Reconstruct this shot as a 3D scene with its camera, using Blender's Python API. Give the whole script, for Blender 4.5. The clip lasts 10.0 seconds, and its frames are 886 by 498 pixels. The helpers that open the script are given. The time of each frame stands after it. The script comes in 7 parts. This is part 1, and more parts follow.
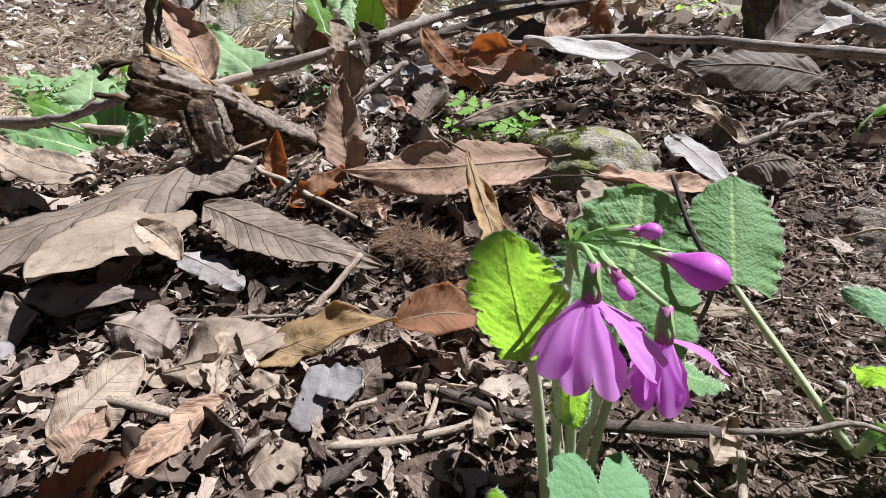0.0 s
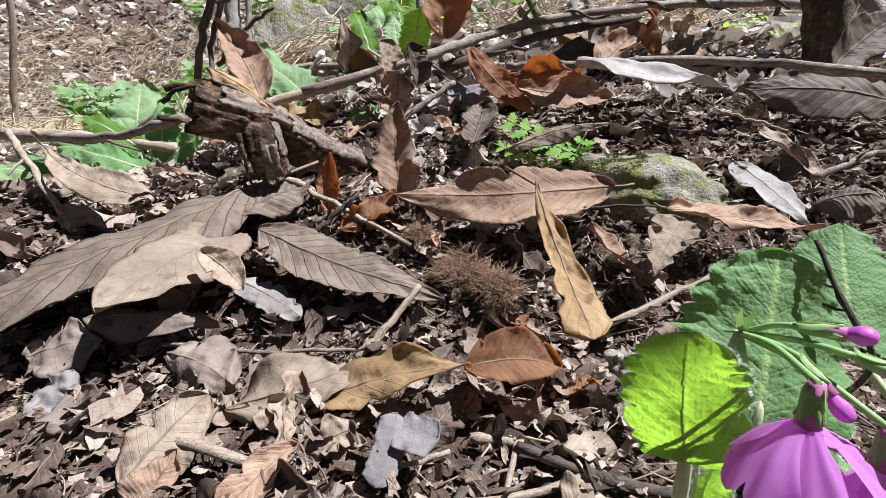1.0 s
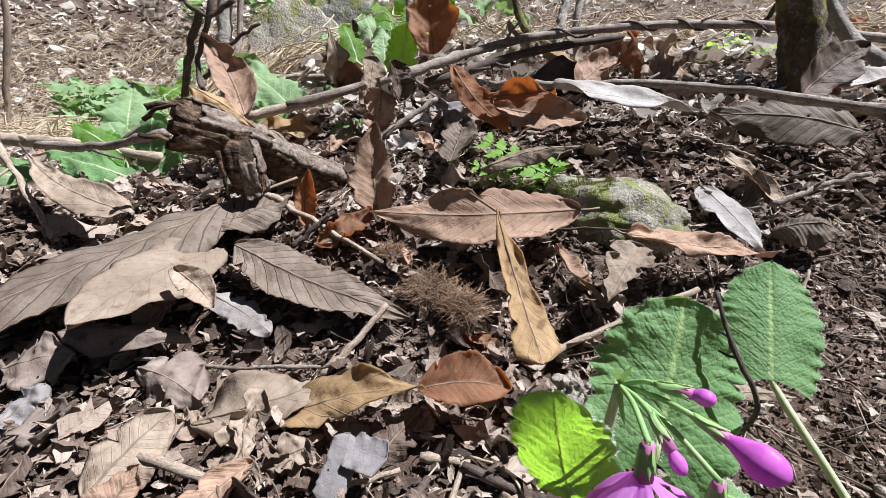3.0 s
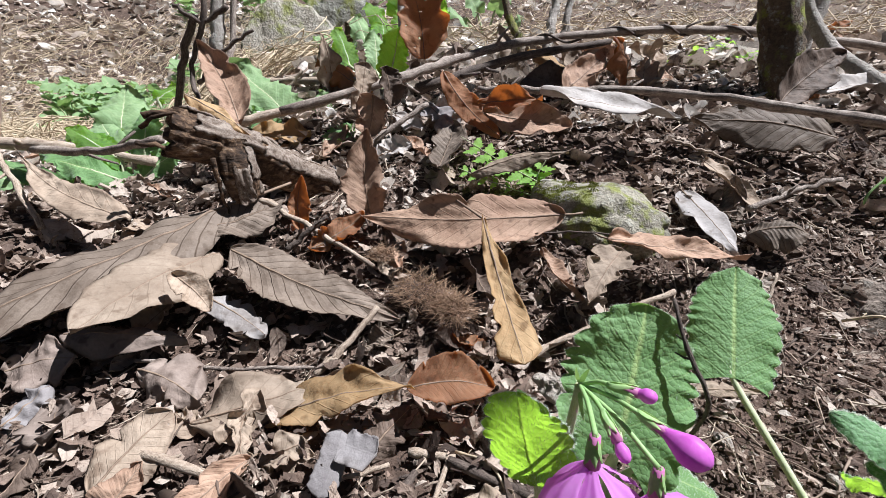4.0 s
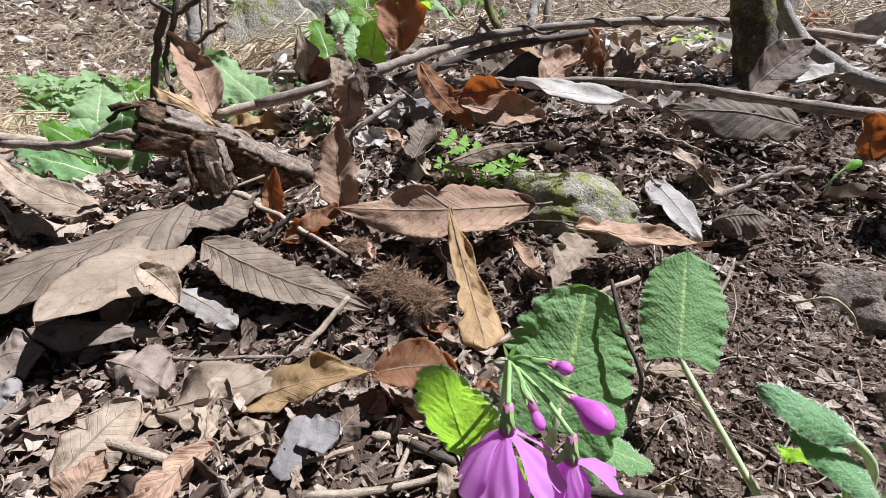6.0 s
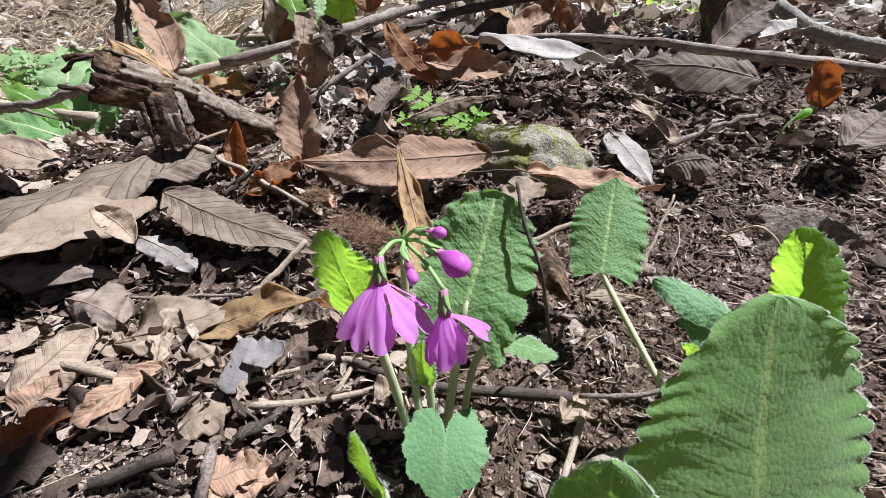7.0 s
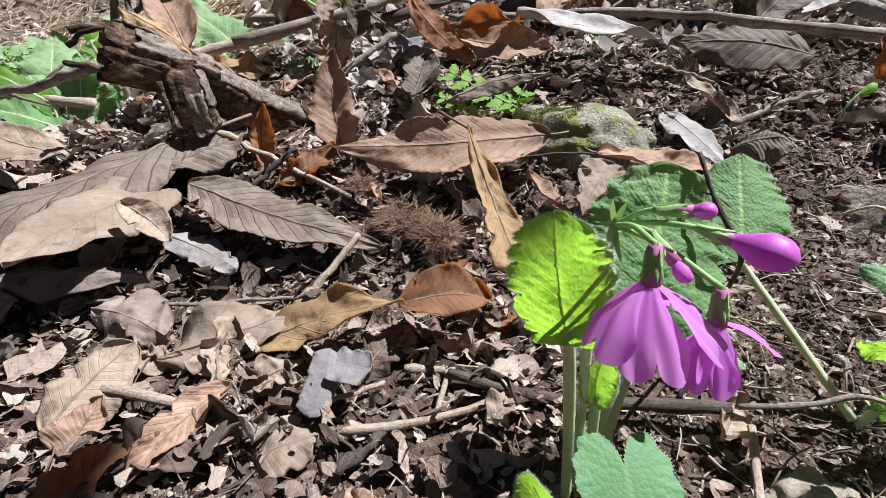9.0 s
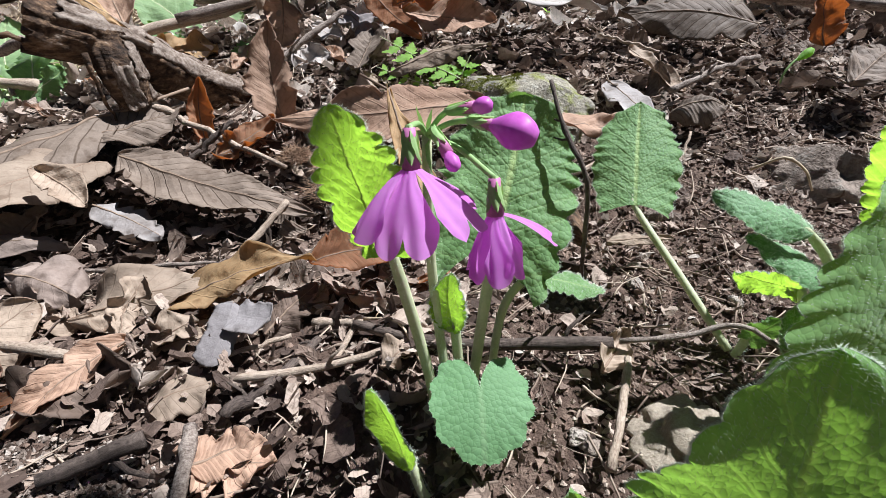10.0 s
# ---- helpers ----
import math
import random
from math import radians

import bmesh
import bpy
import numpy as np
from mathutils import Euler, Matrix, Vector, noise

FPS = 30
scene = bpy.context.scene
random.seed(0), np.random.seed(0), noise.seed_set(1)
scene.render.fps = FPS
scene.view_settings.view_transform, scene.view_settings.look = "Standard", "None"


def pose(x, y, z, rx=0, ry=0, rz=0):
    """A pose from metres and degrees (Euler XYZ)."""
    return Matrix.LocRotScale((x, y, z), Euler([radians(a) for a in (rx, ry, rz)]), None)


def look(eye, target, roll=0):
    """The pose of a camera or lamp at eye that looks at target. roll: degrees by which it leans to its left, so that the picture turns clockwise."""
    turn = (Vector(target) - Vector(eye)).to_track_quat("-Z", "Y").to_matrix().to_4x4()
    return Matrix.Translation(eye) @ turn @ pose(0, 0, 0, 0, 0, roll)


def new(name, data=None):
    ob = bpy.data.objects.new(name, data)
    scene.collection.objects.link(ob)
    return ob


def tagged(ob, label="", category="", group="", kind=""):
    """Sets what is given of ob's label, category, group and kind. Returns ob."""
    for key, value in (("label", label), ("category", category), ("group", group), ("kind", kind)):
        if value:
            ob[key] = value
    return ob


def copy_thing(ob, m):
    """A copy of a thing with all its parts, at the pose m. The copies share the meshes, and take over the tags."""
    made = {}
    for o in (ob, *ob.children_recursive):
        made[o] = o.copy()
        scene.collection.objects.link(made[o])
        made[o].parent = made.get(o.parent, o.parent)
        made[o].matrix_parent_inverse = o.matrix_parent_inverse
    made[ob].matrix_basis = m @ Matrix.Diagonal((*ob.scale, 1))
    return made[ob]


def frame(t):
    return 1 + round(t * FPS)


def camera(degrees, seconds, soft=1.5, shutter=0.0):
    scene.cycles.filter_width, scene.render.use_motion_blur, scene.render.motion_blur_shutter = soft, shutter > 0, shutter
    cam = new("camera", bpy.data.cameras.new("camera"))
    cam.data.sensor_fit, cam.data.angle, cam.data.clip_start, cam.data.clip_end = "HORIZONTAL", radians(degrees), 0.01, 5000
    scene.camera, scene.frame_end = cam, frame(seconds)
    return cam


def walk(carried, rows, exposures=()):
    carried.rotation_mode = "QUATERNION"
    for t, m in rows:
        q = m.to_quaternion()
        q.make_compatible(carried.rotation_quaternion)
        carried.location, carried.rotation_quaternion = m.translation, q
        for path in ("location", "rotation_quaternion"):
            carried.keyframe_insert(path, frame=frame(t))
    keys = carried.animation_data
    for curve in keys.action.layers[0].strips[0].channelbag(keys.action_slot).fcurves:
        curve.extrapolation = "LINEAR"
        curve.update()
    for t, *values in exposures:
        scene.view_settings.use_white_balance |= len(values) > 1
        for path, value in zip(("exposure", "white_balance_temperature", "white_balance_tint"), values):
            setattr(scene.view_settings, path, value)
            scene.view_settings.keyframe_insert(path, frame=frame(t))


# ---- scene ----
cam = camera(92.5, 10.0, soft=0.65)
PATH = [
    (0, (0.008, -0.001, 0.13), (-0.011, 1.9, -0.49), -0.0),
    (0.5, (-0.015, 0.01, 0.135), (-0.089, 1.917, -0.463), 0.3),
    (1, (-0.018, 0.011, 0.141), (-0.124, 1.92, -0.443), 0.7),
    (1.5, (-0.016, 0.013, 0.145), (-0.139, 1.924, -0.433), 1.0),
    (2, (-0.016, 0.013, 0.149), (-0.138, 1.925, -0.424), 1.3),
    (2.5, (-0.009, 0.01, 0.152), (-0.119, 1.923, -0.421), 1.7),
    (3, (0.0, 0.006, 0.156), (-0.089, 1.918, -0.422), 2.0),
    (4.5, (0.007, -0.005, 0.166), (-0.043, 1.903, -0.429), 2.1),
    (5, (0.014, -0.005, 0.167), (-0.022, 1.9, -0.439), 2.1),
    (6.3, (0.024, -0.008, 0.162), (0.003, 1.893, -0.461), 1.7),
    (6.5, (0.033, -0.009, 0.163), (0.02, 1.885, -0.481), 1.8),
    (7, (0.047, -0.024, 0.141), (0.052, 1.853, -0.549), 1.2),
    (7.5, (0.049, -0.03, 0.121), (0.069, 1.832, -0.608), 0.8),
    (8, (0.035, -0.022, 0.12), (0.073, 1.839, -0.61), 0.6),
    (8.5, (0.0, 0.001, 0.121), (0.052, 1.868, -0.594), 0.7),
    (9, (-0.004, 0.004, 0.129), (0.072, 1.87, -0.587), 0.6),
    (9.5, (0.022, -0.003, 0.119), (0.111, 1.858, -0.609), -0.0),
    (10, (0.034, -0.006, 0.113), (0.14, 1.848, -0.63), -0.4),
]
walk(cam, [(t, look(eye, target, roll)) for t, eye, target, roll in PATH], [(0, 0.93, 6050, 10), (10, 0.93, 6050, 10)])


# ---- light ----
world = bpy.data.worlds.new("sky")
scene.world = world
world.use_nodes = True
wn = world.node_tree
sky = wn.nodes.new("ShaderNodeTexSky")
sky.sky_type = "NISHITA"
sky.sun_disc = False
SUN_TO = Vector((0.50, 0.02, 1.0)).normalized()
sky.sun_elevation = math.asin(SUN_TO.z)
sky.sun_rotation = math.atan2(SUN_TO.x, SUN_TO.y)
wn.links.new(sky.outputs[0], wn.nodes["Background"].inputs[0])
wn.nodes["Background"].inputs[1].default_value = 0.013
sun_data = bpy.data.lights.new("sun", "SUN")
sun_data.energy = 5.0
sun_data.angle = radians(0.5)
sun_data.color = (0.98, 0.985, 1.0)
sun = new("sun", sun_data)
sun.matrix_world = look(SUN_TO * 20, (0, 0, 0))


# ---- materials ----
def nodes_of(name):
    m = bpy.data.materials.new(name)
    m.use_nodes = True
    nt = m.node_tree
    nt.nodes.clear()
    return m, nt


def math_node(nt, op, a, b=None, c=None, clamp=False):
    n = nt.nodes.new("ShaderNodeMath")
    n.operation = op
    n.use_clamp = clamp
    for i, v in enumerate((a, b, c)):
        if v is None:
            continue
        if isinstance(v, (int, float)):
            n.inputs[i].default_value = v
        else:
            nt.links.new(v, n.inputs[i])
    return n.outputs[0]


def noise_node(nt, vec, scale, detail=4.0, rough=0.55):
    n = nt.nodes.new("ShaderNodeTexNoise")
    n.inputs["Scale"].default_value = scale
    n.inputs["Detail"].default_value = detail
    n.inputs["Roughness"].default_value = rough
    if vec is not None:
        nt.links.new(vec, n.inputs["Vector"])
    return n.outputs["Fac"]


def ramp_node(nt, fac, stops):
    n = nt.nodes.new("ShaderNodeValToRGB")
    e = n.color_ramp.elements
    while len(e) < len(stops):
        e.new(0.5)
    for i, (p, c) in enumerate(stops):
        e[i].position = p
        e[i].color = (*c, 1) if len(c) == 3 else c
    nt.links.new(fac, n.inputs[0])
    return n.outputs[0]


def mix_col(nt, fac, a, b, mode="MIX"):
    n = nt.nodes.new("ShaderNodeMix")
    n.data_type = "RGBA"
    n.blend_type = mode
    for sock, v in ((n.inputs[0], fac), (n.inputs[6], a), (n.inputs[7], b)):
        if isinstance(v, (int, float)):
            sock.default_value = v
        elif isinstance(v, tuple):
            sock.default_value = (*v, 1)
        else:
            nt.links.new(v, sock)
    return n.outputs[2]


def coords(nt, shift=True):
    """Object coordinates, moved by the object's own random number so that alike pieces differ."""
    tc = nt.nodes.new("ShaderNodeTexCoord")
    if not shift:
        return tc.outputs["Object"]
    oi = nt.nodes.new("ShaderNodeObjectInfo")
    mul = nt.nodes.new("ShaderNodeVectorMath")
    mul.operation = "ADD"
    nt.links.new(tc.outputs["Object"], mul.inputs[0])
    nt.links.new(oi.outputs["Random"], mul.inputs[1])
    return mul.outputs[0]


def finish(nt, colour, rough, height=None, bump=0.3, dist=0.001, translucent=0.0, trans_colour=None, spec=0.3, fuzz=0.0):
    out = nt.nodes.new("ShaderNodeOutputMaterial")
    bs = nt.nodes.new("ShaderNodeBsdfPrincipled")
    if isinstance(colour, tuple):
        bs.inputs["Base Color"].default_value = (*colour, 1)
    else:
        nt.links.new(colour, bs.inputs["Base Color"])
    if isinstance(rough, (int, float)):
        bs.inputs["Roughness"].default_value = rough
    else:
        nt.links.new(rough, bs.inputs["Roughness"])
    bs.inputs["Specular IOR Level"].default_value = spec
    if fuzz:
        bs.inputs["Sheen Weight"].default_value = fuzz
        bs.inputs["Sheen Roughness"].default_value = 0.45
        bs.inputs["Sheen Tint"].default_value = (0.9, 1.0, 0.85, 1)
    bnode = None
    if height is not None:
        bnode = nt.nodes.new("ShaderNodeBump")
        bnode.inputs["Strength"].default_value = bump
        bnode.inputs["Distance"].default_value = dist
        nt.links.new(height, bnode.inputs["Height"])
        nt.links.new(bnode.outputs[0], bs.inputs["Normal"])
    last = bs.outputs[0]
    if translucent > 0:
        tr = nt.nodes.new("ShaderNodeBsdfTranslucent")
        tc = trans_colour if trans_colour is not None else colour
        if isinstance(tc, tuple):
            tr.inputs[0].default_value = (*tc, 1)
        else:
            nt.links.new(tc, tr.inputs[0])
        if bnode:
            nt.links.new(bnode.outputs[0], tr.inputs["Normal"])
        mx = nt.nodes.new("ShaderNodeMixShader")
        mx.inputs[0].default_value = translucent
        nt.links.new(last, mx.inputs[1])
        nt.links.new(tr.outputs[0], mx.inputs[2])
        last = mx.outputs[0]
    nt.links.new(last, out.inputs[0])


def vein_mask(nt, count, slant, sharp):
    """Side veins of a blade laid out in its own UV: u runs along the midrib, v across it."""
    uv = nt.nodes.new("ShaderNodeUVMap")
    sep = nt.nodes.new("ShaderNodeSeparateXYZ")
    nt.links.new(uv.outputs[0], sep.inputs[0])
    v = math_node(nt, "ABSOLUTE", math_node(nt, "SUBTRACT", sep.outputs[1], 0.5))
    wob = math_node(nt, "MULTIPLY", noise_node(nt, uv.outputs[0], 5.0, 2.0), 0.03)
    s = math_node(nt, "ADD", math_node(nt, "SUBTRACT", sep.outputs[0], math_node(nt, "MULTIPLY", math_node(nt, "POWER", v, 0.85), slant)), wob)
    f = math_node(nt, "FRACT", math_node(nt, "MULTIPLY", s, count))
    tri = math_node(nt, "ABSOLUTE", math_node(nt, "SUBTRACT", f, 0.5))
    line = math_node(nt, "SUBTRACT", 1.0, math_node(nt, "MULTIPLY", tri, sharp), clamp=True)
    mid = math_node(nt, "SUBTRACT", 1.25, math_node(nt, "MULTIPLY", v, 34.0), clamp=True)
    return math_node(nt, "MAXIMUM", line, mid), tri, v, uv.outputs[0]


def dead_leaf_material(name, light, dark, vein, spot, translucent=0.18, count=15.0, glow=None, spots=0.6, veins=0.5):
    m, nt = nodes_of(name)
    co = coords(nt)
    lines, tri, v, uv = vein_mask(nt, count, 0.36, 15.0)
    blotch = noise_node(nt, co, 38.0, 4.0, 0.6)
    crinkle = noise_node(nt, co, 105.0, 5.0, 0.62)
    stain = noise_node(nt, co, 21.0, 4.0, 0.65)
    fine = noise_node(nt, co, 420.0, 3.0, 0.6)
    c = ramp_node(nt, math_node(nt, "ADD", math_node(nt, "MULTIPLY", blotch, 0.75), math_node(nt, "MULTIPLY", fine, 0.25)), [(0.33, dark), (0.62, light)])
    sp = noise_node(nt, co, 130.0, 2.0, 0.5)
    spm = ramp_node(nt, sp, [(0.60, (0, 0, 0)), (0.70, (1, 1, 1))])
    c = mix_col(nt, math_node(nt, "MULTIPLY", spm, spots), c, spot)
    # dried margin
    edge = math_node(nt, "MULTIPLY", math_node(nt, "SUBTRACT", math_node(nt, "ADD", v, math_node(nt, "MULTIPLY", blotch, 0.14)), 0.49), 9.0, clamp=True)
    c = mix_col(nt, math_node(nt, "MULTIPLY", edge, 0.55), c, spot)
    c = mix_col(nt, math_node(nt, "MULTIPLY", ramp_node(nt, stain, [(0.50, (0, 0, 0)), (0.66, (1, 1, 1))]), 0.45), c, dark)
    c = mix_col(nt, math_node(nt, "MULTIPLY", lines, math_node(nt, "MULTIPLY", math_node(nt, "MULTIPLY_ADD", blotch, 1.6, 0.05, clamp=True), veins)), c, vein)
    oi = nt.nodes.new("ShaderNodeObjectInfo")
    hsv = nt.nodes.new("ShaderNodeHueSaturation")
    nt.links.new(math_node(nt, "MULTIPLY_ADD", oi.outputs["Random"], 0.35, 0.82), hsv.inputs["Value"])
    nt.links.new(c, hsv.inputs["Color"])
    h = math_node(nt, "ADD", math_node(nt, "MULTIPLY", lines, veins * 1.6), math_node(nt, "ADD", math_node(nt, "MULTIPLY", tri, veins * 1.6), math_node(nt, "ADD", math_node(nt, "MULTIPLY", fine, 0.6), math_node(nt, "MULTIPLY", crinkle, 1.1))))
    finish(nt, hsv.outputs[0], 0.66, h, 0.5, 0.0010, translucent, glow, spec=0.2)
    return m


TAN = dead_leaf_material("leaf_tan", (0.50, 0.39, 0.295), (0.32, 0.235, 0.17), (0.24, 0.165, 0.11), (0.18, 0.115, 0.075), 0.28, veins=0.25, count=10.0)
GREYLEAF = dead_leaf_material("leaf_grey", (0.275, 0.215, 0.168), (0.15, 0.11, 0.082), (0.085, 0.056, 0.038), (0.11, 0.075, 0.053), 0.25, count=12.0, veins=1.0)
PINK = dead_leaf_material("leaf_pinkish", (0.58, 0.39, 0.275), (0.40, 0.245, 0.165), (0.24, 0.14, 0.09), (0.13, 0.07, 0.045), 0.3, count=13.0, veins=0.4)
RUST = dead_leaf_material("leaf_rust", (0.44, 0.26, 0.15), (0.26, 0.14, 0.08), (0.15, 0.08, 0.048), (0.10, 0.055, 0.033), 0.5, 12.0, (0.80, 0.40, 0.15), spots=0.7, veins=0.35)
OCHRE = dead_leaf_material("leaf_ochre", (0.60, 0.42, 0.235), (0.46, 0.30, 0.15), (0.26, 0.165, 0.085), (0.16, 0.095, 0.045), 0.4, 9.0, (0.66, 0.42, 0.18), 0.8, 0.3)
PALE = dead_leaf_material("leaf_pale", (0.52, 0.475, 0.44), (0.36, 0.31, 0.275), (0.33, 0.27, 0.23), (0.26, 0.21, 0.17), 0.15, 11.0, spots=0.4, veins=0.15)
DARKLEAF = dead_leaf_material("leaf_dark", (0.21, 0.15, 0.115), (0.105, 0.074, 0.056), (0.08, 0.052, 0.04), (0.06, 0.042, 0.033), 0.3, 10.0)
BLEACH = dead_leaf_material("leaf_bleached", (0.45, 0.41, 0.385), (0.26, 0.22, 0.195), (0.25, 0.20, 0.17), (0.17, 0.135, 0.11), 0.1, 9.0, spots=0.6, veins=0.08)
CRUMPLED = dead_leaf_material("leaf_crumpled", (0.32, 0.25, 0.207), (0.16, 0.117, 0.094), (0.13, 0.09, 0.07), (0.10, 0.07, 0.055), 0.12, 8.0, spots=0.75, veins=0.1)
SLATE = dead_leaf_material("leaf_slate", (0.31, 0.28, 0.27), (0.21, 0.185, 0.178), (0.20, 0.175, 0.16), (0.16, 0.135, 0.12), 0.1, 9.0, spots=0.4, veins=0.08)


def green_leaf_material(name, top, low, vein, translucent, glow, cell=680.0, relief=0.42, veins=1.0):
    m, nt = nodes_of(name)
    co = coords(nt, False)
    lines, tri, v, uv = vein_mask(nt, 9.0, 0.55, 9.0)
    vo = nt.nodes.new("ShaderNodeTexVoronoi")
    vo.feature = "DISTANCE_TO_EDGE"
    vo.inputs["Scale"].default_value = cell
    nt.links.new(co, vo.inputs["Vector"])
    net = math_node(nt, "MULTIPLY", vo.outputs["Distance"], 7.0, clamp=True)
    vd = nt.nodes.new("ShaderNodeTexVoronoi")
    vd.feature = "SMOOTH_F1"
    vd.inputs["Scale"].default_value = cell
    vd.inputs["Smoothness"].default_value = 0.35
    nt.links.new(co, vd.inputs["Vector"])
    dome = math_node(nt, "SUBTRACT", 1.0, math_node(nt, "MULTIPLY", vd.outputs["Distance"], vd.outputs["Distance"]))
    big = noise_node(nt, co, 55.0, 3.0)
    c = ramp_node(nt, big, [(0.3, low), (0.7, top)])
    c = mix_col(nt, math_node(nt, "MULTIPLY", math_node(nt, "SUBTRACT", 1.0, net), 0.3), c, low)
    rib = math_node(nt, "SUBTRACT", 1.25, math_node(nt, "MULTIPLY", v, 40.0), clamp=True)
    c = mix_col(nt, math_node(nt, "MAXIMUM", math_node(nt, "MULTIPLY", lines, 0.12 * veins), math_node(nt, "MULTIPLY", rib, 0.7 * veins)), c, vein)
    g = mix_col(nt, math_node(nt, "MULTIPLY", lines, 0.5 * veins), glow, (glow[0] * 1.3, glow[1] * 1.15, glow[2] * 1.5))
    g = mix_col(nt, math_node(nt, "MULTIPLY", math_node(nt, "SUBTRACT", 1.0, net), 0.14), g, (glow[0] * 0.6, glow[1] * 0.7, glow[2] * 0.6))
    h = math_node(nt, "ADD", math_node(nt, "MULTIPLY", dome, 1.3), math_node(nt, "SUBTRACT", math_node(nt, "MULTIPLY", net, 0.15), math_node(nt, "MULTIPLY", lines, 0.6 * veins)))
    finish(nt, c, 0.62, h, relief, 0.0005, translucent, g, spec=0.25, fuzz=0.28)
    return m


PRIM = green_leaf_material("primrose_leaf", (0.205, 0.335, 0.14), (0.12, 0.235, 0.08), (0.46, 0.58, 0.22), 0.30, (0.28, 0.50, 0.08), 720.0, 0.42)
# near leaves' copy of PRIM: flatter bump, missing light put into its colours
PRIM_NEAR = green_leaf_material("primrose_leaf_near_lit", (0.24, 0.40, 0.15), (0.15, 0.29, 0.09), (0.46, 0.58, 0.18), 0.46, (0.36, 0.64, 0.07), 800.0, 0.22)
# copy of PRIM with sunlight from behind put into its lime glow
PRIM_LIT = green_leaf_material("primrose_leaf_backlit", (0.19, 0.33, 0.115), (0.12, 0.25, 0.075), (0.30, 0.44, 0.16), 0.68, (0.46, 0.78, 0.06), 680.0, 0.24)
PRIM_ROUND = green_leaf_material("primrose_leaf_pale", (0.155, 0.285, 0.135), (0.105, 0.215, 0.085), (0.40, 0.54, 0.30), 0.16, (0.22, 0.42, 0.09), 760.0, 0.30, 0.25)
WEED = green_leaf_material("weed_leaf", (0.31, 0.42, 0.215), (0.19, 0.30, 0.13), (0.40, 0.49, 0.26), 0.3, (0.36, 0.53, 0.15), 300.0)
FERN = green_leaf_material("fern_green", (0.30, 0.50, 0.10), (0.20, 0.40, 0.07), (0.36, 0.56, 0.14), 0.5, (0.50, 0.82, 0.10), 600.0, 0.2)


def plain_material(name, a, b, scale, rough, bump=0.3, dist=0.0006, translucent=0.0, glow=None, stretch=None, spec=0.3):
    m, nt = nodes_of(name)
    co = coords(nt)
    if stretch:
        mp = nt.nodes.new("ShaderNodeMapping")
        mp.inputs["Scale"].default_value = stretch
        nt.links.new(co, mp.inputs["Vector"])
        co = mp.outputs[0]
    n1 = noise_node(nt, co, scale, 5.0, 0.6)
    n2 = noise_node(nt, co, scale * 7, 3.0, 0.6)
    f = math_node(nt, "ADD", math_node(nt, "MULTIPLY", n1, 0.65), math_node(nt, "MULTIPLY", n2, 0.35))
    c = ramp_node(nt, f, [(0.34, a), (0.64, b)])
    finish(nt, c, rough, f, bump, dist, translucent, glow, spec)
    return m


STEM = plain_material("hairy_stem", (0.475, 0.512, 0.288), (0.675, 0.688, 0.450), 160, 0.55, 0.2, translucent=0.2, glow=(0.45, 0.55, 0.18))
CALYX = plain_material("calyx_green", (0.260, 0.442, 0.156), (0.429, 0.598, 0.260), 200, 0.5, 0.2, translucent=0.25, glow=(0.4, 0.6, 0.15))
TUBE = plain_material("corolla_tube", (0.468, 0.130, 0.312), (0.650, 0.260, 0.468), 200, 0.5, 0.1, translucent=0.2)
PETAL = plain_material("petal_magenta", (0.62, 0.22, 0.62), (0.74, 0.34, 0.74), 90, 0.7, 0.15, 0.0003, 0.55, (0.80, 0.26, 0.80), spec=0.1)
BUD = plain_material("bud_magenta", (0.58, 0.10, 0.50), (0.70, 0.20, 0.64), 130, 0.45, 0.15, 0.0003, 0.25, (0.6, 0.06, 0.62), spec=0.3)
HAIR = plain_material("pale_hairs", (0.66, 0.72, 0.58), (0.80, 0.84, 0.74), 300, 0.5, 0.0, translucent=0.5, glow=(0.8, 0.88, 0.7))


def twig_material(name, crack, a, b, long=9.0, round_=7.0):
    """Weathered wood or thin bark: streaks along the stick, cracks and blotches."""
    m, nt = nodes_of(name)
    uv = nt.nodes.new("ShaderNodeUVMap")
    mp = nt.nodes.new("ShaderNodeMapping")
    mp.inputs["Scale"].default_value = (long, round_, 1.0)
    nt.links.new(uv.outputs[0], mp.inputs["Vector"])
    oi = nt.nodes.new("ShaderNodeObjectInfo")
    ad = nt.nodes.new("ShaderNodeVectorMath")
    ad.operation = "ADD"
    nt.links.new(mp.outputs[0], ad.inputs[0])
    nt.links.new(math_node(nt, "MULTIPLY", oi.outputs["Random"], 40.0), ad.inputs[1])
    st = noise_node(nt, ad.outputs[0], 2.2, 6.0, 0.7)
    co = coords(nt)
    bl = noise_node(nt, co, 70.0, 4.0, 0.6)
    fine = noise_node(nt, co, 600.0, 3.0, 0.6)
    f = math_node(nt, "ADD", math_node(nt, "MULTIPLY", st, 0.5), math_node(nt, "ADD", math_node(nt, "MULTIPLY", bl, 0.3), math_node(nt, "MULTIPLY", fine, 0.2)))
    c = ramp_node(nt, f, [(0.36, crack), (0.46, a), (0.62, b)])
    finish(nt, c, 0.8, f, 0.9, 0.0016, spec=0.25)
    return m


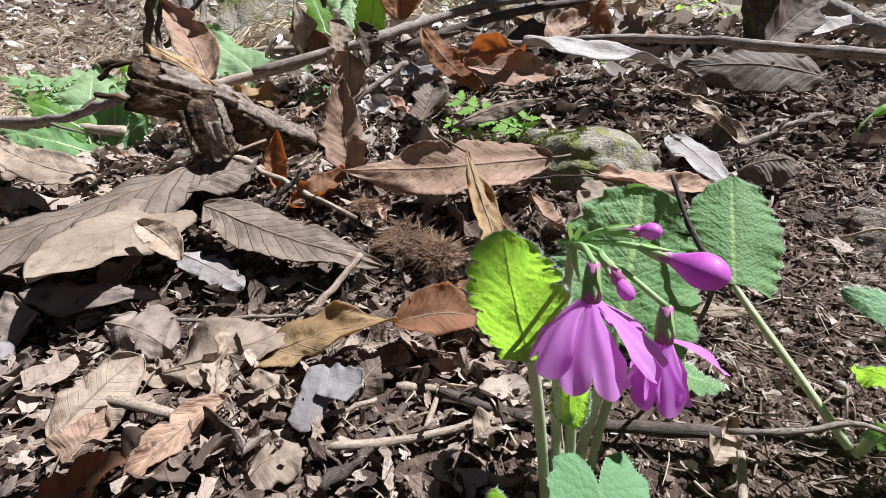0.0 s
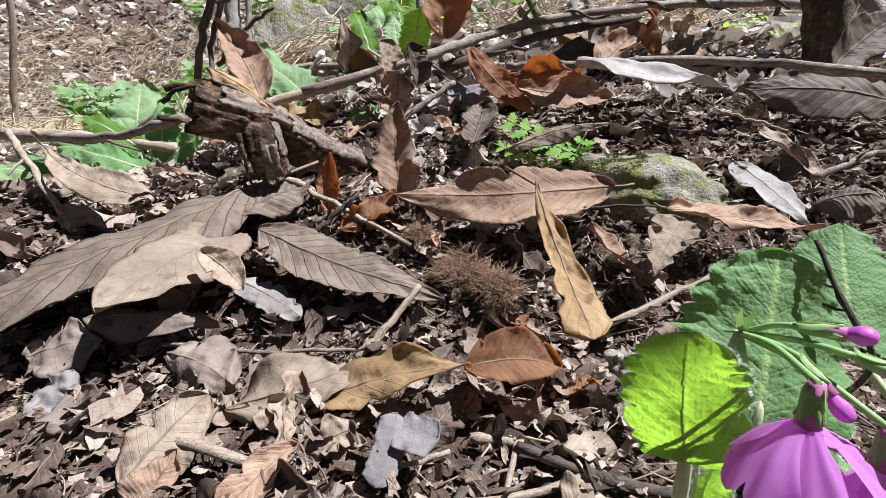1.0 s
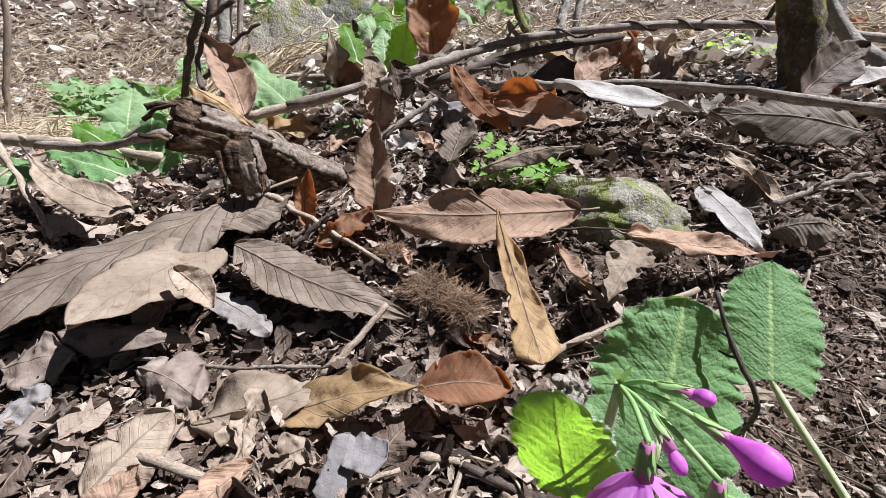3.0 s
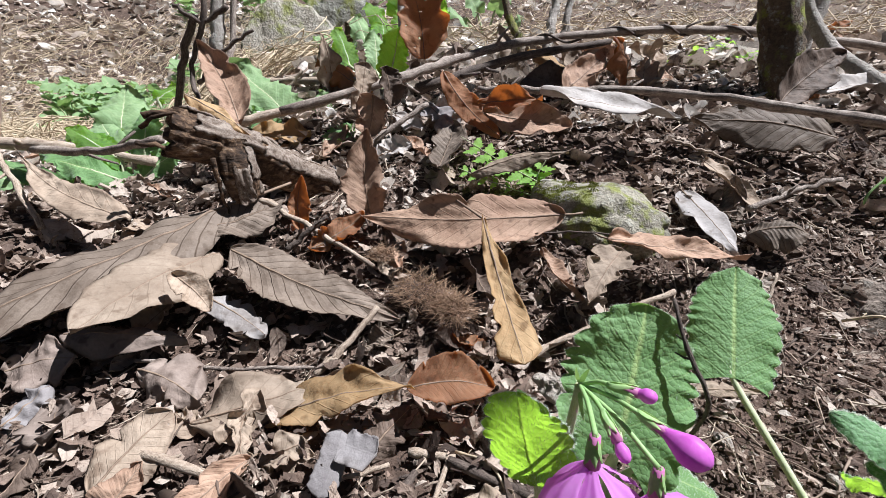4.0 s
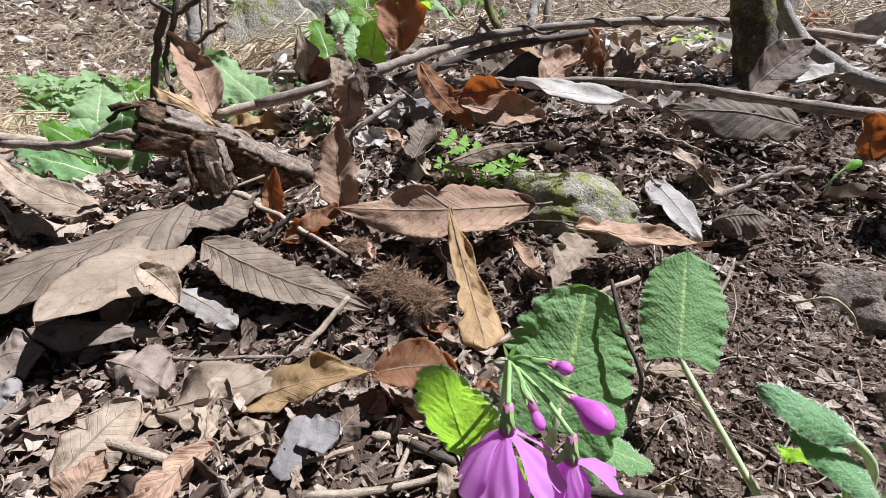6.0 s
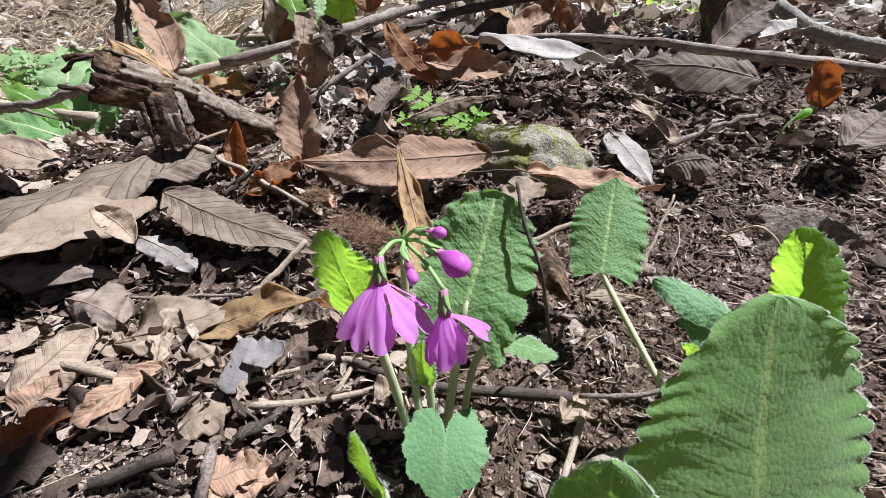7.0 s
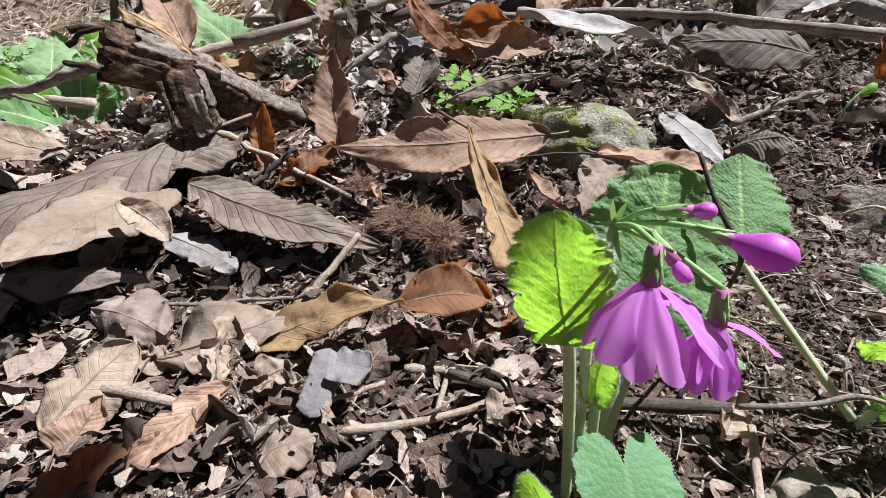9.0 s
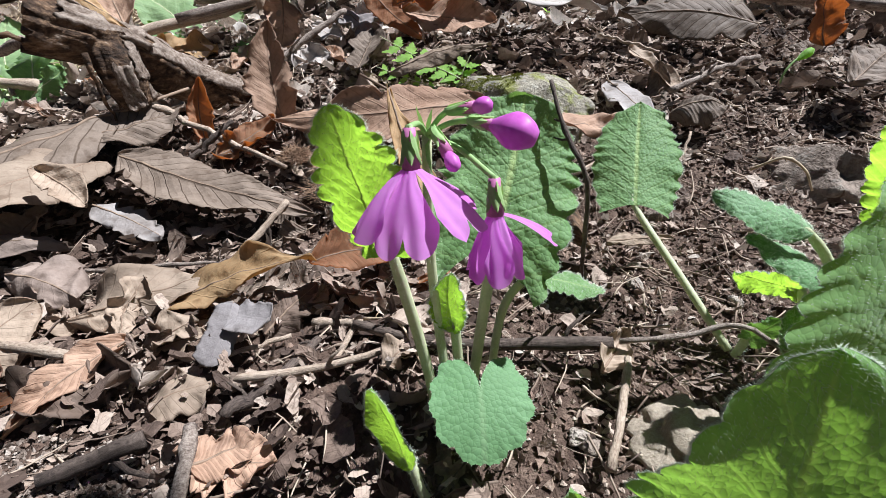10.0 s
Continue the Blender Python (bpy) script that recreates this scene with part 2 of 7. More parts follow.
TWIG_PALE = twig_material("twig_pale", (0.13, 0.09, 0.065), (0.33, 0.25, 0.185), (0.53, 0.43, 0.34))
TWIG_GREY = twig_material("twig_grey", (0.055, 0.041, 0.034), (0.19, 0.145, 0.118), (0.44, 0.37, 0.31), 26.0, 6.0)
TWIG_DARK = twig_material("twig_dark", (0.025, 0.018, 0.015), (0.075, 0.055, 0.045), (0.17, 0.13, 0.105))
STRAW = plain_material("straw", (0.36, 0.27, 0.17), (0.56, 0.45, 0.31), 140, 0.7, 0.3)
ROOTS = plain_material("burr_bristles", (0.20, 0.115, 0.07), (0.36, 0.235, 0.15), 160, 0.8, 0.2)


def soil_material():
    m, nt = nodes_of("soil")
    co = coords(nt, False)
    n1 = noise_node(nt, co, 14.0, 5.0, 0.6)
    n2 = noise_node(nt, co, 160.0, 5.0, 0.65)
    n3 = noise_node(nt, co, 900.0, 3.0, 0.6)
    f = math_node(nt, "ADD", math_node(nt, "MULTIPLY", n1, 0.35), math_node(nt, "MULTIPLY", n2, 0.65))
    c = ramp_node(nt, f, [(0.33, (0.028, 0.019, 0.014)), (0.50, (0.098, 0.065, 0.049)), (0.70, (0.25, 0.178, 0.135))])
    h = math_node(nt, "ADD", n2, math_node(nt, "MULTIPLY", n3, 0.35))
    finish(nt, c, 0.9, h, 0.9, 0.004, spec=0.15)
    return m


SOIL = soil_material()


def island_material(name, stops, rough=0.75, scale=220.0, bump=0.5, translucent=0.0, spec=0.25):
    """For joined small pieces: each loose piece takes its own tone."""
    m, nt = nodes_of(name)
    g = nt.nodes.new("ShaderNodeNewGeometry")
    co = coords(nt, False)
    n = noise_node(nt, co, scale, 4.0, 0.6)
    f = math_node(nt, "ADD", math_node(nt, "MULTIPLY", g.outputs["Random Per Island"], 0.78), math_node(nt, "MULTIPLY", n, 0.3))
    c = ramp_node(nt, f, stops)
    finish(nt, c, rough, n, bump, 0.0012, translucent, None, spec)
    return m




def litter_material(name, stops, translucent=0.12):
    """Torn leaf pieces: each loose piece has its own tone, with blotches, specks and faint veins."""
    m, nt = nodes_of(name)
    g = nt.nodes.new("ShaderNodeNewGeometry")
    lines, tri, v, uv = vein_mask(nt, 7.0, 0.5, 8.0)
    co = coords(nt, False)
    n = noise_node(nt, co, 170.0, 5.0, 0.65)
    fine = noise_node(nt, co, 900.0, 3.0, 0.65)
    f = math_node(nt, "ADD", math_node(nt, "MULTIPLY", g.outputs["Random Per Island"], 0.62), math_node(nt, "ADD", math_node(nt, "MULTIPLY", n, 0.34), math_node(nt, "MULTIPLY", fine, 0.12)))
    c = ramp_node(nt, f, stops)
    sp = ramp_node(nt, noise_node(nt, co, 330.0, 3.0, 0.6), [(0.58, (0, 0, 0)), (0.68, (1, 1, 1))])
    c = mix_col(nt, math_node(nt, "MULTIPLY", sp, 0.5), c, (0.09, 0.06, 0.045))
    c = mix_col(nt, math_node(nt, "MULTIPLY", lines, 0.16), c, (0.10, 0.07, 0.055))
    h = math_node(nt, "ADD", math_node(nt, "ADD", n, math_node(nt, "MULTIPLY", fine, 0.5)), math_node(nt, "MULTIPLY", lines, 0.25))
    finish(nt, c, 0.72, h, 0.5, 0.0012, translucent, None, 0.2)
    return m


FRAG = litter_material("leaf_crumbs", [(0.17, (0.035, 0.023, 0.018)), (0.33, (0.11, 0.075, 0.058)), (0.47, (0.22, 0.156, 0.12)), (0.62, (0.34, 0.256, 0.20)), (0.80, (0.45, 0.36, 0.29)), (0.96, (0.55, 0.475, 0.405))])
# tones midway between the near and the far litter
FRAG_MID = litter_material("midtone_litter", [(0.15, (0.055, 0.039, 0.031)), (0.28, (0.19, 0.138, 0.108)), (0.40, (0.35, 0.27, 0.217)), (0.56, (0.45, 0.36, 0.29)), (0.76, (0.51, 0.43, 0.36)), (0.94, (0.58, 0.52, 0.46))], 0.16)
# far litter's paler copy: the strong sun up there put into its colour
FRAG_SUN = litter_material("sun_toned_litter", [(0.12, (0.07, 0.05, 0.04)), (0.27, (0.28, 0.21, 0.165)), (0.40, (0.47, 0.375, 0.30)), (0.55, (0.61, 0.515, 0.43)), (0.74, (0.73, 0.66, 0.585)), (0.92, (0.82, 0.78, 0.73))], 0.2)
CRUMB = island_material("soil_crumbs", [(0.1, (0.042, 0.027, 0.020)), (0.42, (0.135, 0.088, 0.066)), (0.72, (0.29, 0.205, 0.155)), (0.95, (0.52, 0.43, 0.35))], 0.9, 700.0, 1.0)
GRIT = island_material("pale_grit", [(0.1, (0.09, 0.066, 0.052)), (0.45, (0.21, 0.162, 0.13)), (0.8, (0.36, 0.295, 0.245)), (0.98, (0.54, 0.47, 0.41))], 0.9, 700.0, 0.8)
TWIGLETS = island_material("twiglets", [(0.1, (0.07, 0.05, 0.04)), (0.5, (0.22, 0.16, 0.12)), (0.9, (0.46, 0.37, 0.28))], 0.8, 300.0)


LOGBARK = twig_material("grey_flaking_bark", (0.03, 0.021, 0.017), (0.13, 0.092, 0.068), (0.34, 0.28, 0.23), 5.0, 3.0)


def bark_material():
    m, nt = nodes_of("rotten_wood")
    co = coords(nt, False)
    mp = nt.nodes.new("ShaderNodeMapping")
    mp.inputs["Rotation"].default_value = (0, radians(22), radians(-18))
    mp.inputs["Scale"].default_value = (0.22, 1.0, 1.0)
    nt.links.new(co, mp.inputs["Vector"])
    fib = noise_node(nt, mp.outputs[0], 260.0, 5.0, 0.65)
    big = noise_node(nt, co, 45.0, 4.0, 0.6)
    f = math_node(nt, "ADD", math_node(nt, "MULTIPLY", fib, 0.55), math_node(nt, "MULTIPLY", big, 0.45))
    c = ramp_node(nt, f, [(0.38, (0.016, 0.011, 0.008)), (0.48, (0.07, 0.043, 0.028)), (0.57, (0.20, 0.125, 0.075)), (0.68, (0.42, 0.34, 0.27))])
    finish(nt, c, 0.85, f, 1.0, 0.004, spec=0.2)
    return m


LOGWOOD = bark_material()


def stone_material(name, a, b, moss=0.0, lichen=0.3, fine=1.0):
    m, nt = nodes_of(name)
    co = coords(nt)
    n1 = noise_node(nt, co, 30.0 * fine, 6.0, 0.65)
    n2 = noise_node(nt, co, 260.0 * fine, 4.0, 0.7)
    f = math_node(nt, "ADD", math_node(nt, "MULTIPLY", n1, 0.5), math_node(nt, "MULTIPLY", n2, 0.5))
    c = ramp_node(nt, f, [(0.35, a), (0.62, b)])
    lm = ramp_node(nt, noise_node(nt, co, 95.0 * fine, 4.0, 0.7), [(0.55, (0, 0, 0)), (0.64, (1, 1, 1))])
    c = mix_col(nt, math_node(nt, "MULTIPLY", lm, lichen), c, (0.52, 0.52, 0.46))
    if moss:
        mm = ramp_node(nt, noise_node(nt, co, 42.0 * fine, 5.0, 0.65), [(0.53 - 0.12 * moss, (0, 0, 0)), (0.64 - 0.1 * moss, (1, 1, 1))])
        c = mix_col(nt, math_node(nt, "MULTIPLY", mm, 0.85), c, (0.20, 0.215, 0.045))
    finish(nt, c, 0.9, f, 1.0, 0.007 / fine, spec=0.15)
    return m


STONE_MOSSY = stone_material("stone_mossy", (0.10, 0.088, 0.066), (0.42, 0.375, 0.295), 0.3, 0.3, 1.5)
STONE_GREY = stone_material("stone_grey", (0.10, 0.075, 0.06), (0.36, 0.29, 0.235), 0.0, 0.25)
STONE_TAN = stone_material("stone_tan", (0.17, 0.15, 0.115), (0.43, 0.385, 0.315), 0.35, 0.35, 0.22)
STONE_FAR = stone_material("stone_far_mossy", (0.10, 0.095, 0.078), (0.32, 0.305, 0.255), 0.5, 0.4, 0.22)
STONE_PALE = stone_material("stone_pale", (0.20, 0.16, 0.13), (0.46, 0.40, 0.34), 0.0, 0.3)
STONE_SANDY = stone_material("stone_sandy", (0.24, 0.19, 0.14), (0.44, 0.37, 0.285), 0.0, 0.12, 5.0)
BARK = stone_material("trunk_bark", (0.05, 0.036, 0.026), (0.17, 0.125, 0.085), 0.12, 0.3)
BRANCH = stone_material("branch_bark", (0.22, 0.19, 0.165), (0.42, 0.375, 0.33), 0.0, 0.4)
MOSS = plain_material("moss", (0.11, 0.12, 0.02), (0.30, 0.31, 0.06), 120, 0.8, 0.2, translucent=0.25, glow=(0.4, 0.42, 0.08))


# ---- builders ----
rng = random.Random(7)
nrg = np.random.default_rng(11)


def smooth(a, b, v):
    u = min(max((v - a) / (b - a), 0.0), 1.0)
    return u * u * (3 - 2 * u)


PROFILE_Y = (-60, -5, -0.3, 0.0, 0.1, 0.15, 0.2, 0.25, 0.3, 0.35, 0.4, 0.5, 0.6, 0.8, 1.0, 1.5, 2.0, 3.0, 5.0, 60, 400)
PROFILE_Z = (-9, -0.9, -0.045, -0.008, 0.0, 0.010, 0.015, 0.027, 0.05, 0.078, 0.105, 0.155, 0.195, 0.262, 0.305, 0.40, 0.52, 0.85, 1.6, 22, 90)


LEFT_Y = (0.4, 0.6, 1.0, 1.5, 1.8, 2.2, 3.0, 5.0, 60, 400)
LEFT_Z = (0.09, 0.075, 0.055, 0.05, 0.09, 0.24, 0.62, 1.7, 22, 90)


def slope(x, y):
    """The bank's height without its small relief."""
    z = float(np.interp(y, PROFILE_Y, PROFILE_Z))
    if x > 0:
        z += min(x, 3.0) * (0.045 + 0.15 * math.exp(-max(y, 0.0) / 0.2))
    z -= 0.12 * smooth(0.33, 0.5, y) * smooth(0.15, 0.55, -x)
    if y > 0.55:
        k = smooth(0.50, 0.78, -x / y) * smooth(0.55, 0.8, y)
        z = z * (1 - k) + float(np.interp(y, LEFT_Y, LEFT_Z)) * k
    return z


def relief(x, y):
    a = noise.noise((x * 9, y * 9, 0.3)) * 0.006
    b = noise.noise((x * 34, y * 34, 1.7)) * 0.0035
    c = noise.noise((x * 120, y * 120, 4.1)) * 0.0016
    far = 1 + 3.5 * smooth(0.8, 3.0, math.hypot(x, y))
    return (a + b + c) * far


def ground_z(x, y):
    return slope(x, y) + relief(x, y) - 0.004


def mesh_of(name, verts, faces, mat, uv=None, smooth_shade=True):
    me = bpy.data.meshes.new(name)
    me.from_pydata([tuple(v) for v in verts], [], faces)
    if smooth_shade:
        me.polygons.foreach_set("use_smooth", [True] * len(me.polygons))
    if uv is not None:
        layer = me.uv_layers.new(name="UVMap")
        idx = np.empty(len(me.loops), dtype=np.int32)
        me.loops.foreach_get("vertex_index", idx)
        layer.data.foreach_set("uv", np.asarray(uv, dtype=np.float32)[idx].ravel())
    me.materials.append(mat)
    me.update()
    return me


def thing(name, at, label, category, group="", kind=""):
    ob = new(name)
    ob.location = at
    ob.empty_display_size = 0.01
    tagged(ob, label, category, group, kind)
    return ob


def part(name, me, parent, label=""):
    """A mesh in world coordinates as a part of a thing, or of another part."""
    ob = new(name, me)
    ob.parent = parent
    if parent.type == "EMPTY":
        ob.matrix_parent_inverse = Matrix.Translation(-Vector(parent.location))
    if label:
        tagged(ob, label)
    return ob


def axes(base, tip, normal):
    """Along, across and up of a blade from base to tip that faces along normal."""
    a = (Vector(tip) - Vector(base)).normalized()
    n = Vector(normal)
    n = (n - a * n.dot(a)).normalized()
    return a, n.cross(a), n


def half_width(kind, u):
    u = min(max(u, 0.0), 1.0)
    if kind == "lance":
        return math.sin(math.pi * min(u ** 0.8, 1)) ** 0.75 * (1 - 0.25 * u)
    if kind == "oval":
        return math.sin(math.pi * u ** 0.9) ** 0.6
    if kind == "drop":
        return math.sin(math.pi * u ** 0.6) ** 0.7
    if kind == "strap":
        return min(1.0, (u / 0.1) ** 0.6, ((1 - u) / 0.12) ** 0.6)
    if kind == "prim":
        return 0.74 + 0.26 * math.sin(math.pi / 2 * u / 0.4) if u < 0.4 else max(0.0, 1 - ((u - 0.4) / 0.6) ** 2.3) ** 0.55
    if kind == "cone":
        return 0.80 + 0.20 * math.sin(math.pi / 2 * u / 0.3) if u < 0.3 else max(0.0, 1 - ((u - 0.3) / 0.7) ** 1.7) ** 0.62
    if kind == "obov":
        return (0.10 + 0.90 * math.sin(math.pi / 2 * min(1.0, u / 0.62)) ** 1.1) if u < 0.62 else max(0.0, 1 - ((u - 0.62) / 0.38) ** 2.4) ** 0.55
    if kind == "spat":
        return min(1.0, 0.12 + 1.5 * u) * min(1.0, ((1 - u) / 0.07) ** 0.6) * (0.85 + 0.15 * math.sin(u * 9))
    if kind == "tear":
        return math.sin(math.pi * u ** 0.5) ** 1.3
    if kind == "heart":
        return math.sqrt(max(0.0, 1 - ((u - 0.42) / 0.60) ** 2)) * (1.0 if u < 0.42 else 1 - 0.16 * (u - 0.42) / 0.58)
    return math.sin(math.pi * u)


def blade(base, tip, normal, width, kind="lance", arch=0.0, cup=0.0, twist=0.0, wave=0.0, teeth=0, tooth=0.0, lobe=0.0, ragged=0.0, bites=0, seed=0, nu=26, nv=5, curl=0.0, crumple=0.0, pucker=1.0):
    """A leaf blade. arch bends it along its length, cup lifts its edges, curl rolls one edge over, wave ripples it.
    Returns vertices, faces, UV, and the midrib and margin lines."""
    r = random.Random(seed)
    base, tip = Vector(base), Vector(tip)
    a, s, n = axes(base, tip, normal)
    length = (tip - base).length
    ph = [r.uniform(0, 6.28) for _ in range(6)]
    asym = 0.12 * math.sin(ph[5])
    rt = random.Random(seed * 13 + 5)
    tears = [(rt.uniform(0.12, 0.95), rt.uniform(0.2, 0.75) * min(1.0, 0.35 + 1.6 * ragged), rt.uniform(0.02, 0.09), rt.choice((-1, 1))) for _ in range(2 + int(ragged * 6))]
    fold = math.sin(ph[4] * 1.7)
    downy = kind in ("prim", "heart", "obov", "cone") or (kind == "oval" and tooth > 0.05 and teeth > 0 and lobe == 0.0 and ragged == 0.0)
    # spine bent as an arc of the given rise
    grid, uv, mid, left, right = [], [], [], [], []
    for i in range(nu + 1):
        u = i / nu
        rise = arch * length * 4 * u * (1 - u)
        sway = (0.05 if teeth == 0 or kind in ('lance', 'oval', 'drop') else 0.02) * length * math.sin(math.pi * u) * math.sin(ph[0])
        w = 0.5 * width * half_width(kind, u)
        tw = twist * (u - 0.5)
        row = []
        for j in range(-nv, nv + 1):
            v = j / nv
            av = abs(v)
            side = 1 if v >= 0 else -1
            k, ruff = 1.0, 0.0
            if teeth:
                f = (u * teeth + (0.37 if side > 0 else 0.0)) % 1.0
                if downy:
                    f = (u * teeth + 0.30 * math.sin(u * 11 + ph[2] + side) + (0.37 if side > 0 else 0.0)) % 1.0
                    g = (f * 3.0) % 1.0
                    big = 0.75 + 0.45 * noise.noise((math.floor(u * teeth) * 1.7, side * 2.0, seed * 0.9))
                    prof = 0.86 * math.sin(math.pi * f) ** 0.72 * big + 0.12 * math.sqrt(max(0.0, 1 - (2 * g - 1) ** 2))
                    ruff = math.sin(2 * math.pi * f)
                else:
                    prof = f
                k *= 1 + tooth * (prof - 0.7) * av ** 4
            if kind in ('lance', 'oval', 'drop', 'tear', 'strap', 'spat'):
                k *= 1 + asym * side + (0.07 * noise.noise((u * 14, side * 3.0, seed * 1.3)) + 0.045 * noise.noise((u * 37, side * 5.0, seed * 2.1))) * av ** 2
            if ragged and not downy:
                for u0, dep, wid, sd in tears:
                    if sd == side:
                        k *= 1 - dep * max(0.0, 1 - abs(u - u0 - 0.03 * av) / wid) * av
            if ragged:
                k *= 1 - ragged * max(0.0, noise.noise((u * 6 + seed * 3.1, side * 2.0 + seed, 0.5)) + 0.1) * 1.6 * av ** 1.5
            x = u * length - lobe * length * (max(0.0, 1 - u / 0.55) ** 2) * av ** 1.6
            y = v * w * k
            z = rise + cup * width * (av ** 1.8) * (0.35 + 0.65 * math.sin(math.pi * min(u + 0.1, 1)))
            z += wave * width * av ** 1.3 * math.sin(u * 9 + ph[1] + side * ph[2]) + wave * 0.45 * width * math.sin(u * 17 + v * 3 + ph[3]) * av
            z += wave * 0.35 * width * noise.noise((u * 4 + ph[4], v * 2.5, seed * 1.7))
            if not downy and teeth != 4:
                z += 1.1 * width * max(0.0, av - 0.6) ** 2 * noise.noise((u * 4.5 + ph[3], side * 2.0, seed * 0.37)) + 0.10 * width * fold * av
            if crumple:
                q = length / width
                z += crumple * width * (noise.noise((u * 3.2 * q + ph[2], v * 1.6, seed * 0.7)) + 0.55 * noise.noise((u * 7 * q, v * 3.5 + ph[1], seed * 1.1)))
            z += 0.022 * ruff * pucker * width * av ** 5
            if downy:
                q = (9.0 * (u - 0.55 * (0.5 * av) ** 0.85)) % 1.0
                z += 0.011 * pucker * width * (1 - (2 * q - 1) ** 2) * min(1.0, av * 5) * (1 - 0.6 * av ** 6)
                z += 0.010 * pucker * width * noise.noise((u * 26, v * 11, seed * 2.7))
            if curl and side * curl > 0:
                ang = abs(curl) * av * av
                y, z = y * math.cos(ang * 0.8), z + abs(v * w) * math.sin(ang)
            y2 = y * math.cos(tw) - (z - rise) * math.sin(tw)
            z2 = rise + y * math.sin(tw) + (z - rise) * math.cos(tw)
            p = base + a * x + s * (y2 + sway) + n * z2
            row.append(p)
            uv.append((u, v * 0.5 + 0.5))
        grid.append(row)
        mid.append(row[nv])
        left.append(row[0])
        right.append(row[-1])
    m = 2 * nv + 1
    verts = [p for row in grid for p in row]
    holes = set()
    for _ in range(bites):
        ci, cj = r.randrange(2, nu - 3), r.randrange(0, 2 * nv - 1)
        for di in range(r.choice((1, 1, 2))):
            holes.add((ci + di, cj))
    faces = [(i * m + j, (i + 1) * m + j, (i + 1) * m + j + 1, i * m + j + 1) for i in range(nu) for j in range(2 * nv) if (i, j) not in holes]
    return verts, faces, uv, mid, left, right, n


def tube(points, radii, sides=7, bumpy=0.0, seed=0):
    """A closed, tapered tube along points."""
    pts = [Vector(p) for p in points]
    count = len(pts)
    if isinstance(radii, (int, float)):
        radii = [radii] * count
    verts, faces, uv = [], [], []
    t0 = (pts[1] - pts[0]).normalized()
    ref = Vector((0, 0, 1)) if abs(t0.z) < 0.9 else Vector((1, 0, 0))
    x = t0.cross(ref).normalized()
    for i, p in enumerate(pts):
        t = (pts[min(i + 1, count - 1)] - pts[max(i - 1, 0)]).normalized()
        x = (x - t * x.dot(t)).normalized()
        y = t.cross(x)
        for j in range(sides):
            an = 2 * math.pi * j / sides
            rr = radii[i] * (1 + bumpy * noise.noise((p.x * 180 + 3 * math.cos(an) + seed, p.y * 180 + 3 * math.sin(an), p.z * 180)))
            verts.append(p + (x * math.cos(an) + y * math.sin(an)) * rr)
            uv.append((i / (count - 1), j / sides))
    for i in range(count - 1):
        for j in range(sides):
            k = (j + 1) % sides
            faces.append((i * sides + j, i * sides + k, (i + 1) * sides + k, (i + 1) * sides + j))
    faces.append(tuple(reversed(range(sides))))
    faces.append(tuple((count - 1) * sides + j for j in range(sides)))
    return verts, faces, uv


def curve_points(ctrl, n=14, jitter=0.0, seed=0):
    """A smooth line through control points."""
    c = [Vector(p) for p in ctrl]
    if len(c) == 2:
        c = [c[0], c[0].lerp(c[1], 0.5), c[1]]
    c = [c[0] * 2 - c[1]] + c + [c[-1] * 2 - c[-2]]
    out = []
    seg = len(c) - 3
    for i in range(n + 1):
        s = i / n * seg
        k = min(int(s), seg - 1)
        t = s - k
        p0, p1, p2, p3 = c[k:k + 4]
        p = 0.5 * ((2 * p1) + (p2 - p0) * t + (2 * p0 - 5 * p1 + 4 * p2 - p3) * t * t + (3 * p1 - p0 - 3 * p2 + p3) * t ** 3)
        if jitter and 0 < i < n:
            p = p + Vector((noise.noise((i * 0.6, seed, 0.1)), noise.noise((i * 0.6, seed, 5.1)), noise.noise((i * 0.6, seed, 9.1)))) * jitter
        out.append(p)
    return out


def taper(n, a, b):
    return [a + (b - a) * i / n for i in range(n + 1)]


def length_of(a, b):
    return (Vector(b) - Vector(a)).length


def dead_leaf(base, tip, normal, width, mat, label, kind="lance", stalk=0.0, stalk_to=None, seed=0, group="", rib=0.0007, **kw):
    """A fallen leaf: the blade is the thing, its midrib and stalk are one part."""
    kw = {"nv": 9, "crumple": 0.05, "ragged": 0.14, **kw}
    kw["nu"] = max(72, kw.get("nu", 0)) if rib != 0.0007 or length_of(base, tip) > 0.03 else 40
    v, f, uv, mid, le, ri, n = blade(base, tip, normal, width, kind, seed=seed, **kw)
    ob = new("dead_leaf", mesh_of("dead_leaf", v, f, mat, uv))
    tagged(ob, label, "dead leaf", group)
    sol = ob.modifiers.new("thickness", "SOLIDIFY")
    sol.thickness = 0.00035
    line = [p - n * 0.0002 for p in mid]
    if stalk_to is not None:
        line = [Vector(stalk_to)] + line
    elif stalk:
        d = (line[0] - line[2]).normalized()
        line = [line[0] + d * stalk + n * stalk * 0.15, line[0] + d * stalk * 0.5] + line
    k = len(line) - 1
    tv, tf, tuv = tube(line, taper(k, rib, rib * 0.3), 5)
    part("midrib", mesh_of("midrib", tv, tf, RIB), ob)
    return ob


RIB = plain_material("leaf_rib", (0.15, 0.10, 0.07), (0.30, 0.215, 0.15), 200, 0.7, 0.2)


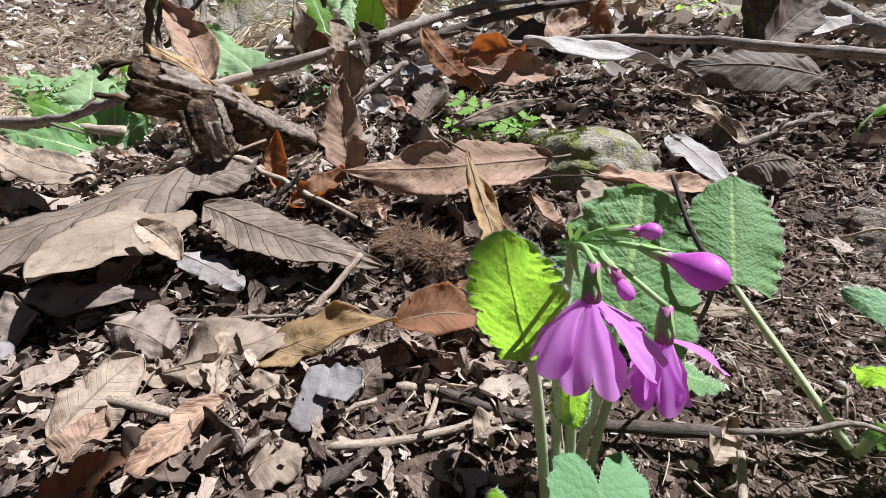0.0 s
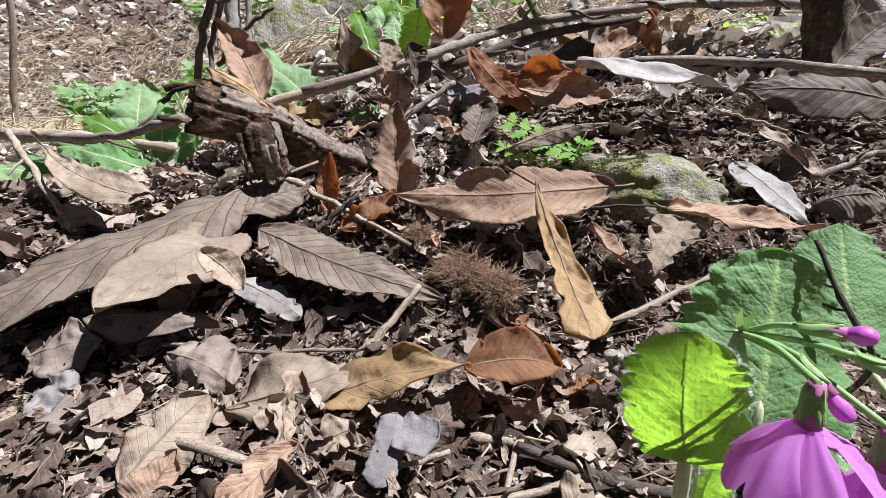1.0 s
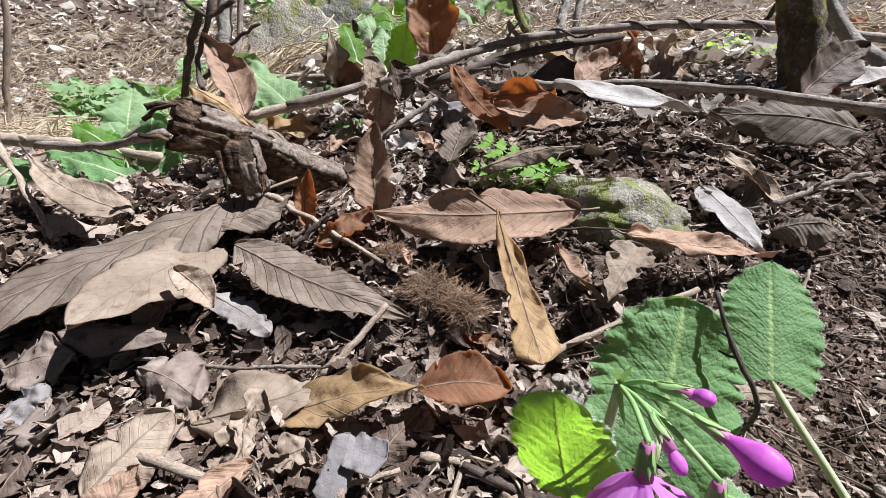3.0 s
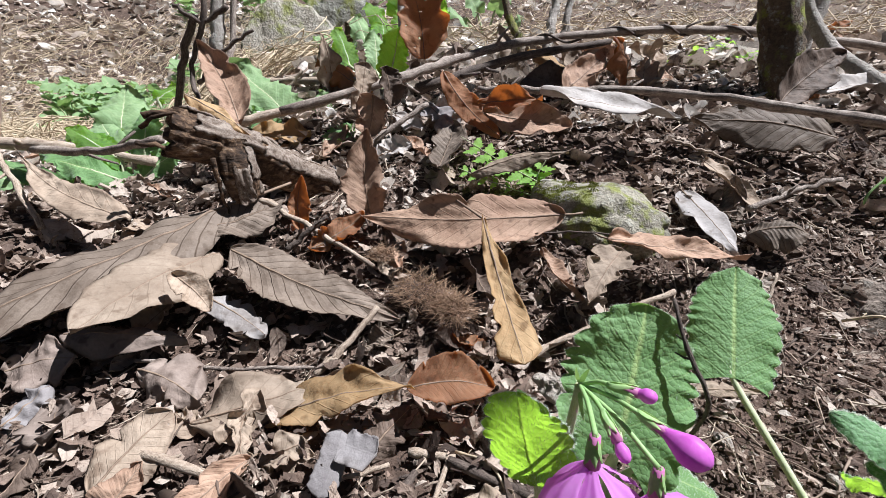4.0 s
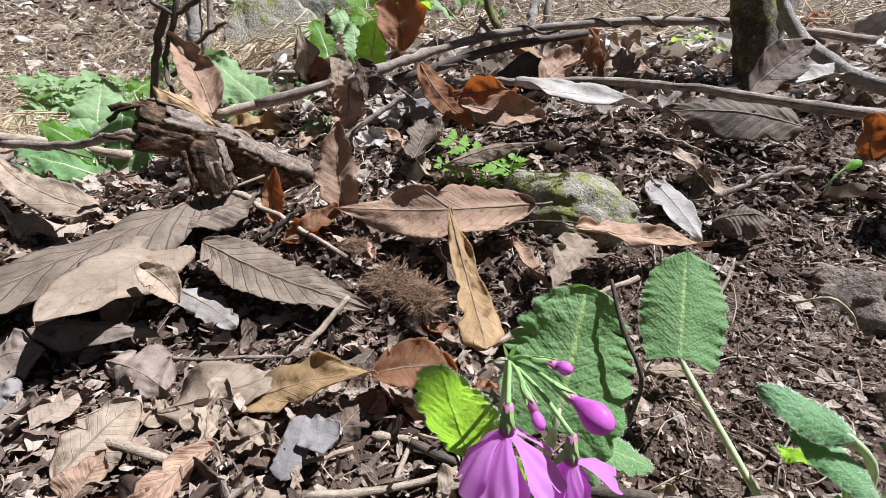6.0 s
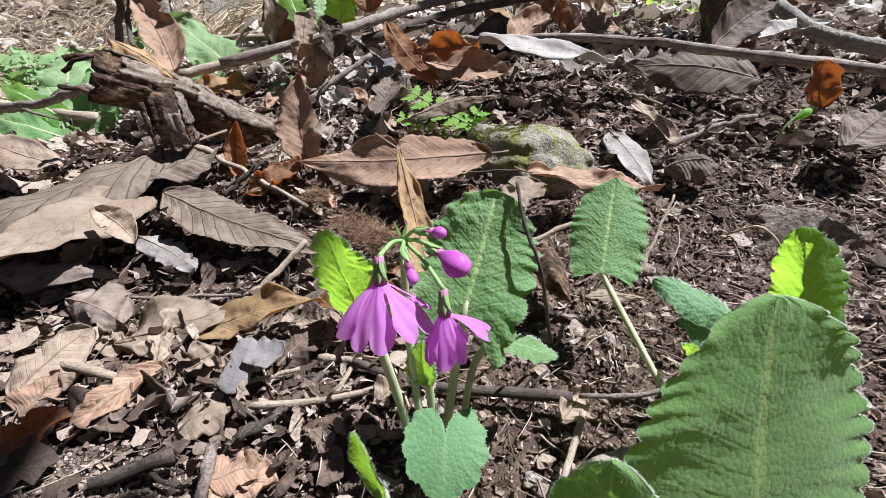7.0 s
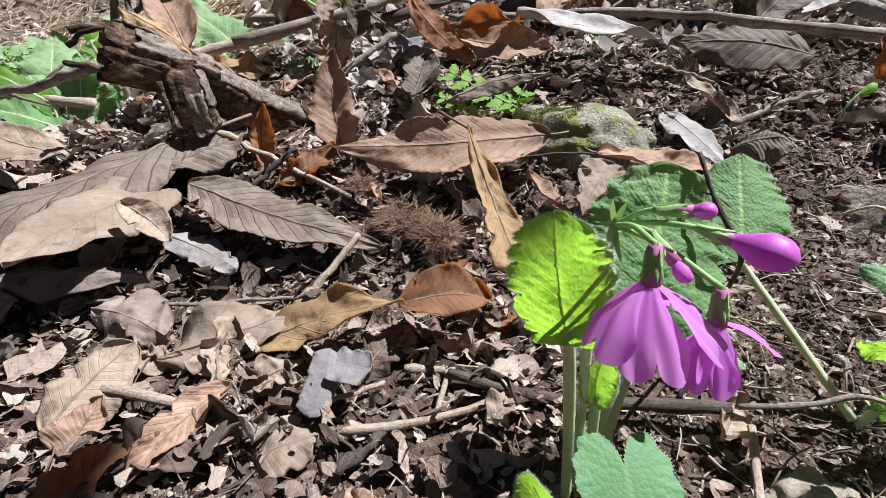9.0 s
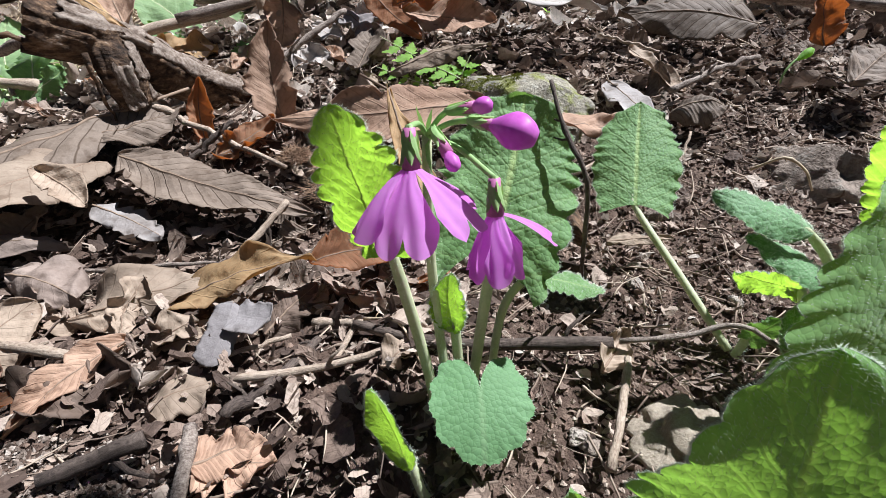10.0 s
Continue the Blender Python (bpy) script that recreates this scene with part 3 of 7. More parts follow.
def hair_mesh(roots, length, width=0.000028, seed=0, out=None):
    """Fine hairs as thin three-sided blades at (place, direction) roots."""
    r = random.Random(seed)
    v, f = [], []
    for p, d in roots:
        d = (Vector(d) + Vector((r.uniform(-0.5, 0.5), r.uniform(-0.5, 0.5), r.uniform(-0.5, 0.5)))).normalized()
        q = d.orthogonal().normalized() * width
        q2 = d.cross(q).normalized() * width
        ln = length * r.uniform(0.5, 1.15)
        i = len(v)
        v += [p + q, p - q * 0.5 + q2 * 0.87, p - q * 0.5 - q2 * 0.87, p + d * ln]
        f += [(i, i + 1, i + 3), (i + 1, i + 2, i + 3), (i + 2, i, i + 3)]
    return mesh_of("hairs", v, f, HAIR)


def stem_hairs(points, radius, count, length, seed):
    r = random.Random(seed)
    roots = []
    for _ in range(count):
        s = r.uniform(0, len(points) - 1.001)
        k = int(s)
        p = points[k].lerp(points[k + 1], s - k)
        t = (points[k + 1] - points[k]).normalized()
        d = t.orthogonal().normalized()
        d = Matrix.Rotation(r.uniform(0, 6.28), 3, t) @ d
        roots.append((p + d * radius * 0.9, d))
    return hair_mesh(roots, length, seed=seed)


def green_leaf(parent, base, tip, normal, width, mat=None, kind="prim", foot=None, bend=None, stalk=0.0013, hairs=900, hair=0.0010, seed=0, teeth=9, tooth=0.26, lobe=0.10, nu=108, nv=12, wave=0.06, **kw):
    """A primrose leaf under a plant: blade with its hairs and midrib, and the petiole down to its foot."""
    mat = mat or PRIM
    v, f, uv, mid, le, ri, n = blade(base, tip, normal, width, kind, seed=seed, teeth=teeth, tooth=tooth, lobe=lobe, nu=nu, nv=nv, wave=wave, **kw)
    ob = part("leaf_blade", mesh_of("leaf_blade", v, f, mat, uv), parent)
    k = len(mid) - 1
    part("midrib", mesh_of("midrib", *tube([p - n * 0.0002 for p in mid], taper(k, stalk * 0.10, stalk * 0.04), 6)[:2], STEM), ob)
    roots = []
    r = random.Random(seed + 5)
    a = (Vector(tip) - Vector(base)).normalized()
    for line, c in ((le, mid), (ri, mid)):
        for _ in range(hairs):
            i = r.randrange(1, len(line) - 1)
            q = line[i].lerp(line[i + 1], r.random())
            roots.append((q, (q - c[i]).normalized() + a * 0.2 + n * r.uniform(-0.5, 0.8)))
    for _ in range(hairs * 2):
        q = v[r.randrange(len(v))]
        roots.append((q, n * r.choice((1, 1, -1))))
    part("hairs", hair_mesh(roots, hair, seed=seed), ob, "fine pale hairs")
    if foot is not None:
        ctrl = [Vector(foot)] + ([Vector(bend)] if bend else []) + [Vector(base) - n * stalk * 0.9, mid[max(3, len(mid) // 6)] - n * stalk * 0.7]
        pts = curve_points(ctrl, 14)
        pe = part("petiole", mesh_of("petiole", *tube(pts, [stalk * (1.1 if q < 9 else 1.1 - 0.175 * (q - 8)) for q in range(15)], 9)[:2], STEM), parent, "pale hairy leaf stalk")
        part("hairs", stem_hairs(pts, stalk, 600, hair * 1.8, seed + 9), pe)
    return ob


def wood_mesh(name, pts, rad, sides, bumpy, seed, mat):
    v, f, uv = tube(pts, rad, sides, bumpy, seed)
    return mesh_of(name, v, f, mat, uv)


def rod(name, ctrl, r0, r1, mat, label, category, parent=None, n=14, jitter=0.002, seed=0, sides=8, bumpy=0.18, group=""):
    pts = curve_points(ctrl, n, jitter, seed)
    rad = [a * (1 + 0.2 * noise.noise((i * 0.9, seed * 2.3, 0.7)) + (0.3 if noise.noise((i * 1.7, seed * 4.1, 2.7)) > 0.42 else 0.0)) for i, a in enumerate(taper(n, r0, r1))]
    me = wood_mesh(name, pts, rad, sides, bumpy, seed, mat)
    if parent is not None:
        return part(name, me, parent)
    ob = new(name, me)
    return tagged(ob, label, category, group)


def boulder(name, centre, size, turn, mat, label, seed, rough=0.25, detail=4, category="stone", group="", flat=0.6):
    bm = bmesh.new()
    bmesh.ops.create_icosphere(bm, subdivisions=detail, radius=1.0)
    rot = Euler([radians(t) for t in turn]).to_matrix()
    for v in bm.verts:
        d = v.co.normalized()
        k = 1 + rough * noise.noise(d * 1.3 + Vector((seed, 0, 0))) + rough * 0.5 * noise.noise(d * 3.1 + Vector((0, seed, 0))) + rough * 0.16 * noise.noise(d * 9 + Vector((0, 0, seed))) + rough * 0.10 * noise.noise(d * 21 + Vector((0, seed, 0)))
        p = d * k
        # a few broken faces
        for q in range(5):
            pn = Vector((math.sin(seed * 3 + q * 2.1), math.cos(seed * 1.7 + q * 3.3), math.sin(q * 1.3 + seed))).normalized()
            over = p.dot(pn) - flat - 0.12 * q
            if over > 0:
                p = p - pn * over * 0.8
        v.co = rot @ Vector((p.x * size[0], p.y * size[1], p.z * size[2])) + Vector(centre)
    me = bpy.data.meshes.new(name)
    bm.to_mesh(me)
    bm.free()
    me.polygons.foreach_set("use_smooth", [True] * len(me.polygons))
    me.materials.append(mat)
    return tagged(new(name, me), label, category, group)


# ---- the ground ----
def spread(lo, hi, fine_lo, fine_hi, step, grow):
    """Grid lines that are close together near the plants and grow apart with distance."""
    out = list(np.arange(fine_lo, fine_hi + step / 2, step))
    s, v = step, fine_hi
    while v < hi:
        s *= grow
        v += s
        out.append(v)
    s, v = step, fine_lo
    while v > lo:
        s *= grow
        v -= s
        out.insert(0, v)
    return out


gx = spread(-150, 150, -0.42, 0.5, 0.005, 1.09)
gy = spread(-40, 300, 0.0, 0.62, 0.005, 1.07)
gv = [(x, y, ground_z(x, y)) for y in gy for x in gx]
gm = len(gx)
gf = [(j * gm + i, j * gm + i + 1, (j + 1) * gm + i + 1, (j + 1) * gm + i) for j in range(len(gy) - 1) for i in range(gm - 1)]
ground = new("ground", mesh_of("ground", gv, gf, SOIL))
tagged(ground, "dark crumbly woodland soil on a bank that rises away", "ground", kind="structure")

# ---- stones ----
def moss_on(stone, count, centre, radius, seed, size=0.0011):
    """Short moss leaves on the upward faces of a stone or trunk."""
    r = random.Random(seed)
    me = stone.data
    vs = [v for v in me.vertices if v.normal.z > 0.35 and (v.co - Vector(centre)).length < radius and noise.noise(v.co * 90) > -0.15]
    V, F = [], []
    for _ in range(count):
        v = r.choice(vs)
        p = v.co + Vector((r.gauss(0, 1), r.gauss(0, 1), r.gauss(0, 0.3))) * 0.0012 - v.normal * 0.0003
        d = (v.normal + Vector((r.uniform(-0.8, 0.8), r.uniform(-0.8, 0.8), 0.2))).normalized() * size * r.uniform(0.6, 1.6)
        q = d.orthogonal().normalized() * 0.00028
        q2 = d.cross(q).normalized() * 0.00028
        i = len(V)
        V += [p + q, p - q * 0.5 + q2, p - q * 0.5 - q2, p + d]
        F += [(i, i + 1, i + 3), (i + 1, i + 2, i + 3), (i + 2, i, i + 3)]
    ob = new("moss", mesh_of("moss", V, F, MOSS, None, False))
    ob.parent = stone
    return tagged(ob, "yellow-green moss cushion")


mossy = boulder("stone", (0.122, 0.350, 0.084), (0.060, 0.036, 0.032), (8, 12, -26), STONE_MOSSY, "half-buried grey stone with yellow-green moss on its top", 3.2, 0.22, 5, flat=0.86)
moss_on(mossy, 3500, (0.092, 0.352, 0.116), 0.026, 1)
boulder("stone", (0.303, 0.262, 0.044), (0.042, 0.030, 0.028), (4, 8, 22), STONE_GREY, "rough layered brown stone lying on bare soil", 6.4, 0.55, 5, flat=0.40)
boulder("stone", (0.113, 0.087, 0.008), (0.0165, 0.0150, 0.0115), (0, 0, 20), STONE_SANDY, "pale sandy stone sunk in the soil", 1.4, 0.40, 5, flat=0.9)
boulder("stone", (-0.82, 2.02, 0.42), (0.20, 0.16, 0.20), (10, -18, 30), STONE_TAN, "large pale boulder with moss on its side", 7.7, 0.5, 5, flat=0.42)
boulder("stone", (-0.63, 2.25, 0.56), (0.17, 0.15, 0.19), (-6, 24, 10), STONE_FAR, "large angular boulder leaning behind another", 9.3, 0.5, 5, flat=0.42)
boulder("stone", (-0.35, 1.55, 0.36), (0.07, 0.06, 0.05), (0, 0, 0), STONE_FAR, "low stone covered in yellow-green moss", 4.3, 0.2)
boulder("stone", (0.054, 0.182, 0.037), (0.0085, 0.0070, 0.0080), (0, 10, 40), STONE_PALE, "small whitish crumbly stone beside a stick", 2.6, 0.6, 4, flat=0.5)
for i, (x, y, s, m) in enumerate(((0.085, 0.089, 0.0030, STONE_GREY), (0.082, 0.093, 0.0028, STONE_PALE), (0.165, 0.143, 0.0030, STONE_PALE), (0.052, 0.236, 0.004, STONE_GREY), (0.028, 0.25, 0.004, STONE_GREY), (0.075, 0.203, 0.007, STONE_PALE), (-0.012, 0.225, 0.007, STONE_GREY), (0.048, 0.118, 0.005, STONE_GREY), (0.135, 0.168, 0.004, STONE_PALE), (0.175, 0.225, 0.006, STONE_GREY))):
    boulder("pebble", (x, y, ground_z(x, y) + s * 0.45), (s * 1.3, s, s * 0.8), (0, 0, 37 * i), m, "small rough pebble in the soil", i * 1.9, 0.5, 3, "pebble", "pebbles")

# ---- fallen leaves that can be told apart ----
UPN = (0.0, -0.35, 0.94)
GRP = "fallen leaves"
dead_leaf((-0.175, 0.316, 0.093), (-0.300, 0.160, 0.030), (-0.130, -0.500, 0.850), 0.078, GREYLEAF, "large grey-brown chestnut leaf with regular side veins", stalk_to=(-0.136, 0.345, 0.108), seed=1, arch=0.02, cup=0.02, wave=0.02, teeth=22, tooth=0.05, group=GRP, rib=0.0011, nu=60, crumple=0.025, ragged=0.05)
dead_leaf((-0.168, 0.284, 0.064), (-0.190, 0.182, 0.052), (0.180, -0.450, 0.870), 0.05, TAN, "smooth oval tan leaf lying over a chestnut leaf", "oval", seed=2, cup=-0.08, wave=0.03, group=GRP, rib=0.0009, arch=0.06, crumple=0.03, ragged=0.04, nu=44)
dead_leaf((-0.160, 0.222, 0.071), (-0.134, 0.212, 0.054), (0.180, -0.700, 0.690), 0.017, TAN, "small curled grey leaf on the litter", "oval", seed=3, cup=0.25, wave=0.06, group=GRP)
dead_leaf((-0.239, 0.292, 0.085), (-0.410, 0.385, 0.121), (-0.100, -0.500, 0.850), 0.03, TAN, "pale tan leaf with a long drawn-out point", "tear", seed=4, cup=-0.05, wave=0.05, group=GRP)
dead_leaf((-0.186, 0.290, 0.077), (-0.138, 0.338, 0.095), (0.200, -0.520, 0.820), 0.037, GREYLEAF, "mottled grey and tan leaf fragment", "oval", seed=5, cup=-0.1, wave=0.12, ragged=0.3, bites=2, group=GRP)
dead_leaf((-0.157, 0.280, 0.069), (-0.030, 0.245, 0.038), (0.1, -0.58, 0.8), 0.046, GREYLEAF, "grey chestnut leaf with its end rolled over", seed=6, cup=-0.06, wave=0.04, teeth=20, tooth=0.05, group=GRP, rib=0.0009, arch=0.05, curl=-0.5, crumple=0.03, ragged=0.06)
dead_leaf((0.084, 0.312, 0.098), (-0.074, 0.330, 0.086), (-0.08, -0.8, 0.58), 0.052, PINK, "long pinkish brown chestnut leaf propped on its edge", seed=7, cup=0.1, wave=0.06, teeth=20, tooth=0.06, bites=3, arch=0.05, stalk=0.014, group=GRP, rib=0.0009, nu=36, crumple=0.02, ragged=0.12)
dead_leaf((-0.068, 0.338, 0.084), (-0.073, 0.350, 0.153), (0.250, -0.950, 0.220), 0.036, PINK, "pinkish leaf standing upright with a torn tip", "drop", seed=8, cup=0.1, wave=0.06, teeth=10, tooth=0.1, ragged=0.2, group=GRP, crumple=0.03)
dead_leaf((0.019, 0.243, 0.108), (0.041, 0.184, 0.048), (0.12, -0.66, 0.74), 0.0240, OCHRE, "long ochre leaf hanging down from its stalk", "spat", stalk_to=(0.003, 0.254, 0.116), seed=9, cup=0.04, wave=0.05, crumple=0.03, arch=-0.06, group=GRP, rib=0.0008, nu=34, twist=0.2)
dead_leaf((0.114, 0.271, 0.084), (0.084, 0.233, 0.060), (-0.060, -0.500, 0.860), 0.026, TAN, "small pale leaf with a notched end", "drop", seed=10, cup=0.06, wave=0.05, ragged=0.35, stalk=0.006, group=GRP, arch=0.06)
dead_leaf((0.198, 0.376, 0.112), (0.203, 0.290, 0.080), (-0.150, -0.360, 0.920), 0.031, BLEACH, "pale smooth leaf leaning on the soil", "lance", seed=11, cup=0.08, wave=0.02, group=GRP, stalk=0.006, crumple=0.02, ragged=0.03)
dead_leaf((0.106, 0.279, 0.089), (0.209, 0.290, 0.076), (0.160, -0.520, 0.840), 0.026, PINK, "pinkish curled leaf lying along the soil", "lance", seed=12, cup=0.15, wave=0.12, group=GRP, stalk=0.01)
dead_leaf((-0.017, 0.178, 0.034), (0.026, 0.180, 0.036), (-0.060, -0.620, 0.780), 0.026, RUST, "arched rust-brown leaf lit through by the sun", "oval", seed=13, cup=0.1, wave=0.05, arch=0.12, ragged=0.1, group=GRP, crumple=0.02)
dead_leaf((-0.092, 0.176, 0.010), (-0.014, 0.172, 0.040), (0.080, -0.420, 0.900), 0.029, OCHRE, "wavy yellowish tan leaf", "lance", seed=14, cup=0.05, wave=0.12, ragged=0.15, arch=0.05, group=GRP, crumple=0.03)
dead_leaf((-0.126, 0.169, 0.013), (-0.052, 0.195, 0.029), (0.160, -0.420, 0.890), 0.034, TAN, "wavy pale tan leaf with dark veins", "lance", seed=15, cup=0.05, wave=0.16, ragged=0.2, arch=0.03, group=GRP, crumple=0.04)
dead_leaf((-0.043, 0.152, 0.029), (-0.048, 0.131, 0.013), (0.250, -0.500, 0.820), 0.0125, SLATE, "slate-grey leaf folded at its middle", "strap", seed=16, cup=0.0, wave=0.02, group=GRP, crumple=0.01, ragged=0.0, arch=0.03, rib=0.0002)
dead_leaf((-0.043, 0.149, 0.025), (-0.026, 0.143, 0.025), (0.050, -0.450, 0.890), 0.015, SLATE, "slate-grey leaf tip folded over", "strap", seed=17, wave=0.02, group=GRP, crumple=0.01, ragged=0.0, rib=0.0002)
dead_leaf((-0.141, 0.126, 0.012), (-0.124, 0.157, 0.030), (0.050, -0.620, 0.780), 0.031, TAN, "broad tan lobed leaf with torn edges", "oval", seed=18, cup=-0.03, wave=0.05, ragged=0.12, bites=1, nv=8, group=GRP, crumple=0.02)
dead_leaf((-0.019, 0.500, 0.213), (0.040, 0.420, 0.150), (-0.260, -0.750, 0.600), 0.028, RUST, "rust-brown speckled leaf standing on its edge", "oval", seed=19, cup=0.1, wave=0.06, group=GRP)
dead_leaf((0.019, 0.442, 0.178), (0.080, 0.430, 0.184), (-0.100, -0.900, 0.420), 0.028, RUST, "rust-brown leaf curled along its upper edge", "lance", seed=20, cup=0.2, wave=0.2, arch=0.12, group=GRP)
dead_leaf((0.079, 0.445, 0.190), (0.212, 0.430, 0.170), (0.060, -0.450, 0.890), 0.044, PALE, "pale silvery underside of a large leaf", "lance", seed=21, cup=0.10, wave=0.06, arch=0.0, group=GRP, nu=34, crumple=0.02)
dead_leaf((0.005, 0.510, 0.190), (-0.030, 0.495, 0.160), (0.45, -0.60, 0.66), 0.034, PALE, "pale grey dry leaf propped on a stick", "oval", seed=90, cup=0.12, wave=0.12, ragged=0.2, group=GRP, crumple=0.05)
dead_leaf((0.007, 0.470, 0.158), (-0.019, 0.445, 0.118), (0.50, -0.62, 0.60), 0.032, GREYLEAF, "grey ribbed leaf standing above the fern", "lance", seed=91, cup=-0.1, wave=0.08, ragged=0.12, group=GRP)
dead_leaf((0.148, 0.595, 0.208), (0.186, 0.615, 0.254), (0.35, -0.75, 0.55), 0.048, TAN, "orange-tan leaf with ragged rim beneath the branch", "oval", seed=92, cup=-0.1, wave=0.12, ragged=0.3, group=GRP)
dead_leaf((0.243, 0.612, 0.246), (0.227, 0.575, 0.205), (0.40, -0.65, 0.65), 0.032, PINK, "pinkish leaf bent over the long stick", "oval", seed=93, cup=0.15, wave=0.1, ragged=0.15, group=GRP)
dead_leaf((-0.072, 0.495, 0.166), (-0.040, 0.470, 0.150), (0.35, -0.55, 0.75), 0.028, PALE, "small bleached leaf behind a leaning stick", "oval", seed=94, cup=0.1, wave=0.12, ragged=0.25, group=GRP)
dead_leaf((0.202, 0.445, 0.124), (0.163, 0.420, 0.120), (0.30, -0.60, 0.74), 0.024, PINK, "brown leaf scrap in the hollow under a leaf", "lance", seed=95, cup=0.15, wave=0.12, ragged=0.2, group=GRP)
dead_leaf((-0.135, 0.418, 0.098), (-0.105, 0.436, 0.114), (0.30, -0.60, 0.74), 0.022, TAN, "pale tan leaf scrap by the log", "oval", seed=96, cup=0.15, wave=0.14, ragged=0.3, group=GRP)
dead_leaf((-0.164, 0.395, 0.070), (-0.124, 0.376, 0.068), (0.30, -0.55, 0.78), 0.021, PINK, "curled pinkish leaf below the log", "lance", seed=97, cup=0.25, wave=0.12, ragged=0.15, group=GRP)
dead_leaf((-0.154, 0.430, 0.116), (-0.110, 0.410, 0.107), (0.40, -0.45, 0.80), 0.026, PALE, "bleached curled leaf between log and sticks", "oval", seed=98, cup=0.12, wave=0.12, ragged=0.25, group=GRP, crumple=0.04)
dead_leaf((-0.189, 0.450, 0.120), (-0.159, 0.460, 0.129), (0.40, -0.45, 0.80), 0.026, TAN, "light tan torn leaf behind the log", "lance", seed=99, cup=0.10, wave=0.12, ragged=0.2, group=GRP)
dead_leaf((-0.081, 0.440, 0.124), (-0.047, 0.450, 0.136), (0.40, -0.50, 0.77), 0.028, PALE, "pale wrinkled leaf in the litter below sticks", "oval", seed=100, cup=0.10, wave=0.14, ragged=0.3, group=GRP, crumple=0.05)
dead_leaf((-0.029, 0.400, 0.108), (0.000, 0.410, 0.116), (0.40, -0.50, 0.77), 0.024, TAN, "light brown leaf beside the fern", "oval", seed=101, cup=0.12, wave=0.12, ragged=0.2, group=GRP)
dead_leaf((0.024, 0.438, 0.171), (0.108, 0.420, 0.160), (-0.040, -0.850, 0.500), 0.04, PINK, "brown ribbed chestnut leaf in shade", "oval", seed=22, cup=0.05, wave=0.05, group=GRP, crumple=0.02)
dead_leaf((0.354, 0.420, 0.159), (0.233, 0.455, 0.169), (-0.150, -0.800, 0.560), 0.064, GREYLEAF, "grey ribbed chestnut leaf with holes in it", seed=23, cup=-0.06, wave=0.04, teeth=14, tooth=0.06, bites=4, ragged=0.15, group=GRP, rib=0.001, arch=0.07, crumple=0.02)
dead_leaf((-0.098, 0.470, 0.216), (-0.099, 0.455, 0.158), (0.620, -0.500, 0.600), 0.026, TAN, "grey folded leaf hanging on a stick", "strap", seed=24, cup=0.05, wave=0.14, ragged=0.25, bites=1, group=GRP)
dead_leaf((-0.078, 0.465, 0.212), (-0.070, 0.460, 0.172), (0.500, -0.700, 0.500), 0.026, DARKLEAF, "dark torn leaf flap with holes", "strap", seed=79, cup=0.2, wave=0.15, ragged=0.3, bites=4, group=GRP)
dead_leaf((-0.090, 0.462, 0.185), (-0.094, 0.454, 0.143), (0.550, -0.600, 0.580), 0.033, PINK, "brown leaf hanging in shade", "strap", seed=25, cup=0.1, wave=0.08, ragged=0.15, group=GRP)
dead_leaf((-0.198, 0.392, 0.150), (-0.257, 0.440, 0.224), (0.300, -0.850, 0.420), 0.04, PINK, "brown leaf standing behind the log", "lance", seed=26, cup=0.12, wave=0.05, group=GRP)
dead_leaf((-0.046, 0.565, 0.232), (-0.066, 0.580, 0.320), (0.090, -0.970, 0.200), 0.064, RUST, "rust-brown leaf with small holes standing upright", "oval", seed=27, cup=0.1, wave=0.05, bites=7, ragged=0.2, group=GRP)
dead_leaf((0.326, 0.470, 0.190), (0.415, 0.520, 0.247), (0.150, -0.880, 0.450), 0.046, DARKLEAF, "dull brown leaf leaning against the tree foot", "oval", seed=28, cup=0.08, wave=0.04, group=GRP, stalk=0.01)
dead_leaf((0.121, 0.535, 0.198), (0.184, 0.585, 0.253), (0.170, -0.800, 0.570), 0.044, PINK, "brown leaf standing half rolled", "lance", seed=29, cup=0.25, wave=0.1, ragged=0.2, group=GRP)
dead_leaf((0.237, 0.580, 0.204), (0.262, 0.637, 0.264), (0.160, -0.740, 0.650), 0.03, TAN, "upright twisted tan leaf", "lance", seed=30, cup=0.3, wave=0.15, twist=1.2, group=GRP)
dead_leaf((0.372, 0.492, 0.203), (0.470, 0.500, 0.222), (-0.100, -0.500, 0.860), 0.034, PALE, "bleached whitish leaf on the bank", "lance", seed=31, cup=0.05, wave=0.08, group=GRP)
dead_leaf((0.012, 0.370, 0.118), (0.096, 0.371, 0.141), (-0.140, -0.700, 0.700), 0.019, TAN, "narrow tan leaf in front of a dark hollow", "lance", seed=32, cup=-0.15, wave=0.06, arch=0.05, group=GRP)
dead_leaf((-0.016, 0.385, 0.120), (-0.004, 0.445, 0.157), (-0.250, -0.620, 0.740), 0.035, GREYLEAF, "greyish leaf leaning back", "oval", seed=33, cup=0.1, wave=0.06, group=GRP)
dead_leaf((0.215, 0.382, 0.137), (0.252, 0.350, 0.102), (0.200, -0.680, 0.700), 0.016, TAN, "narrow curled pale leaf", "strap", seed=34, cup=0.3, wave=0.08, group=GRP)
dead_leaf((0.222, 0.314, 0.088), (0.258, 0.304, 0.094), (0.0, -0.6, 0.8), 0.032, GREYLEAF, "grey-brown leaf humped over the soil", "oval", seed=35, cup=-0.3, wave=0.1, arch=0.25, group=GRP)
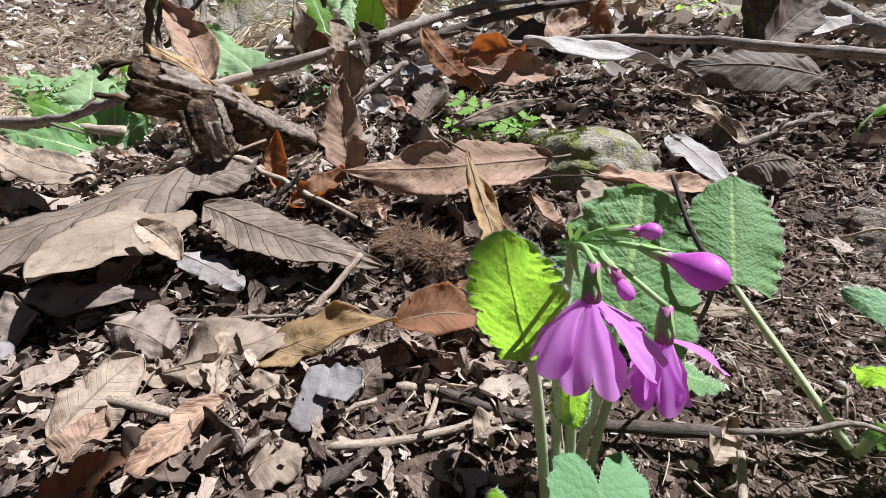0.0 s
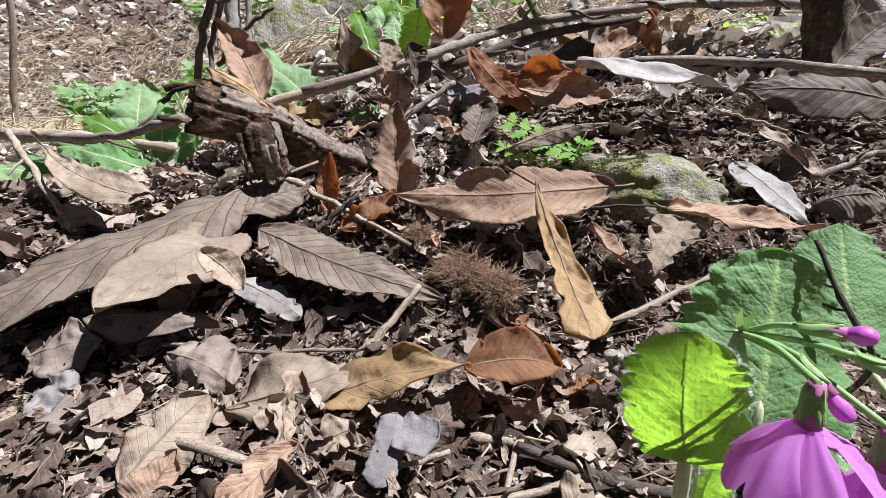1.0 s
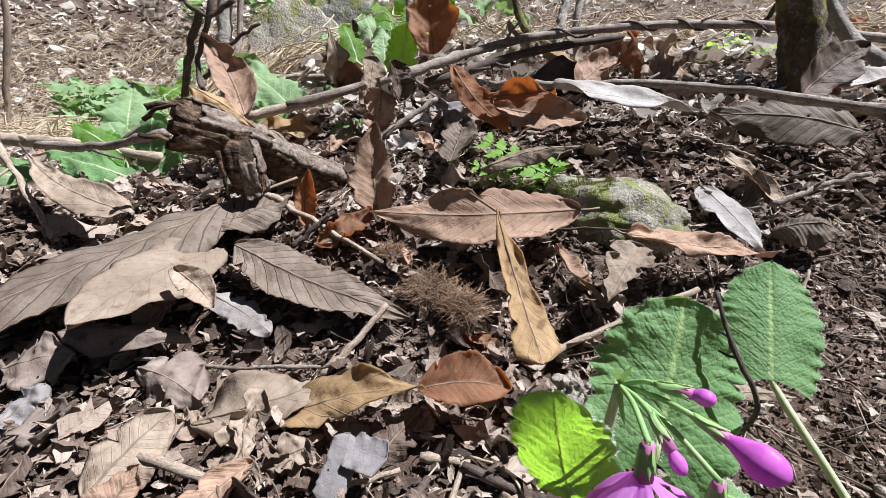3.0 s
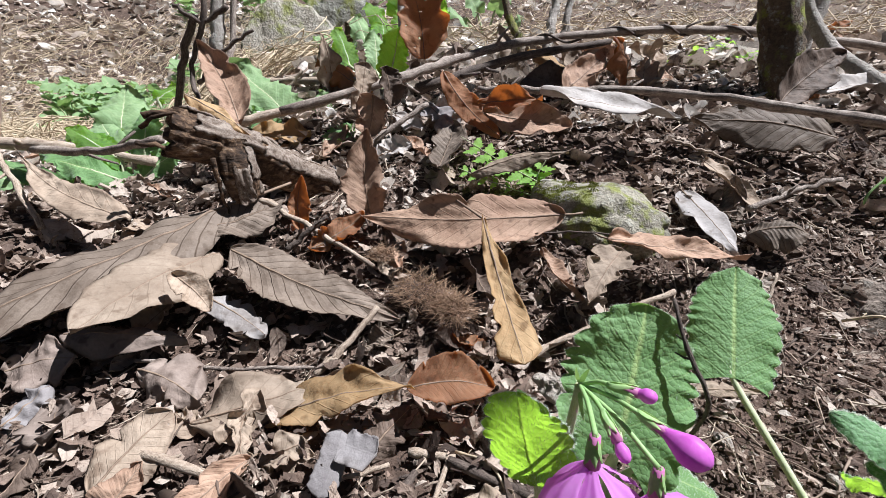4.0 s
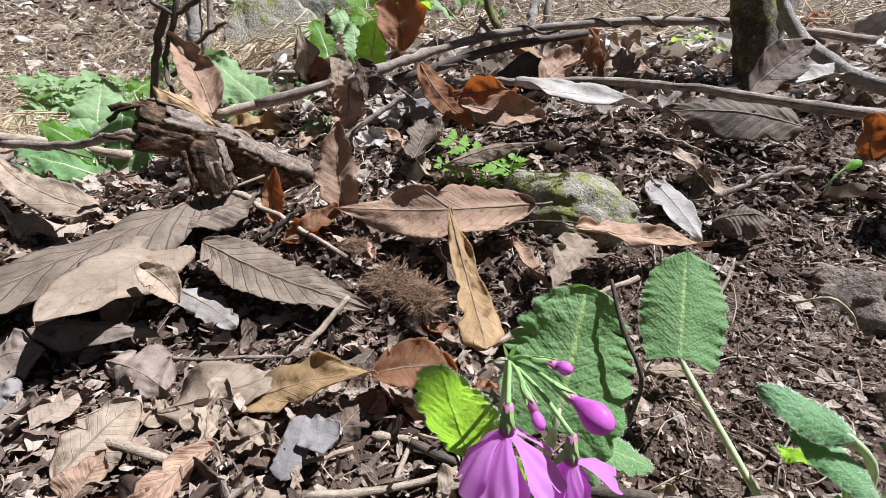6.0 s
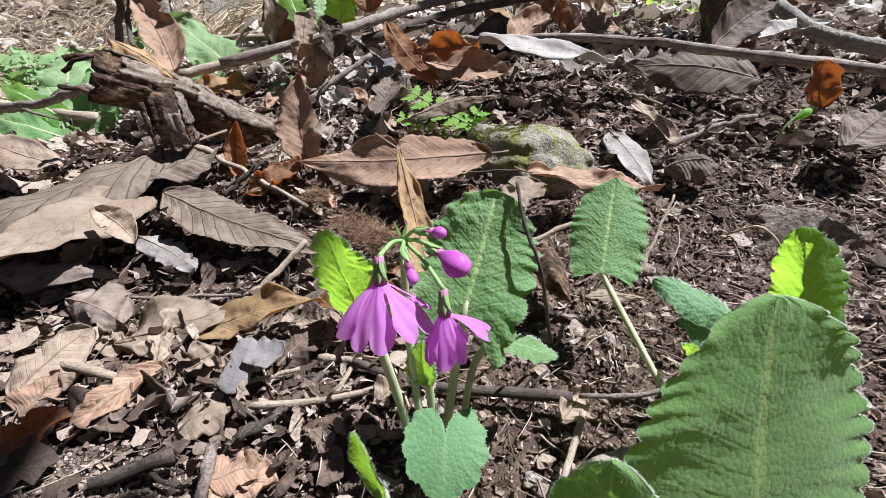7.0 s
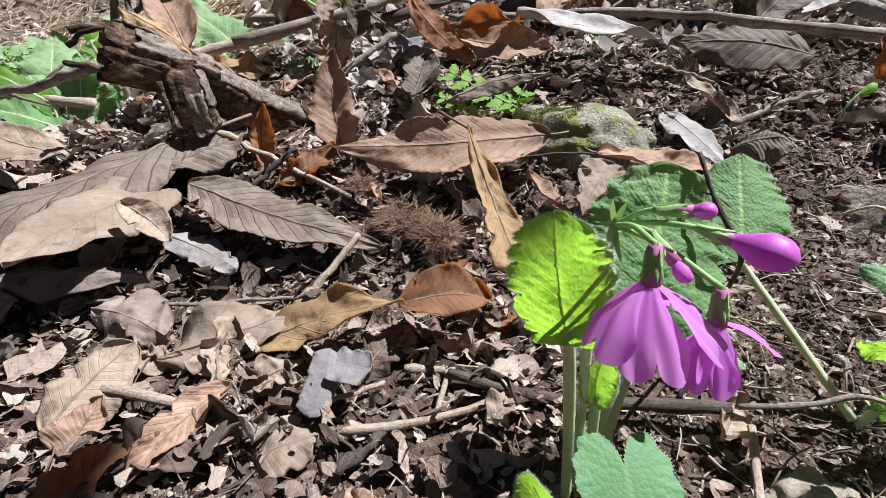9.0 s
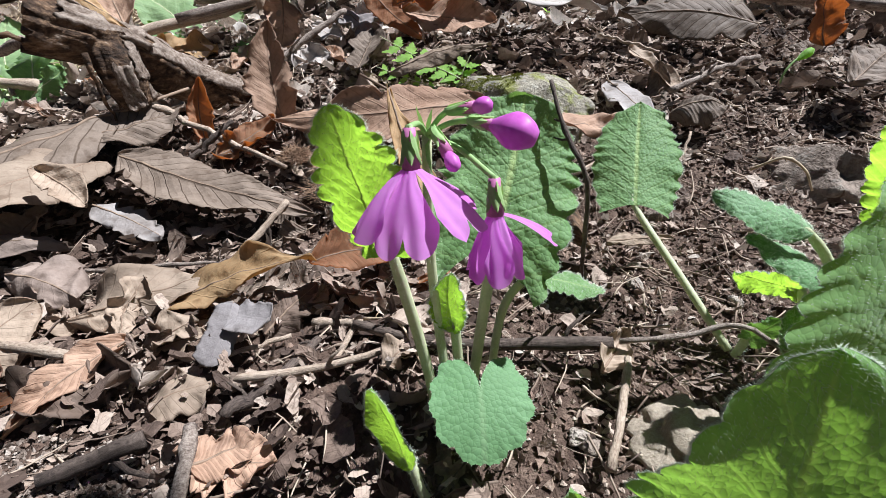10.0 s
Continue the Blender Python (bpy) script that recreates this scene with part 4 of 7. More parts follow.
dead_leaf((-0.128, 0.336, 0.072), (-0.124, 0.338, 0.116), (0.4, -0.9, 0.1), 0.020, RUST, "narrow rust-red leaf standing in the litter", "lance", seed=36, cup=0.25, wave=0.08, group=GRP)
dead_leaf((-0.110, 0.309, 0.062), (-0.072, 0.332, 0.088), (0.0, -0.8, 0.6), 0.026, RUST, "torn rust-red leaf in the litter", "oval", seed=37, cup=0.1, wave=0.15, ragged=0.35, group=GRP)
dead_leaf((-0.217, 0.455, 0.141), (-0.159, 0.468, 0.140), (0.160, -0.620, 0.770), 0.034, OCHRE, "light brown wavy leaf beneath a branch", "oval", seed=38, cup=0.15, wave=0.16, group=GRP)
dead_leaf((-0.199, 0.317, 0.174), (-0.160, 0.331, 0.146), (0.300, -0.650, 0.700), 0.019, OCHRE, "orange-tan leaf lying on the rotten log", "lance", seed=39, cup=-0.2, wave=0.12, group=GRP)
dead_leaf((0.345, 0.300, 0.110), (0.405, 0.330, 0.140), (-0.1, -0.6, 0.8), 0.040, GREYLEAF, "grey crumpled leaf on the slope", "oval", seed=40, cup=0.12, wave=0.12, group=GRP)
dead_leaf((0.362, 0.352, 0.136), (0.352, 0.352, 0.172), (-0.2, -0.95, 0.2), 0.028, RUST, "small rust-orange leaf standing on its end", "oval", seed=41, cup=0.15, wave=0.1, group=GRP)
dead_leaf((-0.044, 0.098, 0.004), (-0.012, 0.094, 0.004), (-0.1, -0.3, 0.95), 0.022, PINK, "pinkish grey leaf fragment", "oval", seed=42, wave=0.12, ragged=0.45, group=GRP)
dead_leaf((-0.052, 0.067, 0.001), (-0.040, 0.079, 0.006), UPN, 0.012, OCHRE, "small pale yellow leaf fragment", "oval", seed=43, wave=0.1, ragged=0.3, group=GRP)
dead_leaf((-0.068, 0.119, 0.003), (-0.043, 0.126, 0.009), (-0.200, -0.350, 0.920), 0.022, TAN, "curled tan leaf fragment", "oval", seed=44, cup=-0.2, wave=0.1, arch=0.1, ragged=0.3, group=GRP, crumple=0.03)
dead_leaf((0.018, 0.127, 0.012), (0.032, 0.135, 0.018), UPN, 0.013, TAN, "pale curled leaf scrap beside the flower stem", "oval", seed=45, cup=0.2, wave=0.2, ragged=0.3, group=GRP)
dead_leaf((0.096, 0.112, 0.018), (0.108, 0.124, 0.026), (0.2, -0.5, 0.85), 0.014, TAN, "pale torn leaf scrap by a stick end", "oval", seed=46, cup=0.2, wave=0.2, ragged=0.4, group=GRP)
dead_leaf((0.126, 0.185, 0.038), (0.158, 0.182, 0.040), UPN, 0.010, TAN, "thin tan leaf strip on dark soil", "lance", seed=47, wave=0.1, group=GRP)
dead_leaf((-0.038, 0.190, 0.012), (-0.005, 0.205, 0.022), (0.1, -0.7, 0.7), 0.02, DARKLEAF, "dark mauve-brown leaf scrap", "oval", seed=48, wave=0.12, ragged=0.3, group=GRP)

dead_leaf((-0.167, 0.192, 0.027), (-0.126, 0.178, 0.020), (-0.060, -0.550, 0.830), 0.03, CRUMPLED, "crumpled grey-brown leaf with rolled edges", "oval", seed=60, crumple=0.07, cup=-0.1, wave=0.1, ragged=0.3, bites=3, arch=0.05, group=GRP, nu=32, nv=8)
dead_leaf((-0.241, 0.190, 0.022), (-0.205, 0.196, 0.030), (-0.060, -0.580, 0.810), 0.032, CRUMPLED, "crumpled grey-brown leaf broken into flaps", "oval", seed=61, crumple=0.06, cup=0.08, wave=0.08, ragged=0.4, bites=4, arch=0.06, group=GRP, nu=28, nv=8)
dead_leaf((-0.222, 0.206, 0.038), (-0.152, 0.213, 0.035), (0.060, -0.400, 0.920), 0.026, CRUMPLED, "narrow grey-brown leaf with an upturned rim", "lance", seed=62, crumple=0.06, cup=-0.15, wave=0.1, arch=0.06, group=GRP)
dead_leaf((-0.210, 0.176, 0.010), (-0.170, 0.150, 0.003), (0.030, -0.350, 0.930), 0.026, CRUMPLED, "smooth grey-brown leaf half under others", "oval", seed=63, crumple=0.05, cup=-0.1, wave=0.08, group=GRP)
dead_leaf((-0.214, 0.160, 0.012), (-0.204, 0.178, 0.024), (0.000, -0.500, 0.850), 0.022, SLATE, "grey mouldy leaf scrap", "oval", seed=64, cup=-0.2, wave=0.1, ragged=0.4, group=GRP, crumple=0.08)
dead_leaf((-0.160, 0.250, 0.045), (-0.111, 0.226, 0.033), (0.100, -0.450, 0.880), 0.026, BLEACH, "bleached white leaf scrap with torn rim", "oval", seed=65, cup=0.0, wave=0.02, ragged=0.35, crumple=0.02, group=GRP, curl=0.0)
dead_leaf((-0.187, 0.220, 0.032), (-0.172, 0.233, 0.048), (0.2, -0.7, 0.6), 0.016, TAN, "small curled leaf scrap standing up", "oval", seed=66, cup=0.4, wave=0.15, ragged=0.2, group=GRP)
dead_leaf((-0.222, 0.164, 0.006), (-0.183, 0.145, 0.006), (-0.200, -0.400, 0.880), 0.024, CRUMPLED, "grey-brown leaf scrap with a hole", "oval", seed=67, crumple=0.06, wave=0.08, ragged=0.4, bites=3, group=GRP)
dead_leaf((-0.183, 0.150, 0.012), (-0.198, 0.174, 0.016), (-0.100, -0.500, 0.850), 0.026, CRUMPLED, "dull brown spotted leaf leaning up", "oval", seed=68, crumple=0.05, cup=0.1, wave=0.06, ragged=0.2, group=GRP)
dead_leaf((-0.102, 0.157, 0.014), (-0.090, 0.174, 0.032), (0.3, -0.8, 0.5), 0.014, TAN, "torn narrow leaf strip standing up", "strap", seed=69, cup=0.2, wave=0.3, ragged=0.5, group=GRP)
dead_leaf((-0.134, 0.122, 0.006), (-0.126, 0.138, 0.019), (0.2, -0.7, 0.7), 0.018, PINK, "small pinkish brown leaf scrap", "drop", seed=70, cup=0.15, wave=0.1, ragged=0.3, group=GRP)
dead_leaf((-0.080, 0.147, 0.012), (-0.060, 0.154, 0.020), (0.0, -0.6, 0.8), 0.016, TAN, "torn pale leaf scrap on soil", "oval", seed=71, cup=0.2, wave=0.2, ragged=0.4, group=GRP)
dead_leaf((-0.034, 0.154, 0.012), (-0.015, 0.178, 0.024), (0.1, -0.5, 0.85), 0.022, DARKLEAF, "dark purplish brown leaf scrap", "oval", seed=72, cup=-0.1, wave=0.12, ragged=0.35, group=GRP)
# its dark brown carries the shade over the near-left litter
dead_leaf((-0.105, 0.118, 0.006), (-0.070, 0.128, 0.014), (0.0, -0.5, 0.85), 0.024, DARKLEAF, "crumpled leaf with shade put into its dark colour", "oval", seed=73, cup=0.2, wave=0.3, ragged=0.4, group=GRP)
dead_leaf((-0.062, 0.172, 0.014), (-0.030, 0.168, 0.016), (0.000, -0.600, 0.800), 0.02, CRUMPLED, "brown leaf scrap beneath the tan leaves", "oval", seed=74, crumple=0.06, cup=-0.2, wave=0.08, ragged=0.4, group=GRP)
dead_leaf((-0.020, 0.318, 0.074), (0.035, 0.312, 0.078), (0.0, -0.5, 0.85), 0.020, PALE, "crumpled whitish leaf skeleton under the chestnut leaf", "oval", seed=75, cup=-0.3, wave=0.5, ragged=0.3, bites=4, group=GRP, nu=30, nv=7)
dead_leaf((0.008, 0.296, 0.064), (0.030, 0.262, 0.046), (0.6, -0.6, 0.5), 0.018, DARKLEAF, "dark curled leaf in shade", "lance", seed=76, cup=0.5, wave=0.2, group=GRP)
dead_leaf((0.066, 0.300, 0.072), (0.090, 0.262, 0.050), (0.5, -0.6, 0.6), 0.016, PINK, "narrow pinkish leaf half buried in soil", "lance", seed=77, cup=0.2, wave=0.1, group=GRP)
dead_leaf((-0.10, 0.272, 0.034), (-0.055, 0.236, 0.026), (0.0, -0.5, 0.85), 0.030, DARKLEAF, "dull torn leaf under a grey leaf", "oval", seed=78, cup=0.1, wave=0.15, ragged=0.5, group=GRP)

dead_leaf((-0.040, 0.500, 0.178), (-0.000, 0.460, 0.152), (-0.20, -0.66, 0.72), 0.040, SLATE, "crumpled grey leaf caught under the long branch", "oval", seed=80, cup=0.1, wave=0.12, crumple=0.08, ragged=0.4, group=GRP)
dead_leaf((-0.098, 0.170, 0.023), (-0.083, 0.135, 0.014), (-0.18, -0.35, 0.92), 0.013, TAN, "torn brittle strip of tan leaf", "strap", seed=81, wave=0.2, crumple=0.12, ragged=0.6, bites=3, group=GRP)
dead_leaf((-0.078, 0.148, 0.010), (-0.056, 0.152, 0.014), (-0.08, -0.46, 0.88), 0.013, TAN, "small light tan leaf scrap", "oval", seed=82, wave=0.1, crumple=0.06, ragged=0.5, group=GRP)
dead_leaf((-0.037, 0.093, 0.005), (-0.020, 0.101, 0.007), (-0.10, -0.30, 0.95), 0.018, PINK, "pinkish tan leaf piece with round bites", "oval", seed=83, wave=0.05, crumple=0.04, ragged=0.4, group=GRP)

# ---- the rotten log ----
log = thing("rotten_log", (-0.165, 0.335, 0.09), "short rotten log with split grey-brown wood and bark", "log")


def log_surface(pts, r0, r1, s, an, seed):
    """Place on the split wood at s along the log and angle an round it, with furrows along the grain."""
    n = len(pts) - 1
    i = min(int(s * n), n - 1)
    c = pts[i].lerp(pts[i + 1], s * n - i)
    t = (pts[i + 1] - pts[i]).normalized()
    x = t.cross(Vector((0, 0, 1)) if abs((pts[-1] - pts[0]).normalized().z) < 0.75 else Vector((1, 0.25, 0))).normalized()
    y = x.cross(t)
    ca, sa = math.cos(an), math.sin(an)
    g = 1 + 0.20 * noise.noise((s * 2.5, ca * 1.1 + seed, sa * 1.1)) + 0.10 * noise.noise((s * 5 + seed, ca * 2.2, sa * 2.2))
    g += 0.26 * (0.25 - abs(noise.noise((s * 1.3 + seed, ca * 3.2, sa * 3.2)))) + 0.13 * (0.25 - abs(noise.noise((s * 4, ca * 7, sa * 7 + seed)))) + 0.04 * noise.noise((s * 30, ca * 9, sa * 9))
    d = x * ca + y * sa
    return c + d * (r0 + (r1 - r0) * s) * g, d


def rough_log(name, pts, r0, r1, seed, label=""):
    n, sides = 70, 56
    V, F = [], []
    for i in range(n + 1):
        s = i / n
        for j in range(sides):
            an = 2 * math.pi * j / sides
            # jagged broken ends
            jag = 0.10 * noise.noise((math.cos(an) * 2.5, math.sin(an) * 2.5, seed)) + 0.05 * noise.noise((math.cos(an) * 7, math.sin(an) * 7, seed))
            q = min(1.0, max(0.0, s + jag * ((1 - s) ** 6 - s ** 6)))
            V.append(log_surface(pts, r0, r1, q, an, seed)[0])
    for i in range(n):
        for j in range(sides):
            k = (j + 1) % sides
            F.append((i * sides + j, i * sides + k, (i + 1) * sides + k, (i + 1) * sides + j))
    for end in (0, n):
        ring = [end * sides + j for j in range(sides)]
        mid = sum((V[q] for q in ring), Vector()) / sides
        inner = mid + (pts[len(pts) // 2] - mid) * 0.10
        base = len(V)
        for q in ring:
            V.append(V[q].lerp(inner, 0.45) + Vector((noise.noise(V[q] * 300), noise.noise(V[q] * 310), noise.noise(V[q] * 290))) * 0.003)
        V.append(inner)
        for j in range(sides):
            k = (j + 1) % sides
            quad, tri = (ring[j], base + j, base + k, ring[k]), (base + j, base + sides, base + k)
            F.append(quad if end == 0 else tuple(reversed(quad)))
            F.append(tri if end == 0 else tuple(reversed(tri)))
    return part(name, mesh_of(name, V, F, LOGWOOD), log, label)


def bark_plate(pts, r0, r1, s0, s1, a0, a1, lift, seed, body_seed):
    """A loose plate of bark that still sits on the wood, with a broken rim."""
    nu, nv = 22, 12
    V, F, UV = [], [], []
    for i in range(nu + 1):
        u = i / nu
        for j in range(nv + 1):
            v = j / nv
            e = 0.16 * noise.noise((v * 3.1, seed, 0.2)) + 0.08 * noise.noise((v * 9.1, seed, 0.9))
            k = 0.16 * noise.noise((u * 4.1, seed, 4.2)) + 0.09 * noise.noise((u * 12.1, seed, 4.9))
            s = s0 + (s1 - s0) * (u + e * (2 * u - 1))
            an = a0 + (a1 - a0) * (v + k * (2 * v - 1))
            p, d = log_surface(pts, r0, r1, min(0.995, max(0.005, s)), an, body_seed)
            V.append(p + d * (lift + 0.0035 * max(0.0, noise.noise((u * 2.5, v * 2.5, seed))) + 0.0008 * noise.noise((u * 3, v * 24, seed))))
            UV.append((u, v))
    m = nv + 1
    for i in range(nu):
        for j in range(nv):
            F.append((i * m + j, (i + 1) * m + j, (i + 1) * m + j + 1, i * m + j + 1))
    fl = part("bark_plate", mesh_of("bark_plate", V, F, LOGBARK, UV), log, "grey flaking bark")
    fl.modifiers.new("thickness", "SOLIDIFY").thickness = 0.0013
    return fl


TRUNK = curve_points([(-0.207, 0.303, 0.148), (-0.172, 0.333, 0.134), (-0.146, 0.366, 0.114), (-0.116, 0.402, 0.097)], 40)
STUB = curve_points([(-0.171, 0.324, 0.140), (-0.166, 0.319, 0.118), (-0.164, 0.325, 0.098)], 30)
rough_log("trunk_piece", TRUNK, 0.0170, 0.0140, 2.0)
rough_log("broken_stub", STUB, 0.0135, 0.0110, 5.0, "dark split stub of a side branch")
for i, q in enumerate(((0.42, 0.72, 0.2, 1.7), (0.66, 0.99, 0.1, 1.5), (0.30, 0.55, 1.5, 2.6), (0.62, 0.95, 1.4, 2.5), (0.04, 0.26, 1.2, 2.3), (0.12, 0.40, 0.3, 1.3))):
    bark_plate(TRUNK, 0.0170, 0.0140, *q, 0.0012, i + 0.5, 2.0)
for i, q in enumerate(((0.10, 0.62, 0.9, 2.0), (0.35, 0.97, 1.7, 2.9), (0.45, 0.99, -0.1, 0.9))):
    bark_plate(STUB, 0.0135, 0.0110, *q, 0.0010, i + 9.5, 5.0)
for i, (c, r0) in enumerate((([(-0.218, 0.296, 0.158), (-0.195, 0.312, 0.163), (-0.172, 0.330, 0.153)], 0.0022), ([(-0.224, 0.300, 0.150), (-0.204, 0.300, 0.160), (-0.182, 0.318, 0.155)], 0.0018), ([(-0.160, 0.345, 0.142), (-0.140, 0.368, 0.128), (-0.110, 0.405, 0.108)], 0.0018), ([(-0.176, 0.304, 0.130), (-0.174, 0.306, 0.108), (-0.172, 0.310, 0.088)], 0.0020), ([(-0.222, 0.292, 0.140), (-0.205, 0.292, 0.138), (-0.188, 0.304, 0.130)], 0.0020))):
    rod("bark_splinter", c, r0, r0 * 0.4, LOGWOOD, "", "", log, 10, 0.002, i + 3, 7, 0.5)

# ---- sticks, stems and the tree foot ----
ST = "sticks on the litter"


def stick(ctrl, r0, r1, mat, label, seed, n=14, jitter=0.0025, sides=8, bumpy=0.2, stubs=2):
    if len(label.split()) < 4:
        label += " on the litter"
    ob = rod("stick", ctrl, r0, r1, mat, label, "stick", None, n, jitter, seed, sides, bumpy, ST)
    pts = curve_points(ctrl, n, jitter, seed)
    r = random.Random(seed * 7)
    for k in range(stubs):
        i = r.randrange(1, n - 1)
        d = (pts[i + 1] - pts[i]).normalized()
        out = (Matrix.Rotation(r.uniform(0, 6.28), 3, d) @ d.orthogonal()).normalized()
        ln = r0 * r.uniform(1.8, 6.0)
        q = [pts[i], pts[i] + (out + d * 0.5) * ln * 0.5, pts[i] + (out + d * 0.8) * ln]
        part("side_stub", wood_mesh("side_stub", q, [r0 * 0.5, r0 * 0.4, r0 * 0.25], 6, 0.2, k, mat), ob)
    return ob


stick([(0.02, 0.50, 0.196), (0.095, 0.481, 0.196), (0.22, 0.446, 0.195), (0.365, 0.378, 0.172), (0.52, 0.31, 0.15)], 0.0036, 0.0044, TWIG_GREY, "long grey-brown stick lying across the litter", 1, 34, stubs=5)
stick([(-0.18, 0.44, 0.165), (-0.072, 0.5, 0.203), (-0.005, 0.56, 0.234), (0.09, 0.62, 0.266), (0.251, 0.66, 0.29), (0.417, 0.69, 0.298), (0.64, 0.70, 0.283)], 0.0042, 0.0062, TWIG_GREY, "long grey branch with a vine wound round it", 2, 40, stubs=7)
stick([(-0.05, 0.53, 0.195), (0.06, 0.585, 0.238), (0.20, 0.64, 0.272)], 0.0065, 0.004, TWIG_DARK, "dark branch beneath a longer one", 3)
stick([(-0.298, 0.62, 0.203), (-0.22, 0.61, 0.206), (-0.10, 0.59, 0.207)], 0.0045, 0.0045, TWIG_PALE, "straight pale brown stick", 4)
stick([(-0.226, 0.44, 0.152), (-0.15, 0.475, 0.176), (-0.072, 0.52, 0.208)], 0.0048, 0.0035, TWIG_PALE, "pale knobbly stick", 5)
stick([(-0.26, 0.56, 0.15), (-0.225, 0.56, 0.185), (-0.20, 0.565, 0.215)], 0.0026, 0.002, TWIG_PALE, "short pale upright twig", 6)
stick([(-0.095, 0.447, 0.132), (-0.065, 0.465, 0.156), (-0.034, 0.484, 0.178)], 0.0032, 0.0026, TWIG_GREY, "grey stick leaning up", 7)
stick([(-0.42, 0.41, 0.120), (-0.33, 0.385, 0.124), (-0.235, 0.335, 0.140)], 0.0040, 0.0036, TWIG_GREY, "grey stick reaching to the log", 8)
stick([(-0.56, 0.49, 0.120), (-0.42, 0.46, 0.116), (-0.31, 0.43, 0.110)], 0.0075, 0.005, TWIG_PALE, "thicker barkless branch behind the leaves", 81)
stick([(-0.45, 0.40, 0.125), (-0.403, 0.364, 0.108), (-0.331, 0.315, 0.068)], 0.0030, 0.0024, TWIG_PALE, "pale grey stick", 9)
stick([(-0.075, 0.208, 0.018), (-0.060, 0.226, 0.030), (-0.045, 0.246, 0.046)], 0.0023, 0.0019, TWIG_PALE, "short grey-brown stick", 10)
stick([(0.048, 0.219, 0.030), (0.098, 0.240, 0.047), (0.145, 0.255, 0.063)], 0.0022, 0.0016, TWIG_PALE, "straight pale stick on the soil", 11)
stick([(-0.140, 0.145, 0.018), (-0.116, 0.140, 0.018), (-0.091, 0.135, 0.015)], 0.0021, 0.0021, TWIG_PALE, "short thick grey stick piece", 12, 10, 0.001)
stick([(-0.178, 0.204, 0.024), (-0.13, 0.204, 0.022), (-0.085, 0.206, 0.024), (-0.06, 0.215, 0.022)], 0.0011, 0.0009, TWIG_GREY, "thin grey twig", 13)
stick([(-0.165, 0.332, 0.100), (-0.111, 0.321, 0.076), (-0.056, 0.289, 0.058)], 0.0024, 0.0016, TWIG_PALE, "pale grey twig leaning on a leaf", 14)
stick([(-0.130, 0.311, 0.060), (-0.1, 0.324, 0.086)], 0.0022, 0.0018, TWIG_DARK, "short dark twig", 15)
stick([(0.050, 0.322, 0.080), (0.118, 0.312, 0.085), (0.165, 0.305, 0.082)], 0.0008, 0.0007, TWIG_DARK, "thin dark stalk", 16)
stick([(-0.040, 0.127, 0.010), (-0.005, 0.130, 0.011), (0.025, 0.138, 0.015), (0.032, 0.142, 0.018)], 0.0019, 0.0012, TWIG_PALE, "curved pale stick by the plant", 17, 14, 0.001)
stick([(-0.014, 0.157, 0.015), (0.008, 0.155, 0.015)], 0.0018, 0.0017, TWIG_PALE, "short cut stick end", 18, 6, 0.0005)
stick([(0.005, 0.154, 0.015), (-0.001, 0.134, 0.010)], 0.0014, 0.0012, TWIG_PALE, "short pale twig across another", 19, 6, 0.0005)
stick([(0.005, 0.152, 0.016), (0.045, 0.134, 0.017), (0.102, 0.119, 0.025)], 0.0021, 0.0024, TWIG_DARK, "dark stick behind the flower stems", 20, 14, 0.0008)
stick([(0.104, 0.111, 0.024), (0.095, 0.094, 0.019), (0.084, 0.076, 0.014)], 0.0013, 0.0013, TWIG_PALE, "pale stick lying beside pebbles", 21, 10, 0.0008)
stick([(0.104, 0.118, 0.026), (0.125, 0.114, 0.030), (0.140, 0.110, 0.036), (0.152, 0.098, 0.030), (0.165, 0.088, 0.026)], 0.0010, 0.0009, TWIG_GREY, "thin bent twig at the leaf stalk", 22, 16, 0.0005)
stick([(0.162, 0.203, 0.042), (0.176, 0.220, 0.062), (0.192, 0.238, 0.084)], 0.0012, 0.0008, TWIG_PALE, "thin pale twig leaning up", 23)
stick([(0.215, 0.215, 0.066), (0.224, 0.205, 0.074), (0.233, 0.200, 0.068), (0.238, 0.198, 0.058)], 0.0008, 0.0006, STRAW, "thin arched straw", 24, 12, 0.0003)
stick([(0.0975, 0.142, 0.036), (0.088, 0.122, 0.062), (0.0800, 0.106, 0.0865), (0.0745, 0.114, 0.101), (0.0725, 0.122, 0.1125)], 0.0008, 0.0006, TWIG_DARK, "thin dark upright twig with a knot", 25, 22, 0.0005)
stick([(-0.040, 0.102, 0.012), (-0.036, 0.085, 0.006), (-0.033, 0.062, 0.000)], 0.0020, 0.0024, TWIG_GREY, "grey forked stick in the litter", 26, 10, 0.0012)
stick([(-0.080, 0.091, 0.004), (-0.055, 0.102, 0.008)], 0.0026, 0.0028, TWIG_DARK, "short dark brown stick piece", 27, 8, 0.001)
stick([(-0.010, 0.148, 0.012), (-0.020, 0.128, 0.010), (-0.035, 0.112, 0.006)], 0.0018, 0.0022, TWIG_DARK, "dark twig under the pale stick", 28)
stick([(0.008, 0.160, 0.014), (0.024, 0.146, 0.020), (0.034, 0.126, 0.012)], 0.0007, 0.0006, STRAW, "thin pale straw bent over a stick", 29, 12, 0.0003)
stick([(-0.022, 0.152, 0.012), (-0.045, 0.142, 0.010)], 0.0011, 0.001, TWIG_PALE, "thin pale twig", 30, 8)
stick([(0.232, 0.335, 0.104), (0.275, 0.345, 0.120), (0.310, 0.352, 0.128)], 0.0026, 0.002, TWIG_GREY, "grey stick on dark litter", 31)
